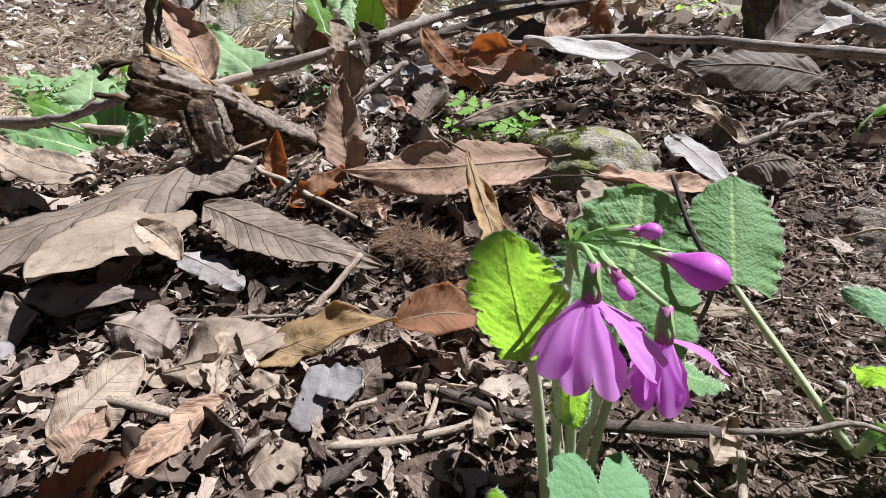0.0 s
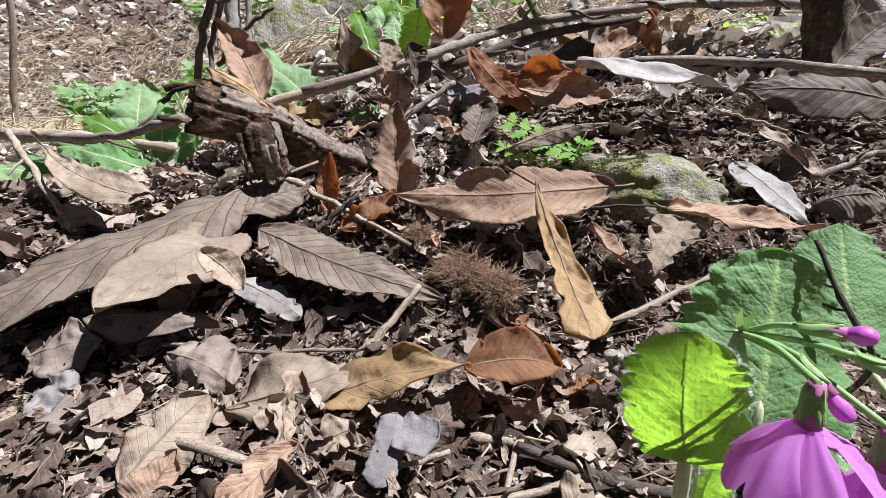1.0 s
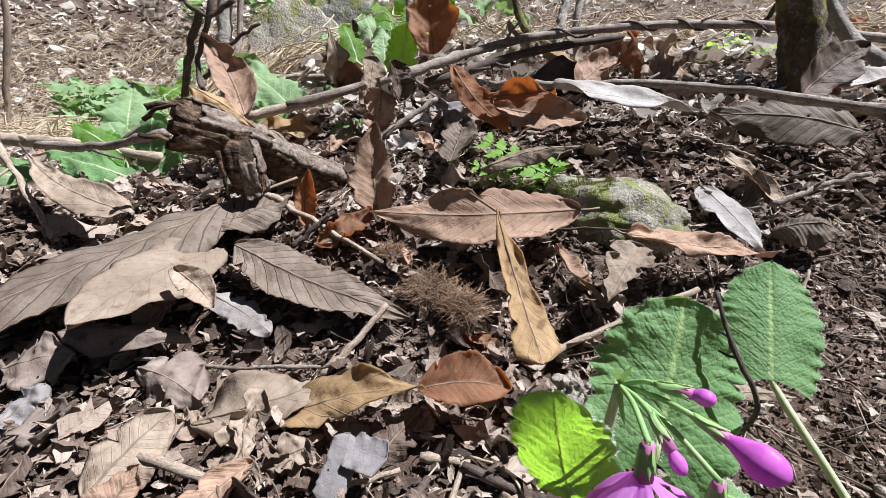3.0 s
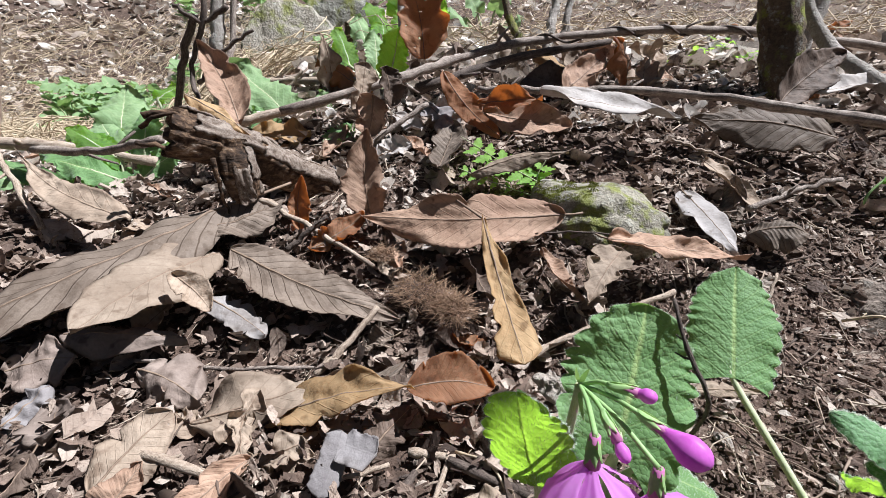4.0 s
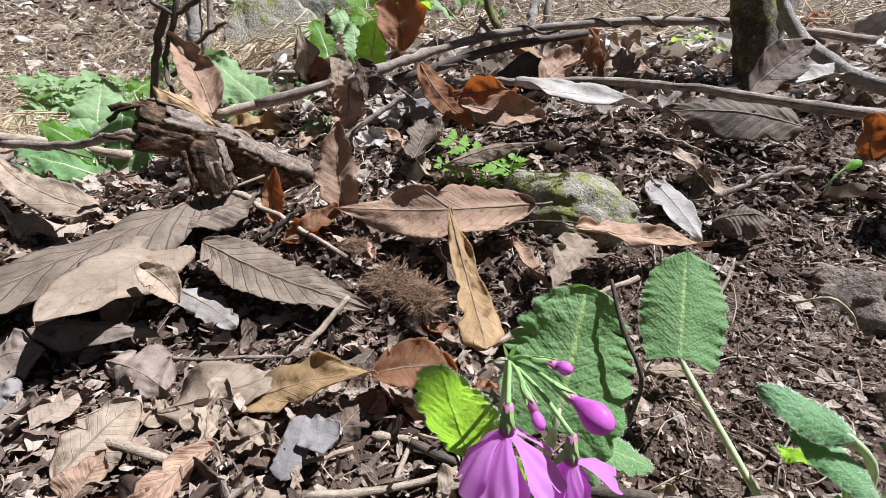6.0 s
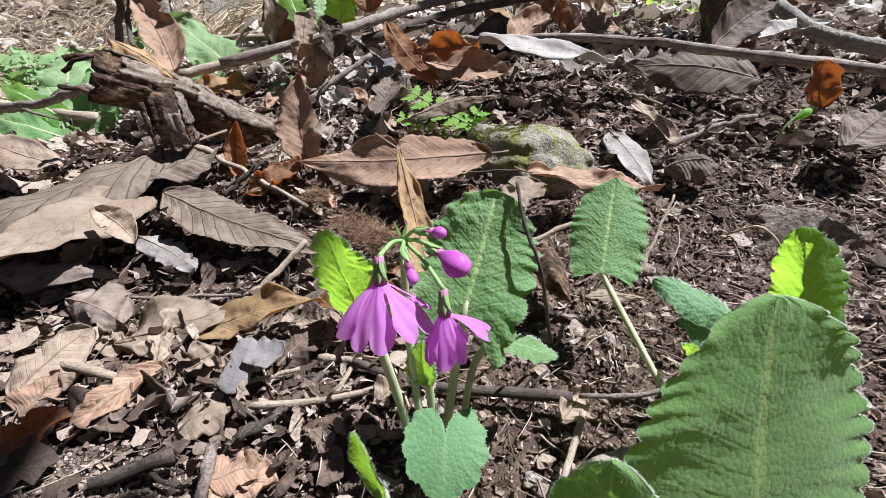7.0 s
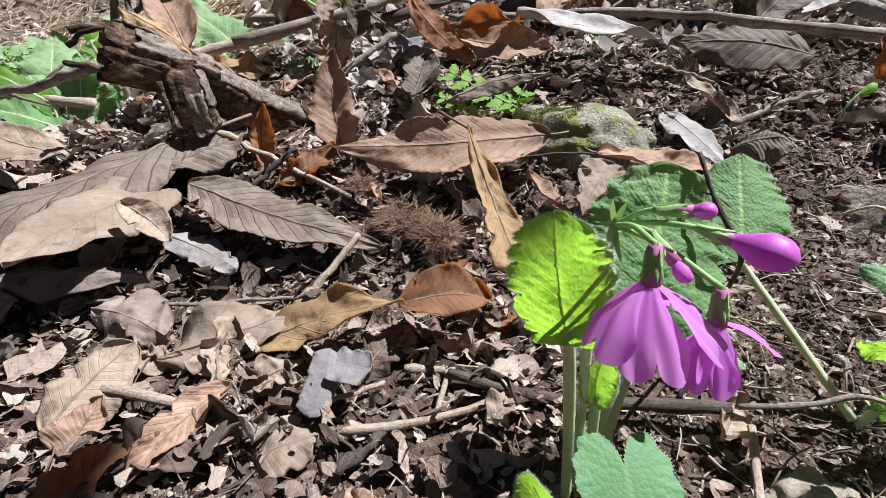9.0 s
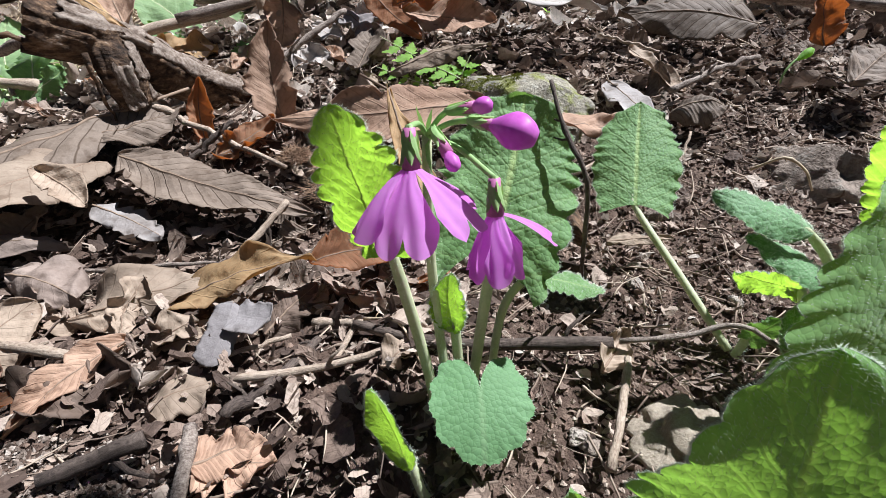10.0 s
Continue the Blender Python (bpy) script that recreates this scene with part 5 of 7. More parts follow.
stick([(0.210, 0.435, 0.152), (0.255, 0.405, 0.135)], 0.0014, 0.001, TWIG_PALE, "thin pale twig over a hollow", 32)
wood = boulder("wood_chip", (0.110, 0.200, 0.045), (0.0095, 0.022, 0.008), (24, 0, -2), LOGWOOD, "block of crumbling brown wood", 6.2, 0.5, 4, "wood", flat=0.4)

vine_line = curve_points([(0.09, 0.62, 0.266), (0.251, 0.66, 0.29), (0.417, 0.69, 0.298)], 90)
vine_pts = []
for i, p in enumerate(vine_line):
    an = i * 0.27 + 0.8 * math.sin(i * 0.13)
    vine_pts.append(p + Vector((0.0, math.cos(an), math.sin(an))) * 0.0064)
tagged(new("vine", wood_mesh("vine", vine_pts, 0.0016, 6, 0.2, 3, TWIG_DARK)), "thin dark vine wound round a grey branch", "vine")

tree = thing("tree", (0.39, 0.575, 0.195), "slim tree trunk with mossy dark bark and a curved side branch", "tree")
tp = [(0.398, 0.572, 0.175), (0.390, 0.573, 0.235), (0.373, 0.579, 0.313), (0.345, 0.59, 0.45), (0.33, 0.60, 0.8), (0.34, 0.61, 2.0)]
part("trunk", mesh_of("trunk", *tube(curve_points(tp, 40), taper(40, 0.0245, 0.017), 22, 0.22, 3)[:2], BARK), tree)
part("branch", mesh_of("branch", *tube(curve_points([(0.405, 0.605, 0.40), (0.412, 0.60, 0.325), (0.432, 0.57, 0.266), (0.438, 0.52, 0.231), (0.452, 0.48, 0.206), (0.50, 0.43, 0.185)], 34), taper(34, 0.0078, 0.0078), 12, 0.15, 8)[:2], BRANCH), tree, "curved grey branch")


def sapling(ctrl, r0, r1, mat, label, seed, twigs=()):
    if len(label.split()) < 4:
        label += " on the bank"
    t = thing("sapling", ctrl[0], label, "shrub", "bare shrub stems")
    part("stem", wood_mesh("stem", curve_points(ctrl, 24, 0.004, seed), taper(24, r0, r1), 9, 0.3, seed, mat), t)
    for k, (c, a, b) in enumerate(twigs):
        part("twig", wood_mesh("twig", curve_points(c, 14, 0.003, seed + k), taper(14, a, b), 7, 0.3, seed + k, mat), t)
    return t


sapling([(-0.262, 0.45, 0.105), (-0.268, 0.452, 0.165), (-0.285, 0.47, 0.205), (-0.265, 0.47, 0.255), (-0.262, 0.48, 0.34), (-0.27, 0.5, 0.6)], 0.0024, 0.0030, TWIG_DARK, "dark crooked shrub stem with side twigs", 1,
        (([(-0.268, 0.452, 0.19), (-0.235, 0.45, 0.222), (-0.205, 0.45, 0.240)], 0.0024, 0.0015), ([(-0.34, 0.52, 0.155), (-0.305, 0.49, 0.215), (-0.275, 0.47, 0.255)], 0.0036, 0.0042), ([(-0.29, 0.46, 0.262), (-0.265, 0.47, 0.25), (-0.24, 0.47, 0.265)], 0.002, 0.003)))
sapling([(-0.375, 0.69, 0.15), (-0.374, 0.69, 0.25), (-0.372, 0.70, 0.33), (-0.36, 0.72, 0.7)], 0.012, 0.009, BRANCH, "pale grey shrub stem", 2)
sapling([(-0.352, 0.66, 0.15), (-0.350, 0.67, 0.22), (-0.346, 0.70, 0.33), (-0.34, 0.72, 0.7)], 0.005, 0.004, TWIG_GREY, "thin brown shrub stem", 3)
sapling([(-1.108, 1.00, 0.05), (-1.075, 1.00, 0.20), (-1.026, 1.00, 0.40), (-1.00, 1.00, 0.8)], 0.0070, 0.0060, TWIG_PALE, "thin pale sapling stem", 4)
sapling([(-0.085, 0.72, 0.22), (-0.095, 0.735, 0.28), (-0.102, 0.75, 0.35), (-0.12, 0.78, 0.6)], 0.007, 0.006, BRANCH, "grey shrub stem behind the litter", 5)
sapling([(0.098, 0.76, 0.24), (0.092, 0.77, 0.29), (0.066, 0.80, 0.36), (0.03, 0.84, 0.6)], 0.007, 0.006, BARK, "mossy leaning shrub stem", 6)
sapling([(0.141, 0.80, 0.26), (0.15, 0.82, 0.32), (0.16, 0.85, 0.38), (0.165, 0.87, 0.6)], 0.008, 0.007, BRANCH, "pale shrub stem", 7)
sapling([(0.175, 0.84, 0.27), (0.182, 0.85, 0.33), (0.19, 0.87, 0.40), (0.2, 0.9, 0.6)], 0.007, 0.006, BRANCH, "pale shrub stem", 8)
sapling([(0.46, 0.80, 0.28), (0.48, 0.81, 0.33), (0.52, 0.82, 0.42), (0.56, 0.86, 0.6)], 0.004, 0.0035, TWIG_DARK, "thin dark shrub stem", 9)
sapling([(0.52, 0.80, 0.28), (0.535, 0.80, 0.34), (0.55, 0.80, 0.42), (0.56, 0.82, 0.6)], 0.0045, 0.004, TWIG_DARK, "thin dark shrub stem", 10)
sapling([(0.44, 0.63, 0.20), (0.447, 0.63, 0.27), (0.47, 0.64, 0.36), (0.5, 0.66, 0.6)], 0.010, 0.009, BRANCH, "pale smooth stem behind the tree", 11)


# ---- the flowering primrose ----
def petal_mesh(apex, axis, azimuth, spread_deg, length, width, seed):
    """A petal with a notched end, hung from the corolla's mouth."""
    r = random.Random(seed)
    ax = Vector(axis).normalized()
    x = Vector((0, -1, 0))
    x = (x - ax * x.dot(ax)).normalized()
    y = x.cross(ax)
    y = y if y.x > 0 else -y
    out = x * math.cos(radians(azimuth)) + y * math.sin(radians(azimuth))
    across = ax.cross(out)
    nu, nv = 22, 14
    verts, uv = [], []
    s0 = radians(spread_deg)
    pos = Vector(apex) + out * 0.0013
    line = []
    for i in range(nu + 1):
        u = i / nu
        ang = s0 * (1.26 - 0.58 * u) + 0.07 * math.sin(u * 5 + seed)
        line.append((pos.copy(), out * math.sin(ang) + ax * math.cos(ang), out * math.cos(ang) - ax * math.sin(ang)))
        pos = pos + (out * math.sin(ang) + ax * math.cos(ang)) * (length / nu)
    for i, (p, d, n) in enumerate(line):
        u = i / nu
        w = width * 0.5 * (0.21 + 0.79 * smooth(0.02, 0.74, u))
        for j in range(-nv, nv + 1):
            v = j / nv
            lobe = math.sqrt(max(0.0, 1 - ((abs(v) - 0.52) / 0.52) ** 2)) if abs(v) < 0.52 else math.sqrt(max(0.0, 1 - ((abs(v) - 0.52) / 0.485) ** 2))
            notch = -length * (0.22 if abs(v) < 0.52 else 0.30) * (1 - lobe) * smooth(0.42, 1.0, u) ** 1.3
            z = -0.09 * width * v * v * (0.4 + u) + 0.07 * width * math.sin(3 * v + seed) * u + 0.03 * width * math.sin(9 * v + 4 * u + seed) * u
            verts.append(p + d * notch + across * (v * w) + n * z)
            uv.append((u, v * 0.5 + 0.5))
    m = 2 * nv + 1
    faces = [(i * m + j, (i + 1) * m + j, (i + 1) * m + j + 1, i * m + j + 1) for i in range(nu) for j in range(2 * nv)]
    return mesh_of("petal", verts, faces, PETAL, uv)


def sepal_mesh(at, axis, azimuth, length, width, open_deg):
    ax = Vector(axis).normalized()
    x = ax.orthogonal().normalized()
    y = ax.cross(x)
    out = x * math.cos(azimuth) + y * math.sin(azimuth)
    tip = Vector(at) + (ax * math.cos(radians(open_deg)) + out * math.sin(radians(open_deg))) * length
    v, f, uv, *_ = blade(Vector(at) + out * 0.0007, tip + out * 0.0006, out, width, "drop", nu=8, nv=2, cup=-0.15)
    return mesh_of("sepal", v, f, CALYX, uv)


def ellipsoid(a, b, radius):
    """A bud: a bellied closed body from a to b with shallow furrows where its petals overlap."""
    pts = [Vector(a).lerp(Vector(b), i / 14) for i in range(15)]
    rad = []
    for i in range(15):
        t = i / 14
        rad.append(max(0.0003, radius * (min(1.0, 0.30 + 1.35 * t) if t < 0.52 else max(0.05, 1 - ((t - 0.52) / 0.485) ** 2.8) ** 0.5)))
    v, f, uv = tube(pts, rad, 15)
    out = []
    for k, p in enumerate(v):
        i, j = divmod(k, 15)
        out.append(pts[i] + (p - pts[i]) * (1 + 0.07 * math.cos(5 * 2 * math.pi * j / 15 + i * 0.16)))
    return out, f


prim = thing("primrose", (0.047, 0.103, 0.004), "flowering primrose with magenta nodding flowers and downy green leaves", "plant", "primroses")
NODE = Vector((0.0360, 0.0888, 0.1018))
sc = curve_points([(0.045, 0.103, 0.002), (0.040, 0.098, 0.035), (0.0365, 0.094, 0.072), NODE], 20)
scape = part("flower_stem", mesh_of("flower_stem", *tube(sc, taper(20, 0.0016, 0.0011), 9)[:2], STEM), prim)
part("hairs", stem_hairs(sc, 0.0014, 1100, 0.0022, 3), scape, "long pale hairs")


def flower(apex, axis, start, spreads, length, width, label, seed):
    """Nodding flower: pedicel, calyx, corolla tube and five notched petals."""
    ax = Vector(axis).normalized()
    neck = Vector(apex) - ax * 0.0065
    body = part("flower", mesh_of("flower", *tube([neck, neck.lerp(Vector(apex), 0.5), Vector(apex) + ax * 0.0004], [0.0011, 0.0012, 0.0017], 10)[:2], TUBE), prim, label)
    pts = curve_points([start, (Vector(start) + neck) / 2 + Vector((0, 0, 0.0014)), neck], 10)
    part("pedicel", mesh_of("pedicel", *tube(pts, taper(10, 0.00055, 0.0006), 7)[:2], CALYX), body)
    for k in range(5):
        part("sepal", sepal_mesh(neck - ax * 0.0004, ax, k * 1.2566 + 0.4, 0.0066, 0.0026, 12), body)
    for k, (az, s, ln) in enumerate(spreads):
        part("petal", petal_mesh(apex, ax, az, s, length * ln, width, seed + k), body)
    return body


flower((0.0328, 0.0660, 0.0992), (0.02, -0.06, -1.0), NODE, ((-142, 35, 0.90), (-74, 41, 0.96), (-12, 33, 1.02), (58, 47, 1.0), (128, 50, 0.92)), 0.0154, 0.0110, "wide open magenta bell-shaped flower", 1)
flower((0.0480, 0.0685, 0.0900), (0.06, -0.05, -1.0), NODE, ((-100, 19, 1.0), (-35, 16, 1.04), (30, 15, 1.0), (92, 60, 0.92), (165, 24, 1.0)), 0.0130, 0.0094, "half closed magenta bell-shaped flower", 7)


def bud(a, b, radius, start, label, seed, sepal=0.006):
    v, f = ellipsoid(a, b, radius)
    body = part("flower_bud", mesh_of("flower_bud", v, f, BUD), prim, label)
    ax = (Vector(b) - Vector(a)).normalized()
    root = Vector(a) - ax * 0.004
    part("corolla_tube", mesh_of("corolla_tube", *tube([root, Vector(a) + ax * 0.001], [0.0008, 0.0012], 8)[:2], TUBE), body)
    pts = curve_points([start, (Vector(start) + root) / 2 + Vector((0, 0, 0.001)), root - ax * 0.0015], 8)
    part("pedicel", mesh_of("pedicel", *tube(pts, taper(8, 0.00055, 0.0006), 7)[:2], CALYX), body)
    for k in range(5):
        part("sepal", sepal_mesh(root - ax * 0.002, ax, k * 1.2566, sepal, 0.0018, 9), body)


bud((0.0468, 0.0690, 0.1056), (0.0524, 0.0613, 0.1046), 0.0030, NODE, "large closed magenta flower bud", 1, 0.0062)
bud((0.0442, 0.0780, 0.1080), (0.0478, 0.0750, 0.1087), 0.0016, NODE, "small closed purple flower bud", 2, 0.0066)
bud((0.0390, 0.0715, 0.1012), (0.0407, 0.0678, 0.0982), 0.0014, NODE, "small hanging purple flower bud", 3, 0.0055)
for k, (d, ln) in enumerate((((-0.3, -0.3, 0.9), 0.007), ((0.2, -0.2, 0.8), 0.006), ((-0.8, -0.3, 0.2), 0.006), ((0.6, -0.4, -0.3), 0.008), ((0.1, -0.5, -0.8), 0.009))):
    dv = Vector(d).normalized()
    v, f, uv, *_ = blade(NODE, NODE + dv * ln, dv.orthogonal(), 0.0013, "drop", nu=8, nv=2, cup=0.1)
    part("bract", mesh_of("bract", v, f, CALYX, uv), prim)

green_leaf(prim, (0.0270, 0.0820, 0.0765), (0.0182, 0.0745, 0.1090), (-0.32, -0.90, -0.22), 0.0212, PRIM_LIT, "prim", teeth=7, tooth=0.40, foot=(0.0395, 0.0990, 0.004), bend=(0.0345, 0.0925, 0.040), seed=1, cup=-0.08, wave=0.05, lobe=0.06, stalk=0.0014)
green_leaf(prim, (0.0545, 0.1020, 0.0700), (0.0662, 0.1250, 0.1085), (-0.06, -0.76, 0.62), 0.0415, PRIM, foot=(0.0490, 0.1070, 0.008), bend=(0.0520, 0.1080, 0.037), seed=2, cup=-0.07, wave=0.05, lobe=0.34, teeth=9, tooth=0.24, stalk=0.0016)
green_leaf(prim, (0.0430, 0.0970, 0.0470), (0.0415, 0.0935, 0.0665), (-0.2, -1.0, 0.1), 0.0100, PRIM_LIT, "oval", lobe=0.0, foot=(0.0475, 0.1035, 0.002), seed=3, cup=0.22, wave=0.05, teeth=9, stalk=0.0014)
green_leaf(prim, (0.0680, 0.1130, 0.0560), (0.0890, 0.1045, 0.0535), (0.05, -0.10, 1.0), 0.0130, PRIM, foot=(0.0560, 0.1130, 0.004), bend=(0.060, 0.114, 0.042), seed=4, cup=-0.06, wave=0.05, teeth=8)


def heart_leaf(parent, base, tip, normal, foot, bend, seed):
    """A round leaf with a deep notch where its stalk joins, laid out in rings round that point."""
    base, tip = Vector(base), Vector(tip)
    a, s, n = axes(base, tip, normal)
    reach = (tip - base).length * 0.79
    deg = (0, 30, 60, 90, 120, 140, 153, 166, 180)
    far = (0.94, 0.88, 0.78, 0.71, 0.69, 0.68, 0.56, 0.26, 0.06)
    rings, spokes = 12, 96
    V, F, UV, rim = [], [], [], []
    for i in range(rings + 1):
        q = i / rings
        for j in range(spokes):
            th = 2 * math.pi * j / spokes - math.pi
            ad = abs(math.degrees(th))
            rr = reach * float(np.interp(ad, deg, far)) * q
            rr *= 1 + (0.10 * abs(math.sin(ad / 180 * 6 * math.pi + 0.4 + 0.3 * math.sin(th * 2))) ** 0.8 + 0.03 * abs(math.sin(ad / 180 * 24 * math.pi)) + 0.05 * noise.noise((ad * 0.05, th, 1.0))) * q ** 5
            x, y = rr * math.cos(th), rr * math.sin(th)
            z = 0.05 * reach * (0.5 - q * q) + 0.05 * reach * q ** 3 * math.sin(3 * th + seed) - 0.10 * reach * (x / reach) ** 2 + 0.012 * reach * q ** 4 * math.sin(22 * th)
            p = base + a * x + s * y + n * z
            V.append(p)
            UV.append((0.12 + 0.8 * x / reach, 0.5 + 0.5 * y / reach))
            if i == rings:
                rim.append((p, (p - base).normalized() + n * 0.3))
    for i in range(rings):
        for j in range(spokes):
            k = (j + 1) % spokes
            F.append((i * spokes + j, (i + 1) * spokes + j, (i + 1) * spokes + k, i * spokes + k))
    ob = part("leaf_blade", mesh_of("leaf_blade", V, F, PRIM_ROUND, UV), parent)
    part("hairs", hair_mesh(rim * 9, 0.0007, seed=seed), ob, "fine pale hairs")
    pts = curve_points([foot, bend, base - n * 0.0012, base + a * reach * 0.10 - n * 0.0012], 12)
    part("petiole", mesh_of("petiole", *tube(pts, taper(12, 0.0013, 0.0005), 8)[:2], STEM), parent)


heart_leaf(prim, (0.0495, 0.0880, 0.0325), (0.0492, 0.0690, 0.0200), (0.02, -0.62, 0.78), (0.0480, 0.1020, 0.003), (0.0485, 0.0965, 0.026), 5)
green_leaf(prim, (0.0290, 0.0780, 0.0175), (0.0205, 0.0810, 0.0410), (-0.72, -0.68, 0.0), 0.0165, PRIM_LIT, "oval", foot=(0.0350, 0.0800, 0.000), bend=(0.0325, 0.0785, 0.007), seed=6, cup=0.15, wave=0.03, teeth=9, tooth=0.08, lobe=0.0, pucker=0.25)

# ---- the leaf with a long stalk, and its neighbours ----
prim_b = thing("primrose", (0.142, 0.112, 0.024), "young primrose with an upright downy leaf on a long stalk", "plant", "primroses")
green_leaf(prim_b, (0.1200, 0.1526, 0.0660), (0.1330, 0.1870, 0.1030), (-0.28, -0.66, 0.68), 0.0350, PRIM, foot=(0.1410, 0.1130, 0.024), bend=(0.1315, 0.1290, 0.042), seed=11, cup=-0.10, wave=0.04, lobe=0.07, teeth=9, tooth=0.15, stalk=0.0013)
green_leaf(prim_b, (0.1440, 0.1100, 0.0300), (0.1500, 0.1060, 0.0400), (-0.4, -0.9, 0.2), 0.0085, PRIM, foot=(0.1430, 0.1120, 0.022), seed=12, cup=0.1, wave=0.1, teeth=6, hairs=60)
prim_c = thing("primrose", (0.168, 0.105, 0.026), "young primrose with folded drooping leaves", "plant", "primroses")
green_leaf(prim_c, (0.1440, 0.0995, 0.0725), (0.1210, 0.1118, 0.0815), (-0.15, -0.60, 0.76), 0.0125, PRIM_ROUND, "oval", foot=(0.1600, 0.1040, 0.026), bend=(0.1580, 0.1030, 0.056), seed=13, cup=-0.12, wave=0.05, arch=0.08, lobe=0.0, teeth=9, tooth=0.10)
green_leaf(prim_c, (0.1660, 0.1180, 0.0440), (0.1430, 0.1215, 0.0500), (-0.75, -0.45, -0.25), 0.0150, PRIM_LIT, foot=(0.1640, 0.1080, 0.027), seed=14, cup=0.05, wave=0.08, teeth=9)
green_leaf(prim_c, (0.1510, 0.1010, 0.0300), (0.1495, 0.1030, 0.0475), (-0.5, -0.85, 0.1), 0.0080, PRIM, "oval", foot=(0.1530, 0.1020, 0.024), seed=15, cup=0.45, wave=0.04, teeth=8, lobe=0.0, stalk=0.0016)
green_leaf(prim_c, (0.1760, 0.1080, 0.0560), (0.1880, 0.1150, 0.0640), (-0.2, -0.5, 0.85), 0.0200, PRIM, foot=(0.1660, 0.1060, 0.026), seed=16, cup=0.05, wave=0.08, teeth=9)

green_leaf(prim_c, (0.1540, 0.0950, 0.0530), (0.1275, 0.1035, 0.0700), (0.0, -0.50, 0.86), 0.0130, PRIM_ROUND, "oval", foot=(0.1610, 0.1040, 0.026), bend=(0.1580, 0.1010, 0.040), seed=17, cup=-0.12, wave=0.05, arch=0.08, lobe=0.0, teeth=8, tooth=0.10)

# ---- the near primrose with large leaves ----
prim_d = thing("primrose", (0.122, 0.048, 0.008), "near primrose with large downy round-toothed leaves", "plant", "primroses")
green_leaf(prim_d, (0.1210, 0.0450, 0.0460), (0.1145, 0.0530, 0.1040), (0.16, -0.92, 0.36), 0.0680, PRIM_NEAR, "cone", foot=(0.1180, 0.0500, 0.008), bend=(0.1130, 0.0450, 0.030), seed=21, cup=-0.03, wave=0.02, lobe=0.30, teeth=11, tooth=0.20, nu=120, nv=14, hairs=2600, hair=0.0006, stalk=0.0012, pucker=0.35)
green_leaf(prim_d, (0.0755, 0.0240, 0.0420), (0.0735, 0.0250, 0.0890), (-0.25, -0.90, 0.30), 0.0330, PRIM_NEAR, "cone", foot=(0.1080, 0.0440, 0.006), bend=(0.0850, 0.0280, 0.022), seed=22, cup=-0.08, wave=0.05, lobe=0.14, teeth=11, tooth=0.20, nu=120, nv=14, hairs=2600, hair=0.0006, stalk=0.0012, pucker=0.35)
green_leaf(prim_d, (0.0700, 0.0360, 0.0300), (0.0565, 0.0410, 0.0530), (-0.5, -0.85, 0.1), 0.0130, PRIM_NEAR, "oval", foot=(0.1050, 0.0460, 0.006), bend=(0.085, 0.038, 0.012), seed=23, cup=0.1, wave=0.05, lobe=0.0, teeth=9, hairs=120)
green_leaf(prim_d, (0.1530, 0.0830, 0.0720), (0.1460, 0.0870, 0.1085), (-0.62, -0.78, 0.0), 0.0175, PRIM_LIT, foot=(0.1420, 0.0640, 0.012), bend=(0.1540, 0.0740, 0.035), seed=24, cup=-0.34, wave=0.06, lobe=0.10, teeth=9, hairs=220)

# ---- primroses and weeds further back ----
def rosette(at, leaves, label, seed, mat=None, size=1.0, nu=26, nv=5, hairs=0):
    r = random.Random(seed)
    p = thing("primrose", at, label, "plant", "primroses")
    at = Vector(at)
    for k, (dx, dy, dz, w) in enumerate(leaves):
        tip = at + Vector((dx, dy, dz))
        w = w * 0.8
        base = at.lerp(tip, 0.42) + Vector((0, 0, 0.15 * abs(dz) + 0.006))
        v, f, uv, mid, *_ = blade(base, tip, (r.uniform(-0.5, 0.6), -0.6, 0.8), w, "prim", teeth=9, tooth=0.2, lobe=0.1, wave=0.12, cup=r.uniform(-0.2, 0.1), arch=r.uniform(0.0, 0.14), seed=seed + k, nu=nu, nv=nv)
        ob = part("leaf_blade", mesh_of("leaf_blade", v, f, mat or PRIM, uv), p)
        pts = curve_points([at, at.lerp(base, 0.5) + Vector((0, 0, 0.004)), base, mid[2]], 8)
        part("petiole", mesh_of("petiole", *tube(pts, taper(8, 0.0022 * size, 0.0014 * size), 6)[:2], STEM), p)
    return p


def clump(at, label, leaves, seed):
    """A leafy primrose whose leaves each have their own place: base, tip, normal, width, material."""
    p = thing("primrose", at, label, "plant", "primroses")
    at = Vector(at)
    for k, (base, tip, normal, w, mat) in enumerate(leaves):
        base, tip = Vector(base), Vector(tip)
        v, f, uv, mid, le, ri, n = blade(base, tip, normal, w, "prim", teeth=8, tooth=0.26, lobe=0.08, wave=0.14, cup=-0.06, arch=0.05, seed=seed + k, nu=80, nv=9, pucker=1.8)
        ob = part("leaf_blade", mesh_of("leaf_blade", v, f, mat, uv), p)
        part("midrib", mesh_of("midrib", *tube([q - n * 0.0006 for q in mid], taper(len(mid) - 1, 0.0014, 0.0005), 6)[:2], STEM), ob)
        pts = curve_points([at, at.lerp(base, 0.55) + Vector((0, 0, 0.006)), base, mid[8]], 10)
        part("petiole", mesh_of("petiole", *tube(pts, taper(10, 0.0026, 0.0013), 7)[:2], STEM), p, "pale hairy leaf stalk")
    return p


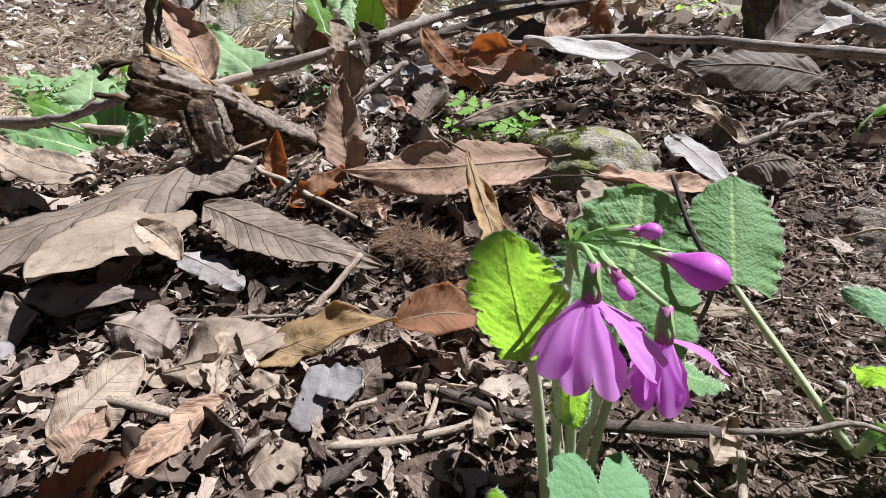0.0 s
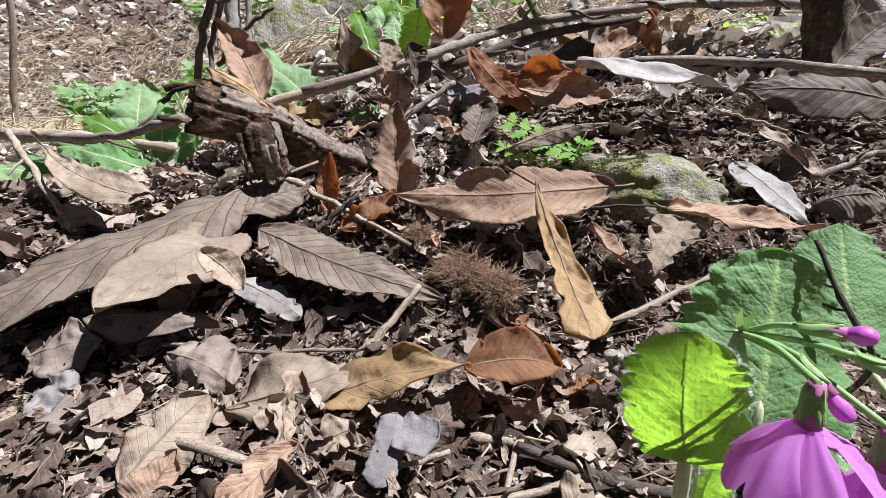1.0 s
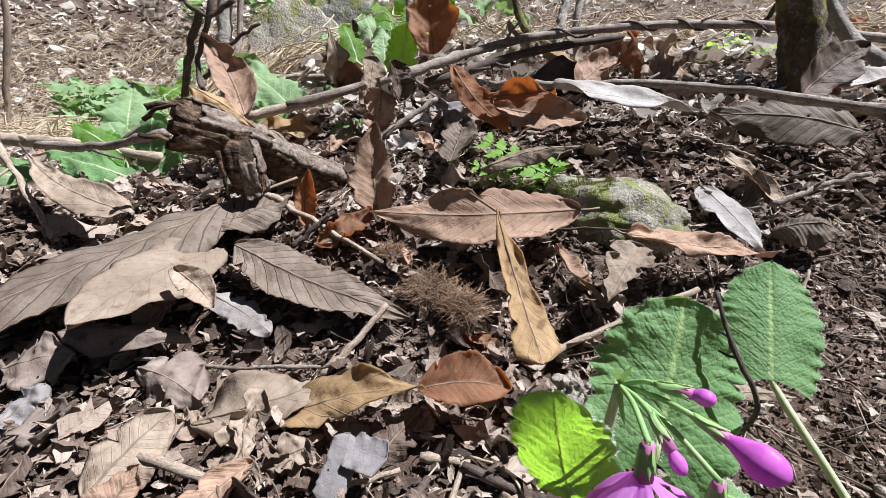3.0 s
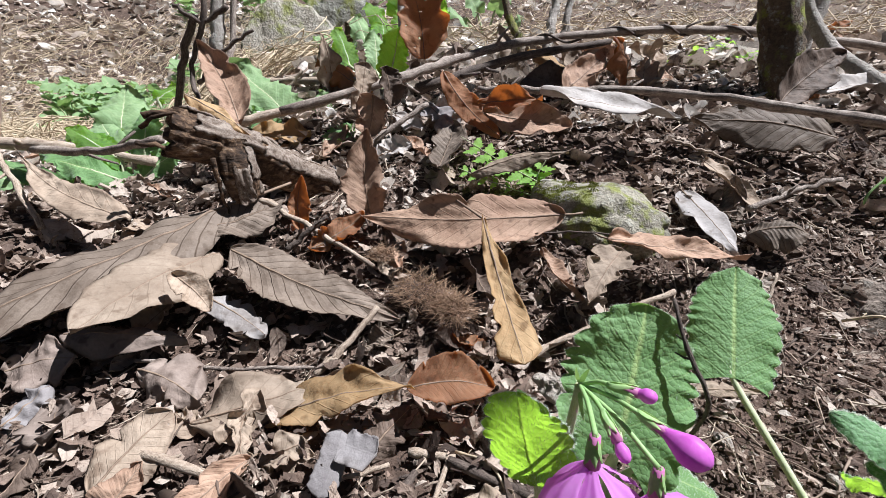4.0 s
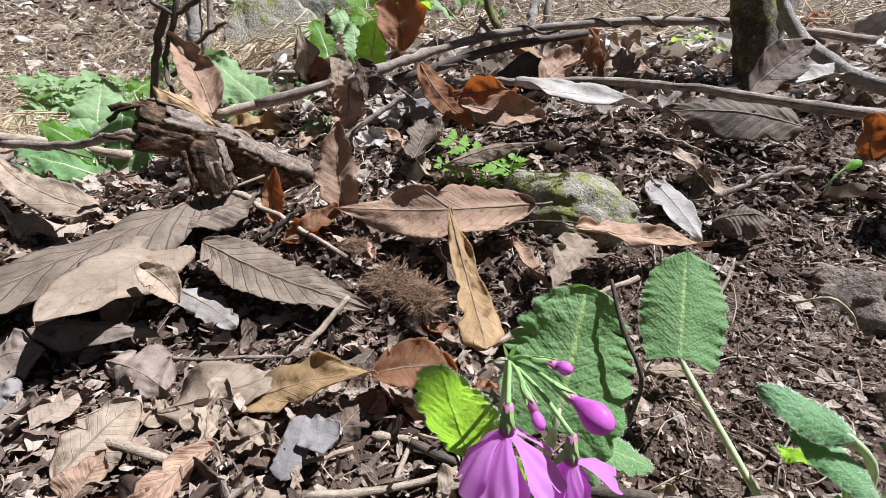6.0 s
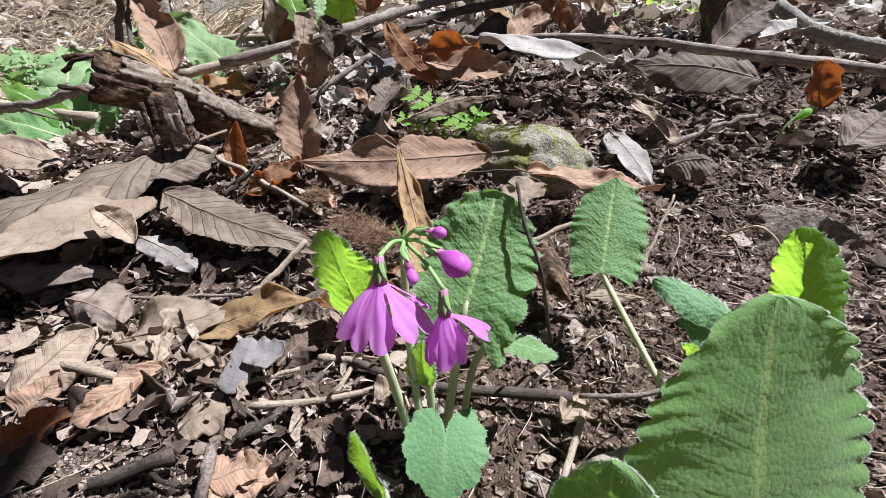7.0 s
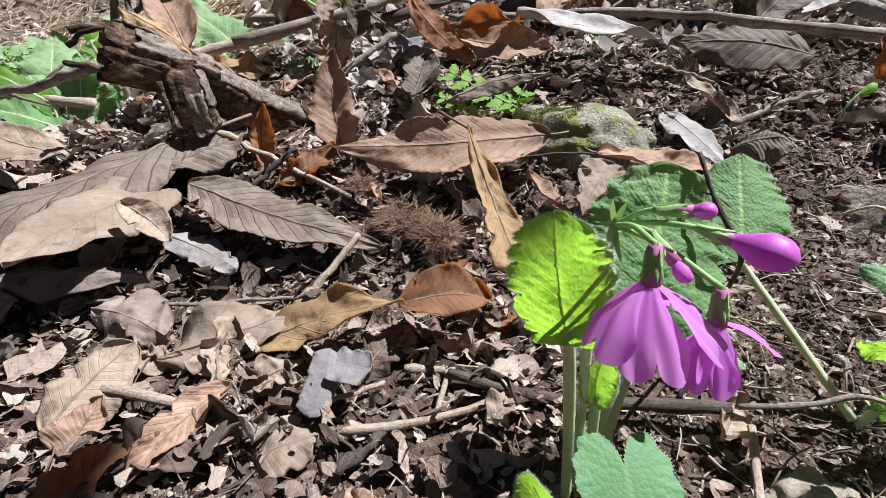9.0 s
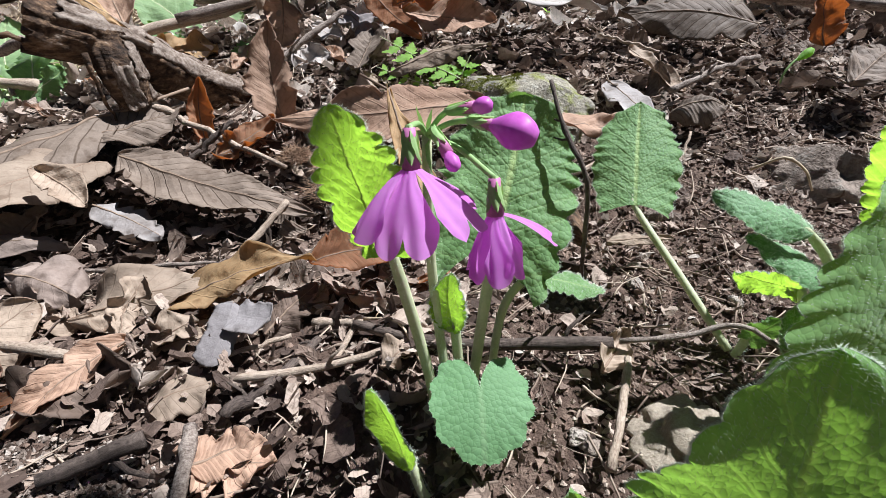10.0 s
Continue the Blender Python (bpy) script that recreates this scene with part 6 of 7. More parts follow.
clump((-0.435, 0.520, 0.060), "leafy clump of downy primrose leaves behind the rotten log", (
    ((-0.498, 0.620, 0.103), (-0.536, 0.700, 0.194), (0.25, -0.80, 0.55), 0.075, WEED),
    ((-0.486, 0.600, 0.105), (-0.557, 0.660, 0.148), (0.1, -0.70, 0.7), 0.042, WEED),
    ((-0.481, 0.580, 0.105), (-0.558, 0.600, 0.126), (0.1, -0.55, 0.8), 0.040, PRIM_LIT),
    ((-0.445, 0.530, 0.090), (-0.557, 0.550, 0.101), (0.1, -0.60, 0.8), 0.045, PRIM),
    ((-0.418, 0.500, 0.083), (-0.480, 0.480, 0.076), (0.2, -0.60, 0.8), 0.036, PRIM),
    ((-0.365, 0.460, 0.076), (-0.337, 0.500, 0.122), (-0.3, -0.75, 0.6), 0.044, PRIM),
    ((-0.420, 0.560, 0.100), (-0.450, 0.620, 0.160), (0.2, -0.80, 0.55), 0.045, PRIM),
    ((-0.421, 0.470, 0.068), (-0.445, 0.500, 0.096), (0.2, -0.85, 0.5), 0.032, PRIM)), 31)
clump((-0.490, 0.480, 0.062), "low primrose leaves beside a barkless branch", (
    ((-0.464, 0.470, 0.074), (-0.558, 0.500, 0.090), (0.1, -0.6, 0.8), 0.030, PRIM),
    ((-0.500, 0.470, 0.074), (-0.575, 0.462, 0.084), (0.1, -0.5, 0.85), 0.034, WEED)), 32)
clump((-0.346, 0.430, 0.075), "bright primrose leaves in front of a barkless branch", (
    ((-0.342, 0.425, 0.089), (-0.403, 0.415, 0.110), (0.25, -0.62, 0.74), 0.036, PRIM),
    ((-0.329, 0.425, 0.089), (-0.288, 0.440, 0.125), (0.20, -0.70, 0.66), 0.030, PRIM),
    ((-0.355, 0.440, 0.109), (-0.413, 0.450, 0.139), (0.30, -0.60, 0.74), 0.028, PRIM_LIT),
    ((-0.353, 0.415, 0.080), (-0.424, 0.400, 0.080), (0.20, -0.60, 0.76), 0.030, PRIM)), 45)
clump((-0.146, 0.465, 0.126), "small primrose leaf among fallen leaves and sticks", (
    ((-0.143, 0.468, 0.135), (-0.112, 0.475, 0.151), (0.35, -0.60, 0.72), 0.024, PRIM),), 46)
clump((-0.395, 0.590, 0.110), "small bright primrose leaf above the log end", (
    ((-0.417, 0.600, 0.175), (-0.400, 0.625, 0.194), (0.1, -0.7, 0.7), 0.028, PRIM_LIT),), 40)
clump((-0.200, 0.495, 0.118), "broad primrose leaves behind the crossed sticks", (
    ((-0.189, 0.505, 0.150), (-0.284, 0.550, 0.217), (0.35, -0.75, 0.55), 0.058, WEED),
    ((-0.205, 0.485, 0.136), (-0.237, 0.500, 0.167), (0.2, -0.8, 0.5), 0.034, PRIM),
    ((-0.165, 0.520, 0.150), (-0.178, 0.560, 0.190), (0.1, -0.8, 0.5), 0.040, WEED)), 33)
clump((-0.200, 0.600, 0.140), "pale primrose leaf beyond a straight stick", (
    ((-0.227, 0.600, 0.180), (-0.165, 0.620, 0.196), (0.0, -0.7, 0.7), 0.034, WEED),
    ((-0.240, 0.610, 0.175), (-0.300, 0.640, 0.200), (0.2, -0.7, 0.7), 0.040, WEED)), 38)
clump((-0.110, 0.485, 0.122), "primrose leaf lying low in the litter under a stick", (
    ((-0.112, 0.475, 0.136), (-0.158, 0.500, 0.144), (0.0, -0.62, 0.78), 0.034, PRIM),
    ((-0.156, 0.465, 0.128), (-0.182, 0.480, 0.138), (0.0, -0.7, 0.7), 0.024, WEED)), 39)
clump((-0.100, 0.600, 0.180), "bright yellow-green primrose leaves lit through by the sun", (
    ((-0.090, 0.580, 0.212), (-0.083, 0.605, 0.276), (0.45, -0.68, 0.55), 0.042, PRIM_LIT),
    ((-0.153, 0.620, 0.228), (-0.178, 0.642, 0.278), (0.40, -0.70, 0.58), 0.034, PRIM_LIT),
    ((-0.120, 0.640, 0.225), (-0.128, 0.665, 0.280), (0.45, -0.60, 0.65), 0.036, WEED)), 41)
clump((-0.175, 0.800, 0.225), "pale green primrose leaves up the bank", (
    ((-0.165, 0.800, 0.272), (-0.199, 0.850, 0.336), (0.1, -0.7, 0.6), 0.044, WEED),
    ((-0.136, 0.800, 0.272), (-0.152, 0.850, 0.341), (0.4, -0.55, 0.7), 0.044, PRIM_LIT),
    ((-0.239, 0.860, 0.280), (-0.292, 0.930, 0.317), (0.1, -0.6, 0.75), 0.044, WEED),
    ((-0.124, 0.870, 0.310), (-0.102, 0.930, 0.370), (0.4, -0.55, 0.7), 0.046, PRIM_LIT)), 42)
rosette((-0.20, 1.25, 0.33), ((-0.07, 0.02, 0.12, 0.07), (0.03, 0.0, 0.14, 0.08), (0.10, 0.02, 0.08, 0.08), (-0.12, -0.02, 0.06, 0.07), (0.16, 0.0, 0.10, 0.07), (0.06, -0.05, 0.05, 0.07)), "bright green primrose clump by the stones", 34, PRIM_LIT, 2.0)
rosette((-0.10, 1.10, 0.315), ((-0.06, 0.0, 0.13, 0.07), (0.05, -0.02, 0.11, 0.075), (0.01, -0.06, 0.04, 0.07), (-0.10, -0.04, 0.03, 0.06)), "bright green primrose clump in the sun", 35, PRIM_LIT, 2.0)
rosette((0.06, 1.35, 0.37), ((-0.06, 0.0, 0.13, 0.07), (0.05, -0.02, 0.14, 0.075), (0.10, -0.06, 0.06, 0.07), (-0.12, -0.04, 0.08, 0.06)), "bright green primrose clump further up the bank", 36, WEED, 2.0)


def weed(at, size, seed, label, mat=None, count=26):
    r = random.Random(seed)
    p = thing("weed", at, label, "plant", "small weeds")
    at = Vector(at)
    for k in range(5):
        top = at + Vector((r.uniform(-1, 1) * size * 0.7, r.uniform(-0.6, 0.6) * size, r.uniform(0.6, 1.1) * size))
        pts = curve_points([at, at.lerp(top, 0.5) + Vector((0, 0, size * 0.12)), top], 10)
        stem = part("stem", mesh_of("stem", *tube(pts, taper(10, 0.011 * size, 0.006 * size), 5)[:2], STEM), p)
        for q in range(count // 5):
            c = pts[r.randrange(3, 11)]
            d = Vector((r.uniform(-1, 1), r.uniform(-1, 1), r.uniform(-0.1, 0.6))).normalized()
            ln = size * r.uniform(0.22, 0.42)
            v, f, uv, *_ = blade(c, c + d * ln, (0.1, -0.35, 1), ln * 0.75, "oval", nu=8, nv=2, cup=0.1, wave=0.06, seed=seed + q)
            part("leaf", mesh_of("leaf", v, f, mat or WEED, uv), stem)
    return p


for i, (x, y, s) in enumerate(((-1.22, 1.45, 0.18), (-1.34, 1.5, 0.2), (-1.10, 1.4, 0.15), (-1.45, 1.6, 0.2), (-1.28, 1.7, 0.14), (-1.02, 1.5, 0.14), (-0.90, 1.3, 0.12), (-1.55, 1.75, 0.15), (-0.80, 1.2, 0.08), (-1.12, 1.75, 0.12), (-1.35, 2.9, 0.22), (-0.95, 3.0, 0.2), (-0.55, 2.6, 0.2), (-0.2, 2.3, 0.16), (-1.7, 2.8, 0.2), (-1.15, 2.7, 0.2), (-0.95, 1.6, 0.10), (-1.2, 1.25, 0.08))):
    weed((x, y, ground_z(x, y)), s, 50 + i, "pale green low weed with small rounded leaves")
for i, (x, y, s) in enumerate(((0.43, 0.80, 0.035), (0.395, 0.76, 0.03), (0.36, 0.72, 0.022), (0.30, 0.70, 0.018), (0.19, 0.53, 0.016), (0.45, 0.74, 0.03), (0.25, 0.61, 0.014), (0.42, 0.56, 0.014), (-0.12, 0.455, 0.016))):
    weed((x, y, ground_z(x, y)), s, 80 + i, "tiny bright green seedling", FERN, 10)

# ---- fern and sprouts ----
fern = thing("fern", (0.094, 0.392, 0.110), "small bright green fern frond above the mossy stone", "fern")


def frond(ctrl, leaflets, length, seed):
    pts = curve_points(ctrl, 22)
    st = part("rachis", mesh_of("rachis", *tube(pts, taper(22, 0.0007, 0.0003), 6)[:2], STEM), fern)
    for k in range(leaflets):
        u = 0.22 + 0.78 * k / leaflets
        i = min(int(u * 22), 21)
        c = pts[i]
        d = (pts[i + 1] - pts[i]).normalized()
        for side in (-1, 1):
            acr = d.cross(Vector((0, -0.6, 0.8))).normalized() * side
            ln = length * math.sin(math.pi * (0.18 + 0.80 * (1 - u) ** 0.8)) ** 0.8
            t = c + (acr * 0.85 + d * 0.5).normalized() * ln + Vector((0, 0, -0.1 * ln))
            v, f, uv, *_ = blade(c, t, (0, -0.6, 0.8), ln * 0.62, "drop", nu=24, nv=3, teeth=4, tooth=0.55, wave=0.06, seed=seed + k)
            part("leaflet", mesh_of("leaflet", v, f, FERN, uv), st)


frond([(0.096, 0.380, 0.100), (0.073, 0.380, 0.113), (0.043, 0.388, 0.127), (0.004, 0.405, 0.148)], 8, 0.0190, 1)
frond([(0.090, 0.386, 0.100), (0.074, 0.384, 0.114), (0.081, 0.388, 0.132)], 4, 0.014, 20)
frond([(0.078, 0.376, 0.098), (0.033, 0.372, 0.112), (0.002, 0.372, 0.123)], 6, 0.010, 40)

sprout = thing("seedling", (0.342, 0.358, 0.105), "green seedling with a curved stalk and a bright tip", "plant", "seedlings")
sp = curve_points([(0.342, 0.358, 0.100), (0.338, 0.357, 0.113), (0.345, 0.358, 0.124), (0.352, 0.359, 0.129)], 12)
part("stem", mesh_of("stem", *tube(sp, taper(12, 0.0011, 0.0009), 7)[:2], CALYX), sprout)
v, f = ellipsoid((0.348, 0.358, 0.126), (0.362, 0.361, 0.134), 0.0036)
part("tip", mesh_of("tip", v, f, FERN), sprout)

# ---- bristly burr remains on the litter ----
burr = thing("chestnut_burr", (-0.022, 0.276, 0.045), "decayed chestnut burr with brown bristles", "burr")
for k, (c, rad, cnt) in enumerate((((-0.020, 0.274, 0.042), 0.024, 750), ((-0.052, 0.300, 0.062), 0.013, 420), ((0.002, 0.256, 0.040), 0.019, 800))):
    r = random.Random(k + 70)
    vs, fs = [], []
    for _ in range(cnt):
        d = Vector((r.gauss(0, 1), r.gauss(0, 1), abs(r.gauss(0, 0.8)) - 0.15)).normalized()
        p = Vector(c) + d * rad * r.uniform(0.25, 0.75)
        q = p + (d * 0.4 + Vector((r.uniform(-1, 1), r.uniform(-1, 1), r.uniform(-0.6, 0.6)))) * rad * 0.42
        i = len(vs)
        tv, tf, _ = tube([p, q], [0.00024, 0.0001], 3)
        vs += tv
        fs += [tuple(a + i for a in t) for t in tf]
    part("bristles", mesh_of("bristles", vs, fs, ROOTS), burr)
boulder("husk", (-0.022, 0.276, 0.040), (0.020, 0.016, 0.012), (0, 0, 10), SOIL, "", 2.2, 0.3, 3).parent = burr
burr.children[-1].matrix_parent_inverse = Matrix.Translation(-Vector(burr.location))
for key in ("label", "category"):
    if key in burr.children[-1]:
        del burr.children[-1][key]


# ---- unseen leafy branch added to shade the nearest ground, open above the flowers ----
shade_bough = thing("shrub", (0.95, -0.55, 0.0), "unseen leafy branch added to shade the near litter", "shrub")
bpts = curve_points([(0.95, -0.55, -0.05), (0.92, -0.42, 0.55), (0.72, -0.16, 1.02), (0.48, -0.02, 1.12), (0.26, 0.00, 1.10)], 36)
limb = part("branch", mesh_of("branch", *tube(bpts, taper(36, 0.006, 0.0015), 8)[:2], BRANCH), shade_bough)
rb = random.Random(12)
made = 0
while made < 100:
    gx0, gy0, h = rb.uniform(-0.27, -0.02), rb.uniform(-0.11, 0.126), rb.uniform(1.06, 1.15)
    if gy0 > 0.088 and gx0 > -0.10:
        continue
    if math.hypot(gx0 + 0.008, (gy0 - 0.058) * 0.9) < 0.040:
        continue
    c = Vector((gx0 + SUN_TO.x / SUN_TO.z * h, gy0 + SUN_TO.y / SUN_TO.z * h, h))
    d = Vector((rb.uniform(-1, 1), rb.uniform(-1, 1), rb.uniform(-0.5, 0.2))).normalized()
    ln = rb.uniform(0.030, 0.046)
    v, f, uv, *_ = blade(c - d * ln * 0.5, c + d * ln * 0.5, (rb.uniform(-0.4, 0.4), rb.uniform(-0.4, 0.4), 1), ln * 0.62, "oval", nu=10, nv=3, cup=0.1, wave=0.05, seed=made)
    part("leaf", mesh_of("leaf", v, f, PRIM, uv), limb)
    foot = min(bpts, key=lambda p: (p - c).length)
    part("twig", mesh_of("twig", *tube([foot, foot.lerp(c, 0.5) + Vector((0, 0, 0.004)), c - d * ln * 0.5], [0.0008, 0.0006, 0.0004], 5)[:2], BRANCH), limb)
    made += 1


# ---- scattered litter ----
def soil_zone(x, y):
    """1 on the bare crumbly soil beside the plants, 0 on the leaf litter."""
    a = smooth(0.0, 0.08, x - 0.02 - 0.3 * max(0.0, y - 0.12)) * (1 - smooth(0.30, 0.40, y + 0.10 * (x - 0.2)))
    b = 1 - smooth(0.035, 0.075, math.hypot((x + 0.100) * 0.8, (y - 0.062) * 1.3))
    c = 1 - smooth(0.03, 0.05, math.hypot(x - 0.105, y - 0.092))
    return max(a, b * 0.9, c)


# middle-sized fallen leaves, one thing each, out of a few shapes
protos = []
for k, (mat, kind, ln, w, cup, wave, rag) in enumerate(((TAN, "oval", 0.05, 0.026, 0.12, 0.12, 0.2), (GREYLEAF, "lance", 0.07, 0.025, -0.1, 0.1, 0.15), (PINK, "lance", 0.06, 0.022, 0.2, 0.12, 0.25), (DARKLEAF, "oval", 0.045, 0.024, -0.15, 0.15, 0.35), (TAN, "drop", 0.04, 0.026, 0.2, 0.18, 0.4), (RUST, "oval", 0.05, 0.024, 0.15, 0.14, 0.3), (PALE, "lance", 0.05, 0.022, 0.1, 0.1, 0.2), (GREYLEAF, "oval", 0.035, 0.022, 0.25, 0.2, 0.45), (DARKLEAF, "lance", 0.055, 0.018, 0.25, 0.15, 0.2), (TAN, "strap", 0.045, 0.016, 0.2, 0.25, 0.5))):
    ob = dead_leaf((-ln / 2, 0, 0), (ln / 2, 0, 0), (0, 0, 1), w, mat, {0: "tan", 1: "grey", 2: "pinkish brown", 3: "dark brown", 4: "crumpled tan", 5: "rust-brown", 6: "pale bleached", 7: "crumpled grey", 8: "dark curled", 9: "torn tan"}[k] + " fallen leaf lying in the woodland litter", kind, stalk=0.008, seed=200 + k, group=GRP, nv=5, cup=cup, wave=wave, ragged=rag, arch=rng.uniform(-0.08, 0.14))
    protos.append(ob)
places = []
while len(places) < 250:
    y = 0.06 + 1.9 * rng.random() ** 1.7
    x = rng.uniform(-0.34 - 0.95 * y, 0.12 + 0.95 * y)
    if rng.random() < soil_zone(x, y) * 0.9:
        continue
    if y < 0.16 and x > -0.03:
        continue
    if y < 0.13 and abs(x) < 0.03:
        continue
    if y < 0.17 and rng.random() < 0.6:
        continue
    places.append((x, y))
for i, (x, y) in enumerate(places):
    k = rng.randrange(len(protos)) if i >= len(protos) else i
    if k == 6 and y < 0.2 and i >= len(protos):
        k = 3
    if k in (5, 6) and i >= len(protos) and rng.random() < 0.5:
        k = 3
    tilt = 18 if y < 0.5 else 26
    s = rng.uniform(0.45, 0.8) if y < 0.3 else (rng.uniform(0.6, 1.0) if y < 0.6 else rng.uniform(0.8, 1.7))
    z = ground_z(x, y) + 0.003 + 0.004 * s
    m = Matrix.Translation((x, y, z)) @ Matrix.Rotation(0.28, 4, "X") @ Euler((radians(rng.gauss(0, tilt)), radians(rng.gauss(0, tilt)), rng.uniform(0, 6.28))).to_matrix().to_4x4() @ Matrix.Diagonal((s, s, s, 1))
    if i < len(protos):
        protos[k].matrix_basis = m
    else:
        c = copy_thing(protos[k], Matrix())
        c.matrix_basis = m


# larger leaves standing and lying in the litter further up
tones = ((RUST, "rust-brown leaf standing in the litter further up", "oval"), (TAN, "tan leaf curled up on the bank", "lance"), (PINK, "pinkish brown leaf tilted up on the bank", "oval"), (PALE, "bleached leaf lying on the bank", "lance"), (OCHRE, "orange-tan leaf caught between sticks", "oval"), (DARKLEAF, "dark brown leaf lying on the bank", "oval"), (GREYLEAF, "grey ribbed leaf on the bank", "lance"))
rl = random.Random(77)
for k in range(46):
    y = rl.uniform(0.58, 1.25)
    x = rl.uniform(-0.25, 0.95) * (0.35 + 0.75 * y)
    if abs(x - 0.39) < 0.07 and y < 0.66:
        continue
    mat, label, kind = tones[(k * 3) % 7]
    ln = rl.uniform(0.04, 0.085)
    b = Vector((x, y, ground_z(x, y) + 0.004))
    d = Vector((rl.uniform(-1, 1), rl.uniform(-0.6, 0.6), rl.uniform(0.0, 1.0))).normalized()
    dead_leaf(b, b + d * ln, (rl.uniform(-0.2, 0.7), -0.7, 0.6), ln * rl.uniform(0.45, 0.65), mat, label, kind, seed=400 + k, cup=rl.uniform(-0.25, 0.3), wave=rl.uniform(0.06, 0.18), arch=rl.uniform(-0.05, 0.15), ragged=rl.uniform(0.1, 0.35), group=GRP, nu=24, nv=5)


def scatter_leaves(name, label, spots, mat, category, nu, nv, tilt=0.36):
    """Crumpled and torn leaves and scraps of leaf, joined into one mesh."""
    V, F, UV = [], [], []
    m = 2 * nv + 1
    for k, (x, y, ln, lift) in enumerate(spots):
        c = Vector((x, y, ground_z(x, y) + lift))
        rot = Euler((rng.gauss(0.28, tilt), rng.gauss(0, tilt), rng.uniform(0, 6.28))).to_matrix()
        w = ln * rng.uniform(0.35, 0.85)
        bend, cup, tw, rag = rng.uniform(-0.5, 0.7), rng.uniform(-0.5, 0.5), rng.uniform(-1.2, 1.2), rng.uniform(0.1, 0.7)
        cr, s = rng.uniform(0.05, 0.22) * w, rng.uniform(0, 90)
        cut0, cut1 = rng.choice((0.0, 0.0, 0.25)), rng.choice((1.0, 1.0, 0.75))
        i0 = len(V)
        for i in range(nu + 1):
            u = cut0 + (cut1 - cut0) * i / nu
            hw = 0.5 * w * max(0.03, math.sin(math.pi * min(u ** 0.8, 1)) ** 0.6)
            for j in range(-nv, nv + 1):
                v = j / nv
                tear = 1 - rag * max(0.0, noise.noise((u * 5 + s, v * 1.2, 3.3)) + 0.15) * abs(v) * 1.4
                q = hw * v * tear
                z = bend * ln * (u - 0.5) ** 2 + cup * w * v * v + tw * q * (u - 0.5) + cr * noise.noise((u * 4 + s, v * 2.2 + s, 0.7)) + 0.5 * cr * noise.noise((u * 10 + s, v * 5, 7.7))
                px = (u - 0.5) * ln + (0.16 * ln * noise.noise((v * 2.5 + s, 1.1, 0.2)) * rag if i in (0, nu) else 0.0)
                V.append(c + rot @ Vector((px, q, z)))
                UV.append((u, v * 0.5 + 0.5))
        for i in range(nu):
            for j in range(2 * nv):
                if rag > 0.45 and rng.random() < 0.04:
                    continue
                a = i0 + i * m + j
                F.append((a, a + m, a + m + 1, a + 1))
    ob = new(name, mesh_of(name, V, F, mat, UV, True))
    return tagged(ob, label, category, kind="stuff")


def scatter_scraps(name, label, spots, mat, category, tilt=0.45):
    """Torn, creased scraps of dry leaf with angular rims, joined into one mesh."""
    V, F, UV, soft = [], [], [], []
    for x, y, ln, lift in spots:
        c = Vector((x, y, ground_z(x, y) + lift))
        rot = Euler((rng.gauss(0.28, tilt), rng.gauss(0, tilt), rng.uniform(0, 6.28))).to_matrix()
        ln = min(ln, 0.023)
        n = rng.randrange(8, 13) if ln < 0.012 else rng.randrange(11, 17)
        rings = 2 if ln < 0.012 else 3
        asp = rng.uniform(0.32, 0.85)
        folds = []
        for _ in range(2):
            an = rng.uniform(0, 3.14)
            folds.append((math.cos(an), math.sin(an), rng.uniform(-0.25, 0.25), rng.uniform(-0.75, 0.75)))
        curl = rng.uniform(-0.6, 0.6)
        rim = []
        for j in range(n):
            an = 2 * math.pi * (j + rng.uniform(-0.32, 0.32)) / n
            rr = rng.uniform(0.72, 1.05) * (0.5 if rng.random() < 0.15 else 1.0)
            rim.append((math.cos(an) * rr * 0.5, math.sin(an) * rr * 0.5 * asp))
        i0 = len(V)
        pts = [(0.0, 0.0)] + [(px * q / rings, py * q / rings) for q in range(1, rings + 1) for px, py in rim]
        for px, py in pts:
            z = sum(abs(px * a + py * b - o) * k for a, b, o, k in folds) + curl * px * px + 0.03 * rng.uniform(-1, 1)
            V.append(c + rot @ Vector((px * ln, py * ln, z * ln)))
            UV.append((px + 0.5, py + 0.5))
        for j in range(n):
            k = (j + 1) % n
            F.append((i0, i0 + 1 + j, i0 + 1 + k))
            for q in range(rings - 1):
                a = i0 + 1 + q * n
                F.append((a + j, a + n + j, a + n + k, a + k))
        soft += [ln >= 0.02] * (n * rings)
    me = mesh_of(name, V, F, mat, UV, True)
    me.polygons.foreach_set("use_smooth", soft)
    return tagged(new(name, me), label, category, kind="stuff")


spots = []
while len(spots) < 2000:
    y = 0.0 + 0.75 * rng.random() ** 1.15
    x = rng.uniform(-0.22 - 0.8 * y, 0.2 + 0.8 * y)
    if rng.random() < soil_zone(x, y) * 0.96:
        continue
    if math.hypot(x + 0.134, y - 0.140) < 0.030 or math.hypot(x + 0.041, y - 0.136) < 0.024 or math.hypot((x + 0.072) * 0.5, y - 0.176) < 0.022:
        continue
    if y < 0.2 and rng.random() < 0.3:
        continue
    spots.append((x, y, rng.choice((0.009, 0.012, 0.016, 0.021, 0.028, 0.038)) * (0.8 + 0.8 * y if y > 0.2 else 1.2), rng.uniform(0.001, 0.010 if x < 0 else 0.006)))
near, back = [(x, y, ln * (0.5 if y < 0.15 else 1.0), h) for x, y, ln, h in spots if y < 0.36], [q for q in spots if q[1] >= 0.36]
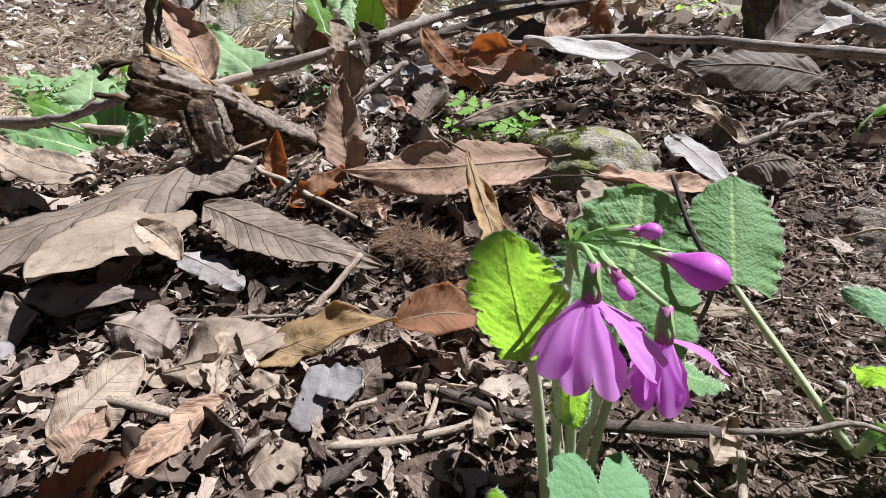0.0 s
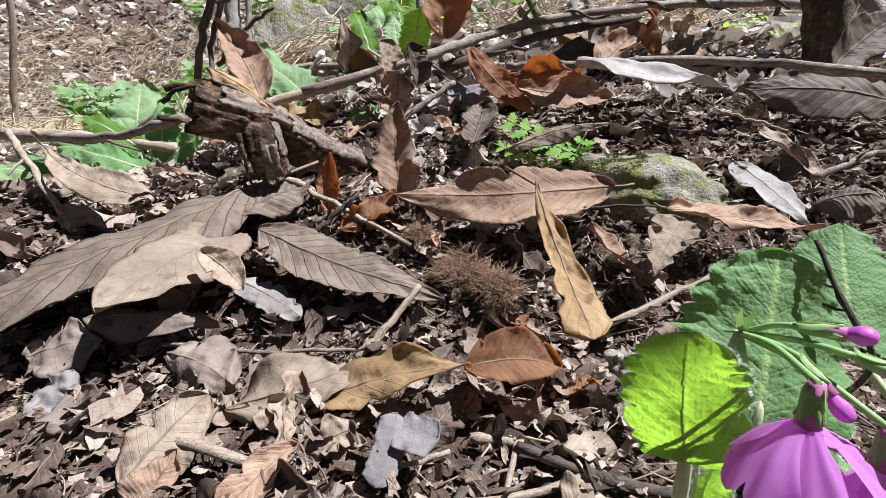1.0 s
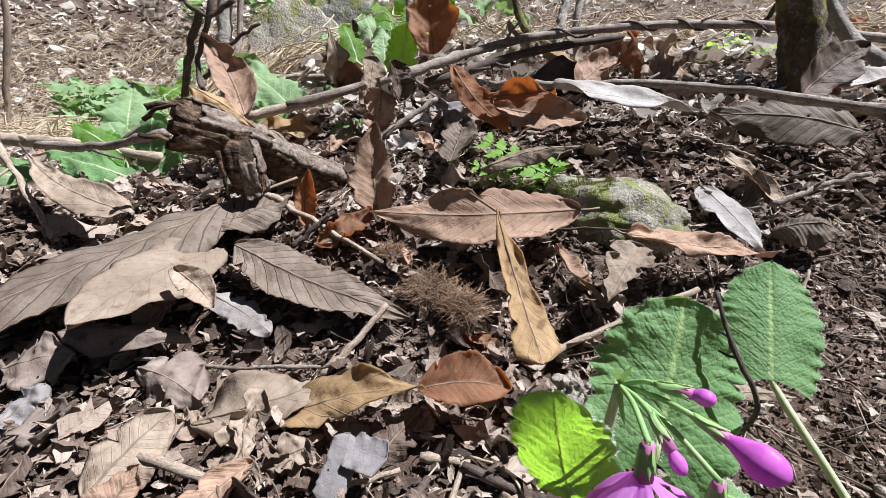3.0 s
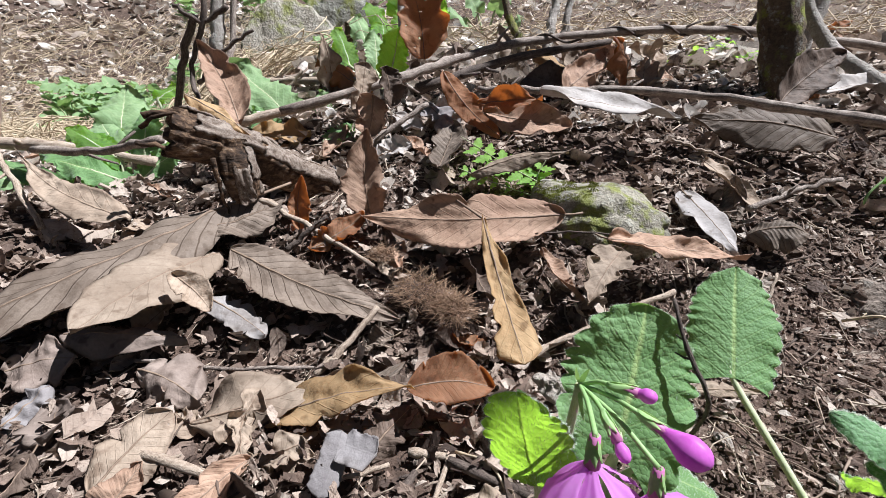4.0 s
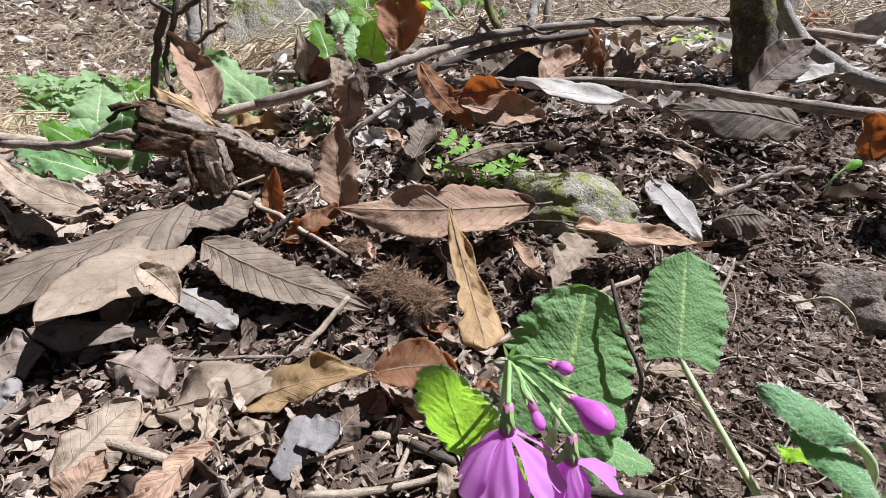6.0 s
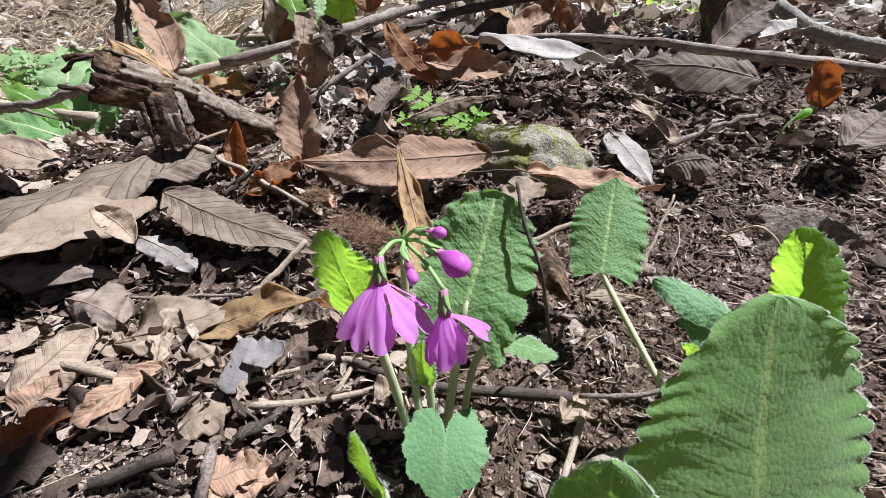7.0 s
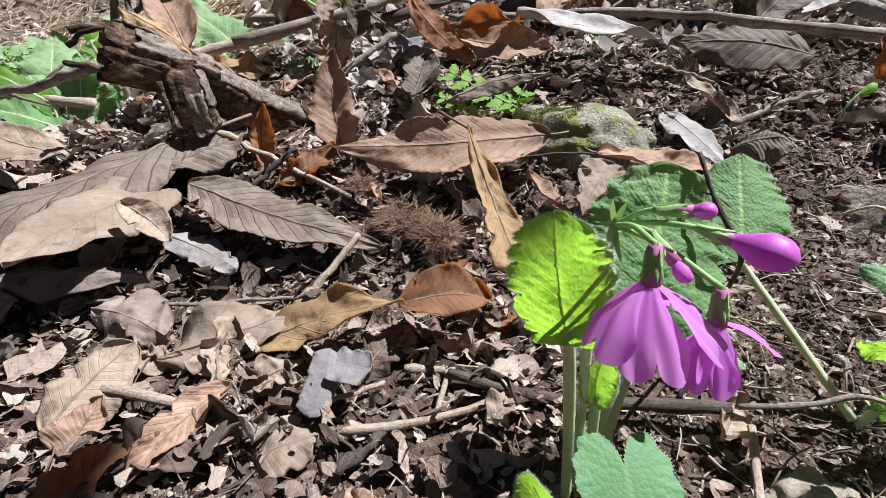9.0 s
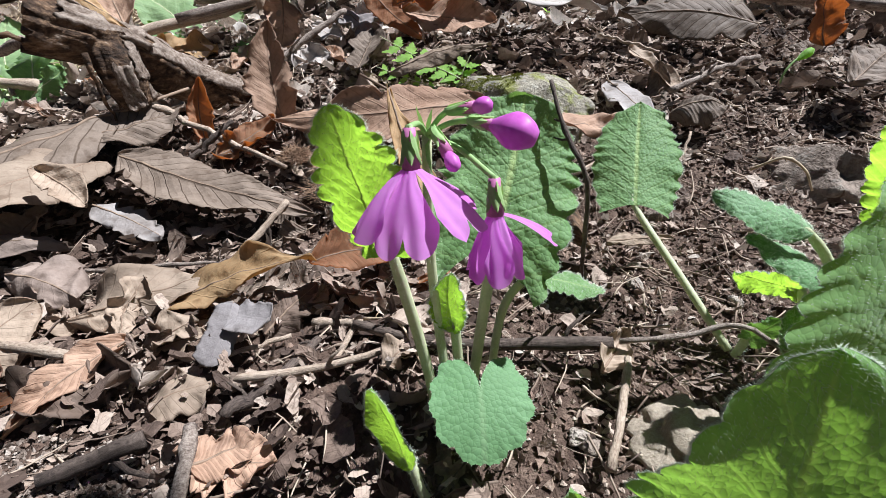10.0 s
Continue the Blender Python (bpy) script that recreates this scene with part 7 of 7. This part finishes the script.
# right of the middle, the bank takes the darker near tones
right_back = [q for q in back if q[0] > 0.02 and q[1] < 0.62]
back = [q for q in back if q not in right_back]
near += right_back
scatter_leaves("crumpled_leaves", "layer of crumpled and broken brown leaves", near[::3], FRAG, "leaf litter", 9, 3, 0.4)
scatter_leaves("dry_leaves", "layer of dry pale-brown leaves on the bank", back[::2], FRAG_MID, "leaf litter", 9, 3, 0.4)
scatter_scraps("broken_leaves", "layer of torn and creased brown leaf pieces", near[1::3] + near[2::3], FRAG, "leaf litter", 0.40)
scatter_scraps("dry_broken_leaves", "layer of torn pale-brown leaf pieces on the bank", back[1::2], FRAG_MID, "leaf litter", 0.40)
spots = []
while len(spots) < 12500:
    y = -0.02 + 0.66 * rng.random() ** 1.25
    x = rng.uniform(-0.20 - 0.75 * max(y, 0), 0.20 + 0.75 * max(y, 0))
    sz = soil_zone(x, y)
    if y < 0.2 and sz < 0.5 and rng.random() < 0.15:
        continue
    if rng.random() < sz * (0.45 if y < 0.17 else 0.2):
        continue
    size = rng.choice((0.003, 0.004, 0.005, 0.0065, 0.008, 0.010, 0.014)) * (0.55 if sz > 0.5 else 1.05) * (0.8 + 0.9 * max(y, 0))
    spots.append((x, y, size, rng.uniform(0.0005, 0.003 if sz > 0.5 else 0.011)))
scatter_scraps("leaf_scraps", "layer of small torn brown leaf scraps on the soil", [q for q in spots if q[1] < 0.34 or (q[0] > 0.02 and q[1] < 0.6)], FRAG, "leaf litter", 0.5)
scatter_scraps("dry_leaf_scraps", "layer of small dry leaf scraps on the bank", [q for q in spots if q[1] >= 0.34 and not (q[0] > 0.02 and q[1] < 0.6)], FRAG_MID, "leaf litter", 0.5)
spots = []
while len(spots) < 12000:
    y = 0.50 + 4.7 * rng.random() ** 1.9
    x = rng.uniform(-1.2 * y - 0.1, 1.1 * y + 0.1) if rng.random() < 0.7 else rng.uniform(-1.2 * y, -0.4 * y)
    spots.append((x, y, rng.choice((0.012, 0.017, 0.024, 0.034, 0.05)) * (0.7 + 0.5 * y if y > 0.7 else 0.7), rng.uniform(0.001, 0.022 if y > 0.7 else 0.009)))
scatter_leaves("far_leaf_litter", "layer of dead leaves up the bank with sunlight in their pale tone", spots, FRAG_SUN, "leaf litter", 4, 2, 0.36)


def scatter_crumbs(name, label, spots, mat, category):
    V, F = [], []
    tri = ((0, 2, 4), (2, 1, 4), (1, 3, 4), (3, 0, 4), (2, 0, 5), (1, 2, 5), (3, 1, 5), (0, 3, 5))
    for x, y, s in spots:
        c = Vector((x, y, ground_z(x, y) + s * 0.35))
        i = len(V)
        for d in ((1, 0, 0), (-1, 0, 0), (0, 1, 0), (0, -1, 0), (0, 0, 1), (0, 0, -1)):
            q = Vector(d) * s * rng.uniform(0.5, 1.25) + Vector((rng.uniform(-1, 1), rng.uniform(-1, 1), rng.uniform(-1, 1))) * s * 0.35
            V.append(c + q)
        F += [tuple(a + i for a in t) for t in tri]
    ob = new(name, mesh_of(name, V, F, mat, None, False))
    return tagged(ob, label, category, kind="stuff")


spots = []
while len(spots) < 1500:
    x, y = rng.uniform(0.06, 0.44), rng.uniform(0.10, 0.40)
    if rng.random() < 0.55 - 1.6 * (x - 0.12):
        continue
    spots.append((x, y, rng.choice((0.005, 0.007, 0.009, 0.012, 0.016)) * (0.5 + 1.6 * y), rng.uniform(0.001, 0.004)))
scatter_scraps("bark_flakes", "flat pale-brown flakes of bark and leaf on bare soil", spots, FRAG_MID, "bark flakes", 0.30)
spots = []
while len(spots) < 36000:
    y = -0.02 + 0.55 * rng.random() ** 1.2
    x = rng.uniform(-0.18 - 0.7 * max(y, 0), 0.22 + 0.75 * max(y, 0))
    if rng.random() > 0.28 + 0.72 * soil_zone(x, y):
        continue
    spots.append((x, y, rng.choice((0.0004, 0.0005, 0.0007, 0.0009, 0.0011, 0.0014, 0.0021)) * (0.8 + 1.1 * max(y, 0))))
scatter_crumbs("soil_crumbs", "loose dark crumbs of woodland soil", spots, CRUMB, "soil")
spots = []
while len(spots) < 7000:
    x, y = rng.gauss(-0.098, 0.030), rng.gauss(0.076, 0.020)
    if y > 0.11:
        continue
    spots.append((x, y, rng.choice((0.0004, 0.0006, 0.0008, 0.0011))))
scatter_crumbs("sandy_grit", "pale sandy grit on bare soil", spots, GRIT, "soil")


def scatter_twigs(name, label, spots, mat, category):
    V, F = [], []
    for x, y, ln, rad, lift in spots:
        an = rng.uniform(0, 6.28)
        d = Vector((math.cos(an), math.sin(an), 0))
        p0 = Vector((x, y, 0)) - d * ln / 2
        p1 = Vector((x, y, 0)) + Vector((-d.y, d.x, 0)) * ln * rng.uniform(-0.15, 0.15)
        p2 = Vector((x, y, 0)) + d * ln / 2
        for p in (p0, p1, p2):
            p.z = ground_z(p.x, p.y) + lift * rng.uniform(0.3, 1.5)
        tv, tf, _ = tube(curve_points([p0, p1, p2], 4), taper(4, rad, rad * 0.6), 4)
        i = len(V)
        V += tv
        F += [tuple(a + i for a in t) for t in tf]
    ob = new(name, mesh_of(name, V, F, mat))
    return tagged(ob, label, category, kind="stuff")


spots = []
for _ in range(2600):
    y = -0.02 + 0.75 * rng.random() ** 1.2
    x = rng.uniform(-0.2 - 0.75 * max(y, 0), 0.2 + 0.75 * max(y, 0))
    spots.append((x, y, rng.uniform(0.008, 0.04) * (0.6 + 1.3 * max(y, 0)), rng.uniform(0.0002, 0.0007) * (0.7 + 1.6 * max(y, 0)), rng.uniform(0.001, 0.007)))
scatter_twigs("fine_twigs", "fine broken twigs and straws in the litter", spots, TWIGLETS, "twigs")
spots = []
for _ in range(6500):
    y = 0.8 + 2.4 * rng.random() ** 1.3
    x = rng.uniform(-1.2 * y, 0.9 * y) if rng.random() < 0.35 else rng.uniform(-1.15 * y, -0.3 * y)
    spots.append((x, y, rng.uniform(0.03, 0.18), rng.uniform(0.0006, 0.0018), rng.uniform(0.005, 0.06)))
scatter_twigs("dry_grass", "pale dry grass and roots further up the bank", spots, STRAW, "dry grass")
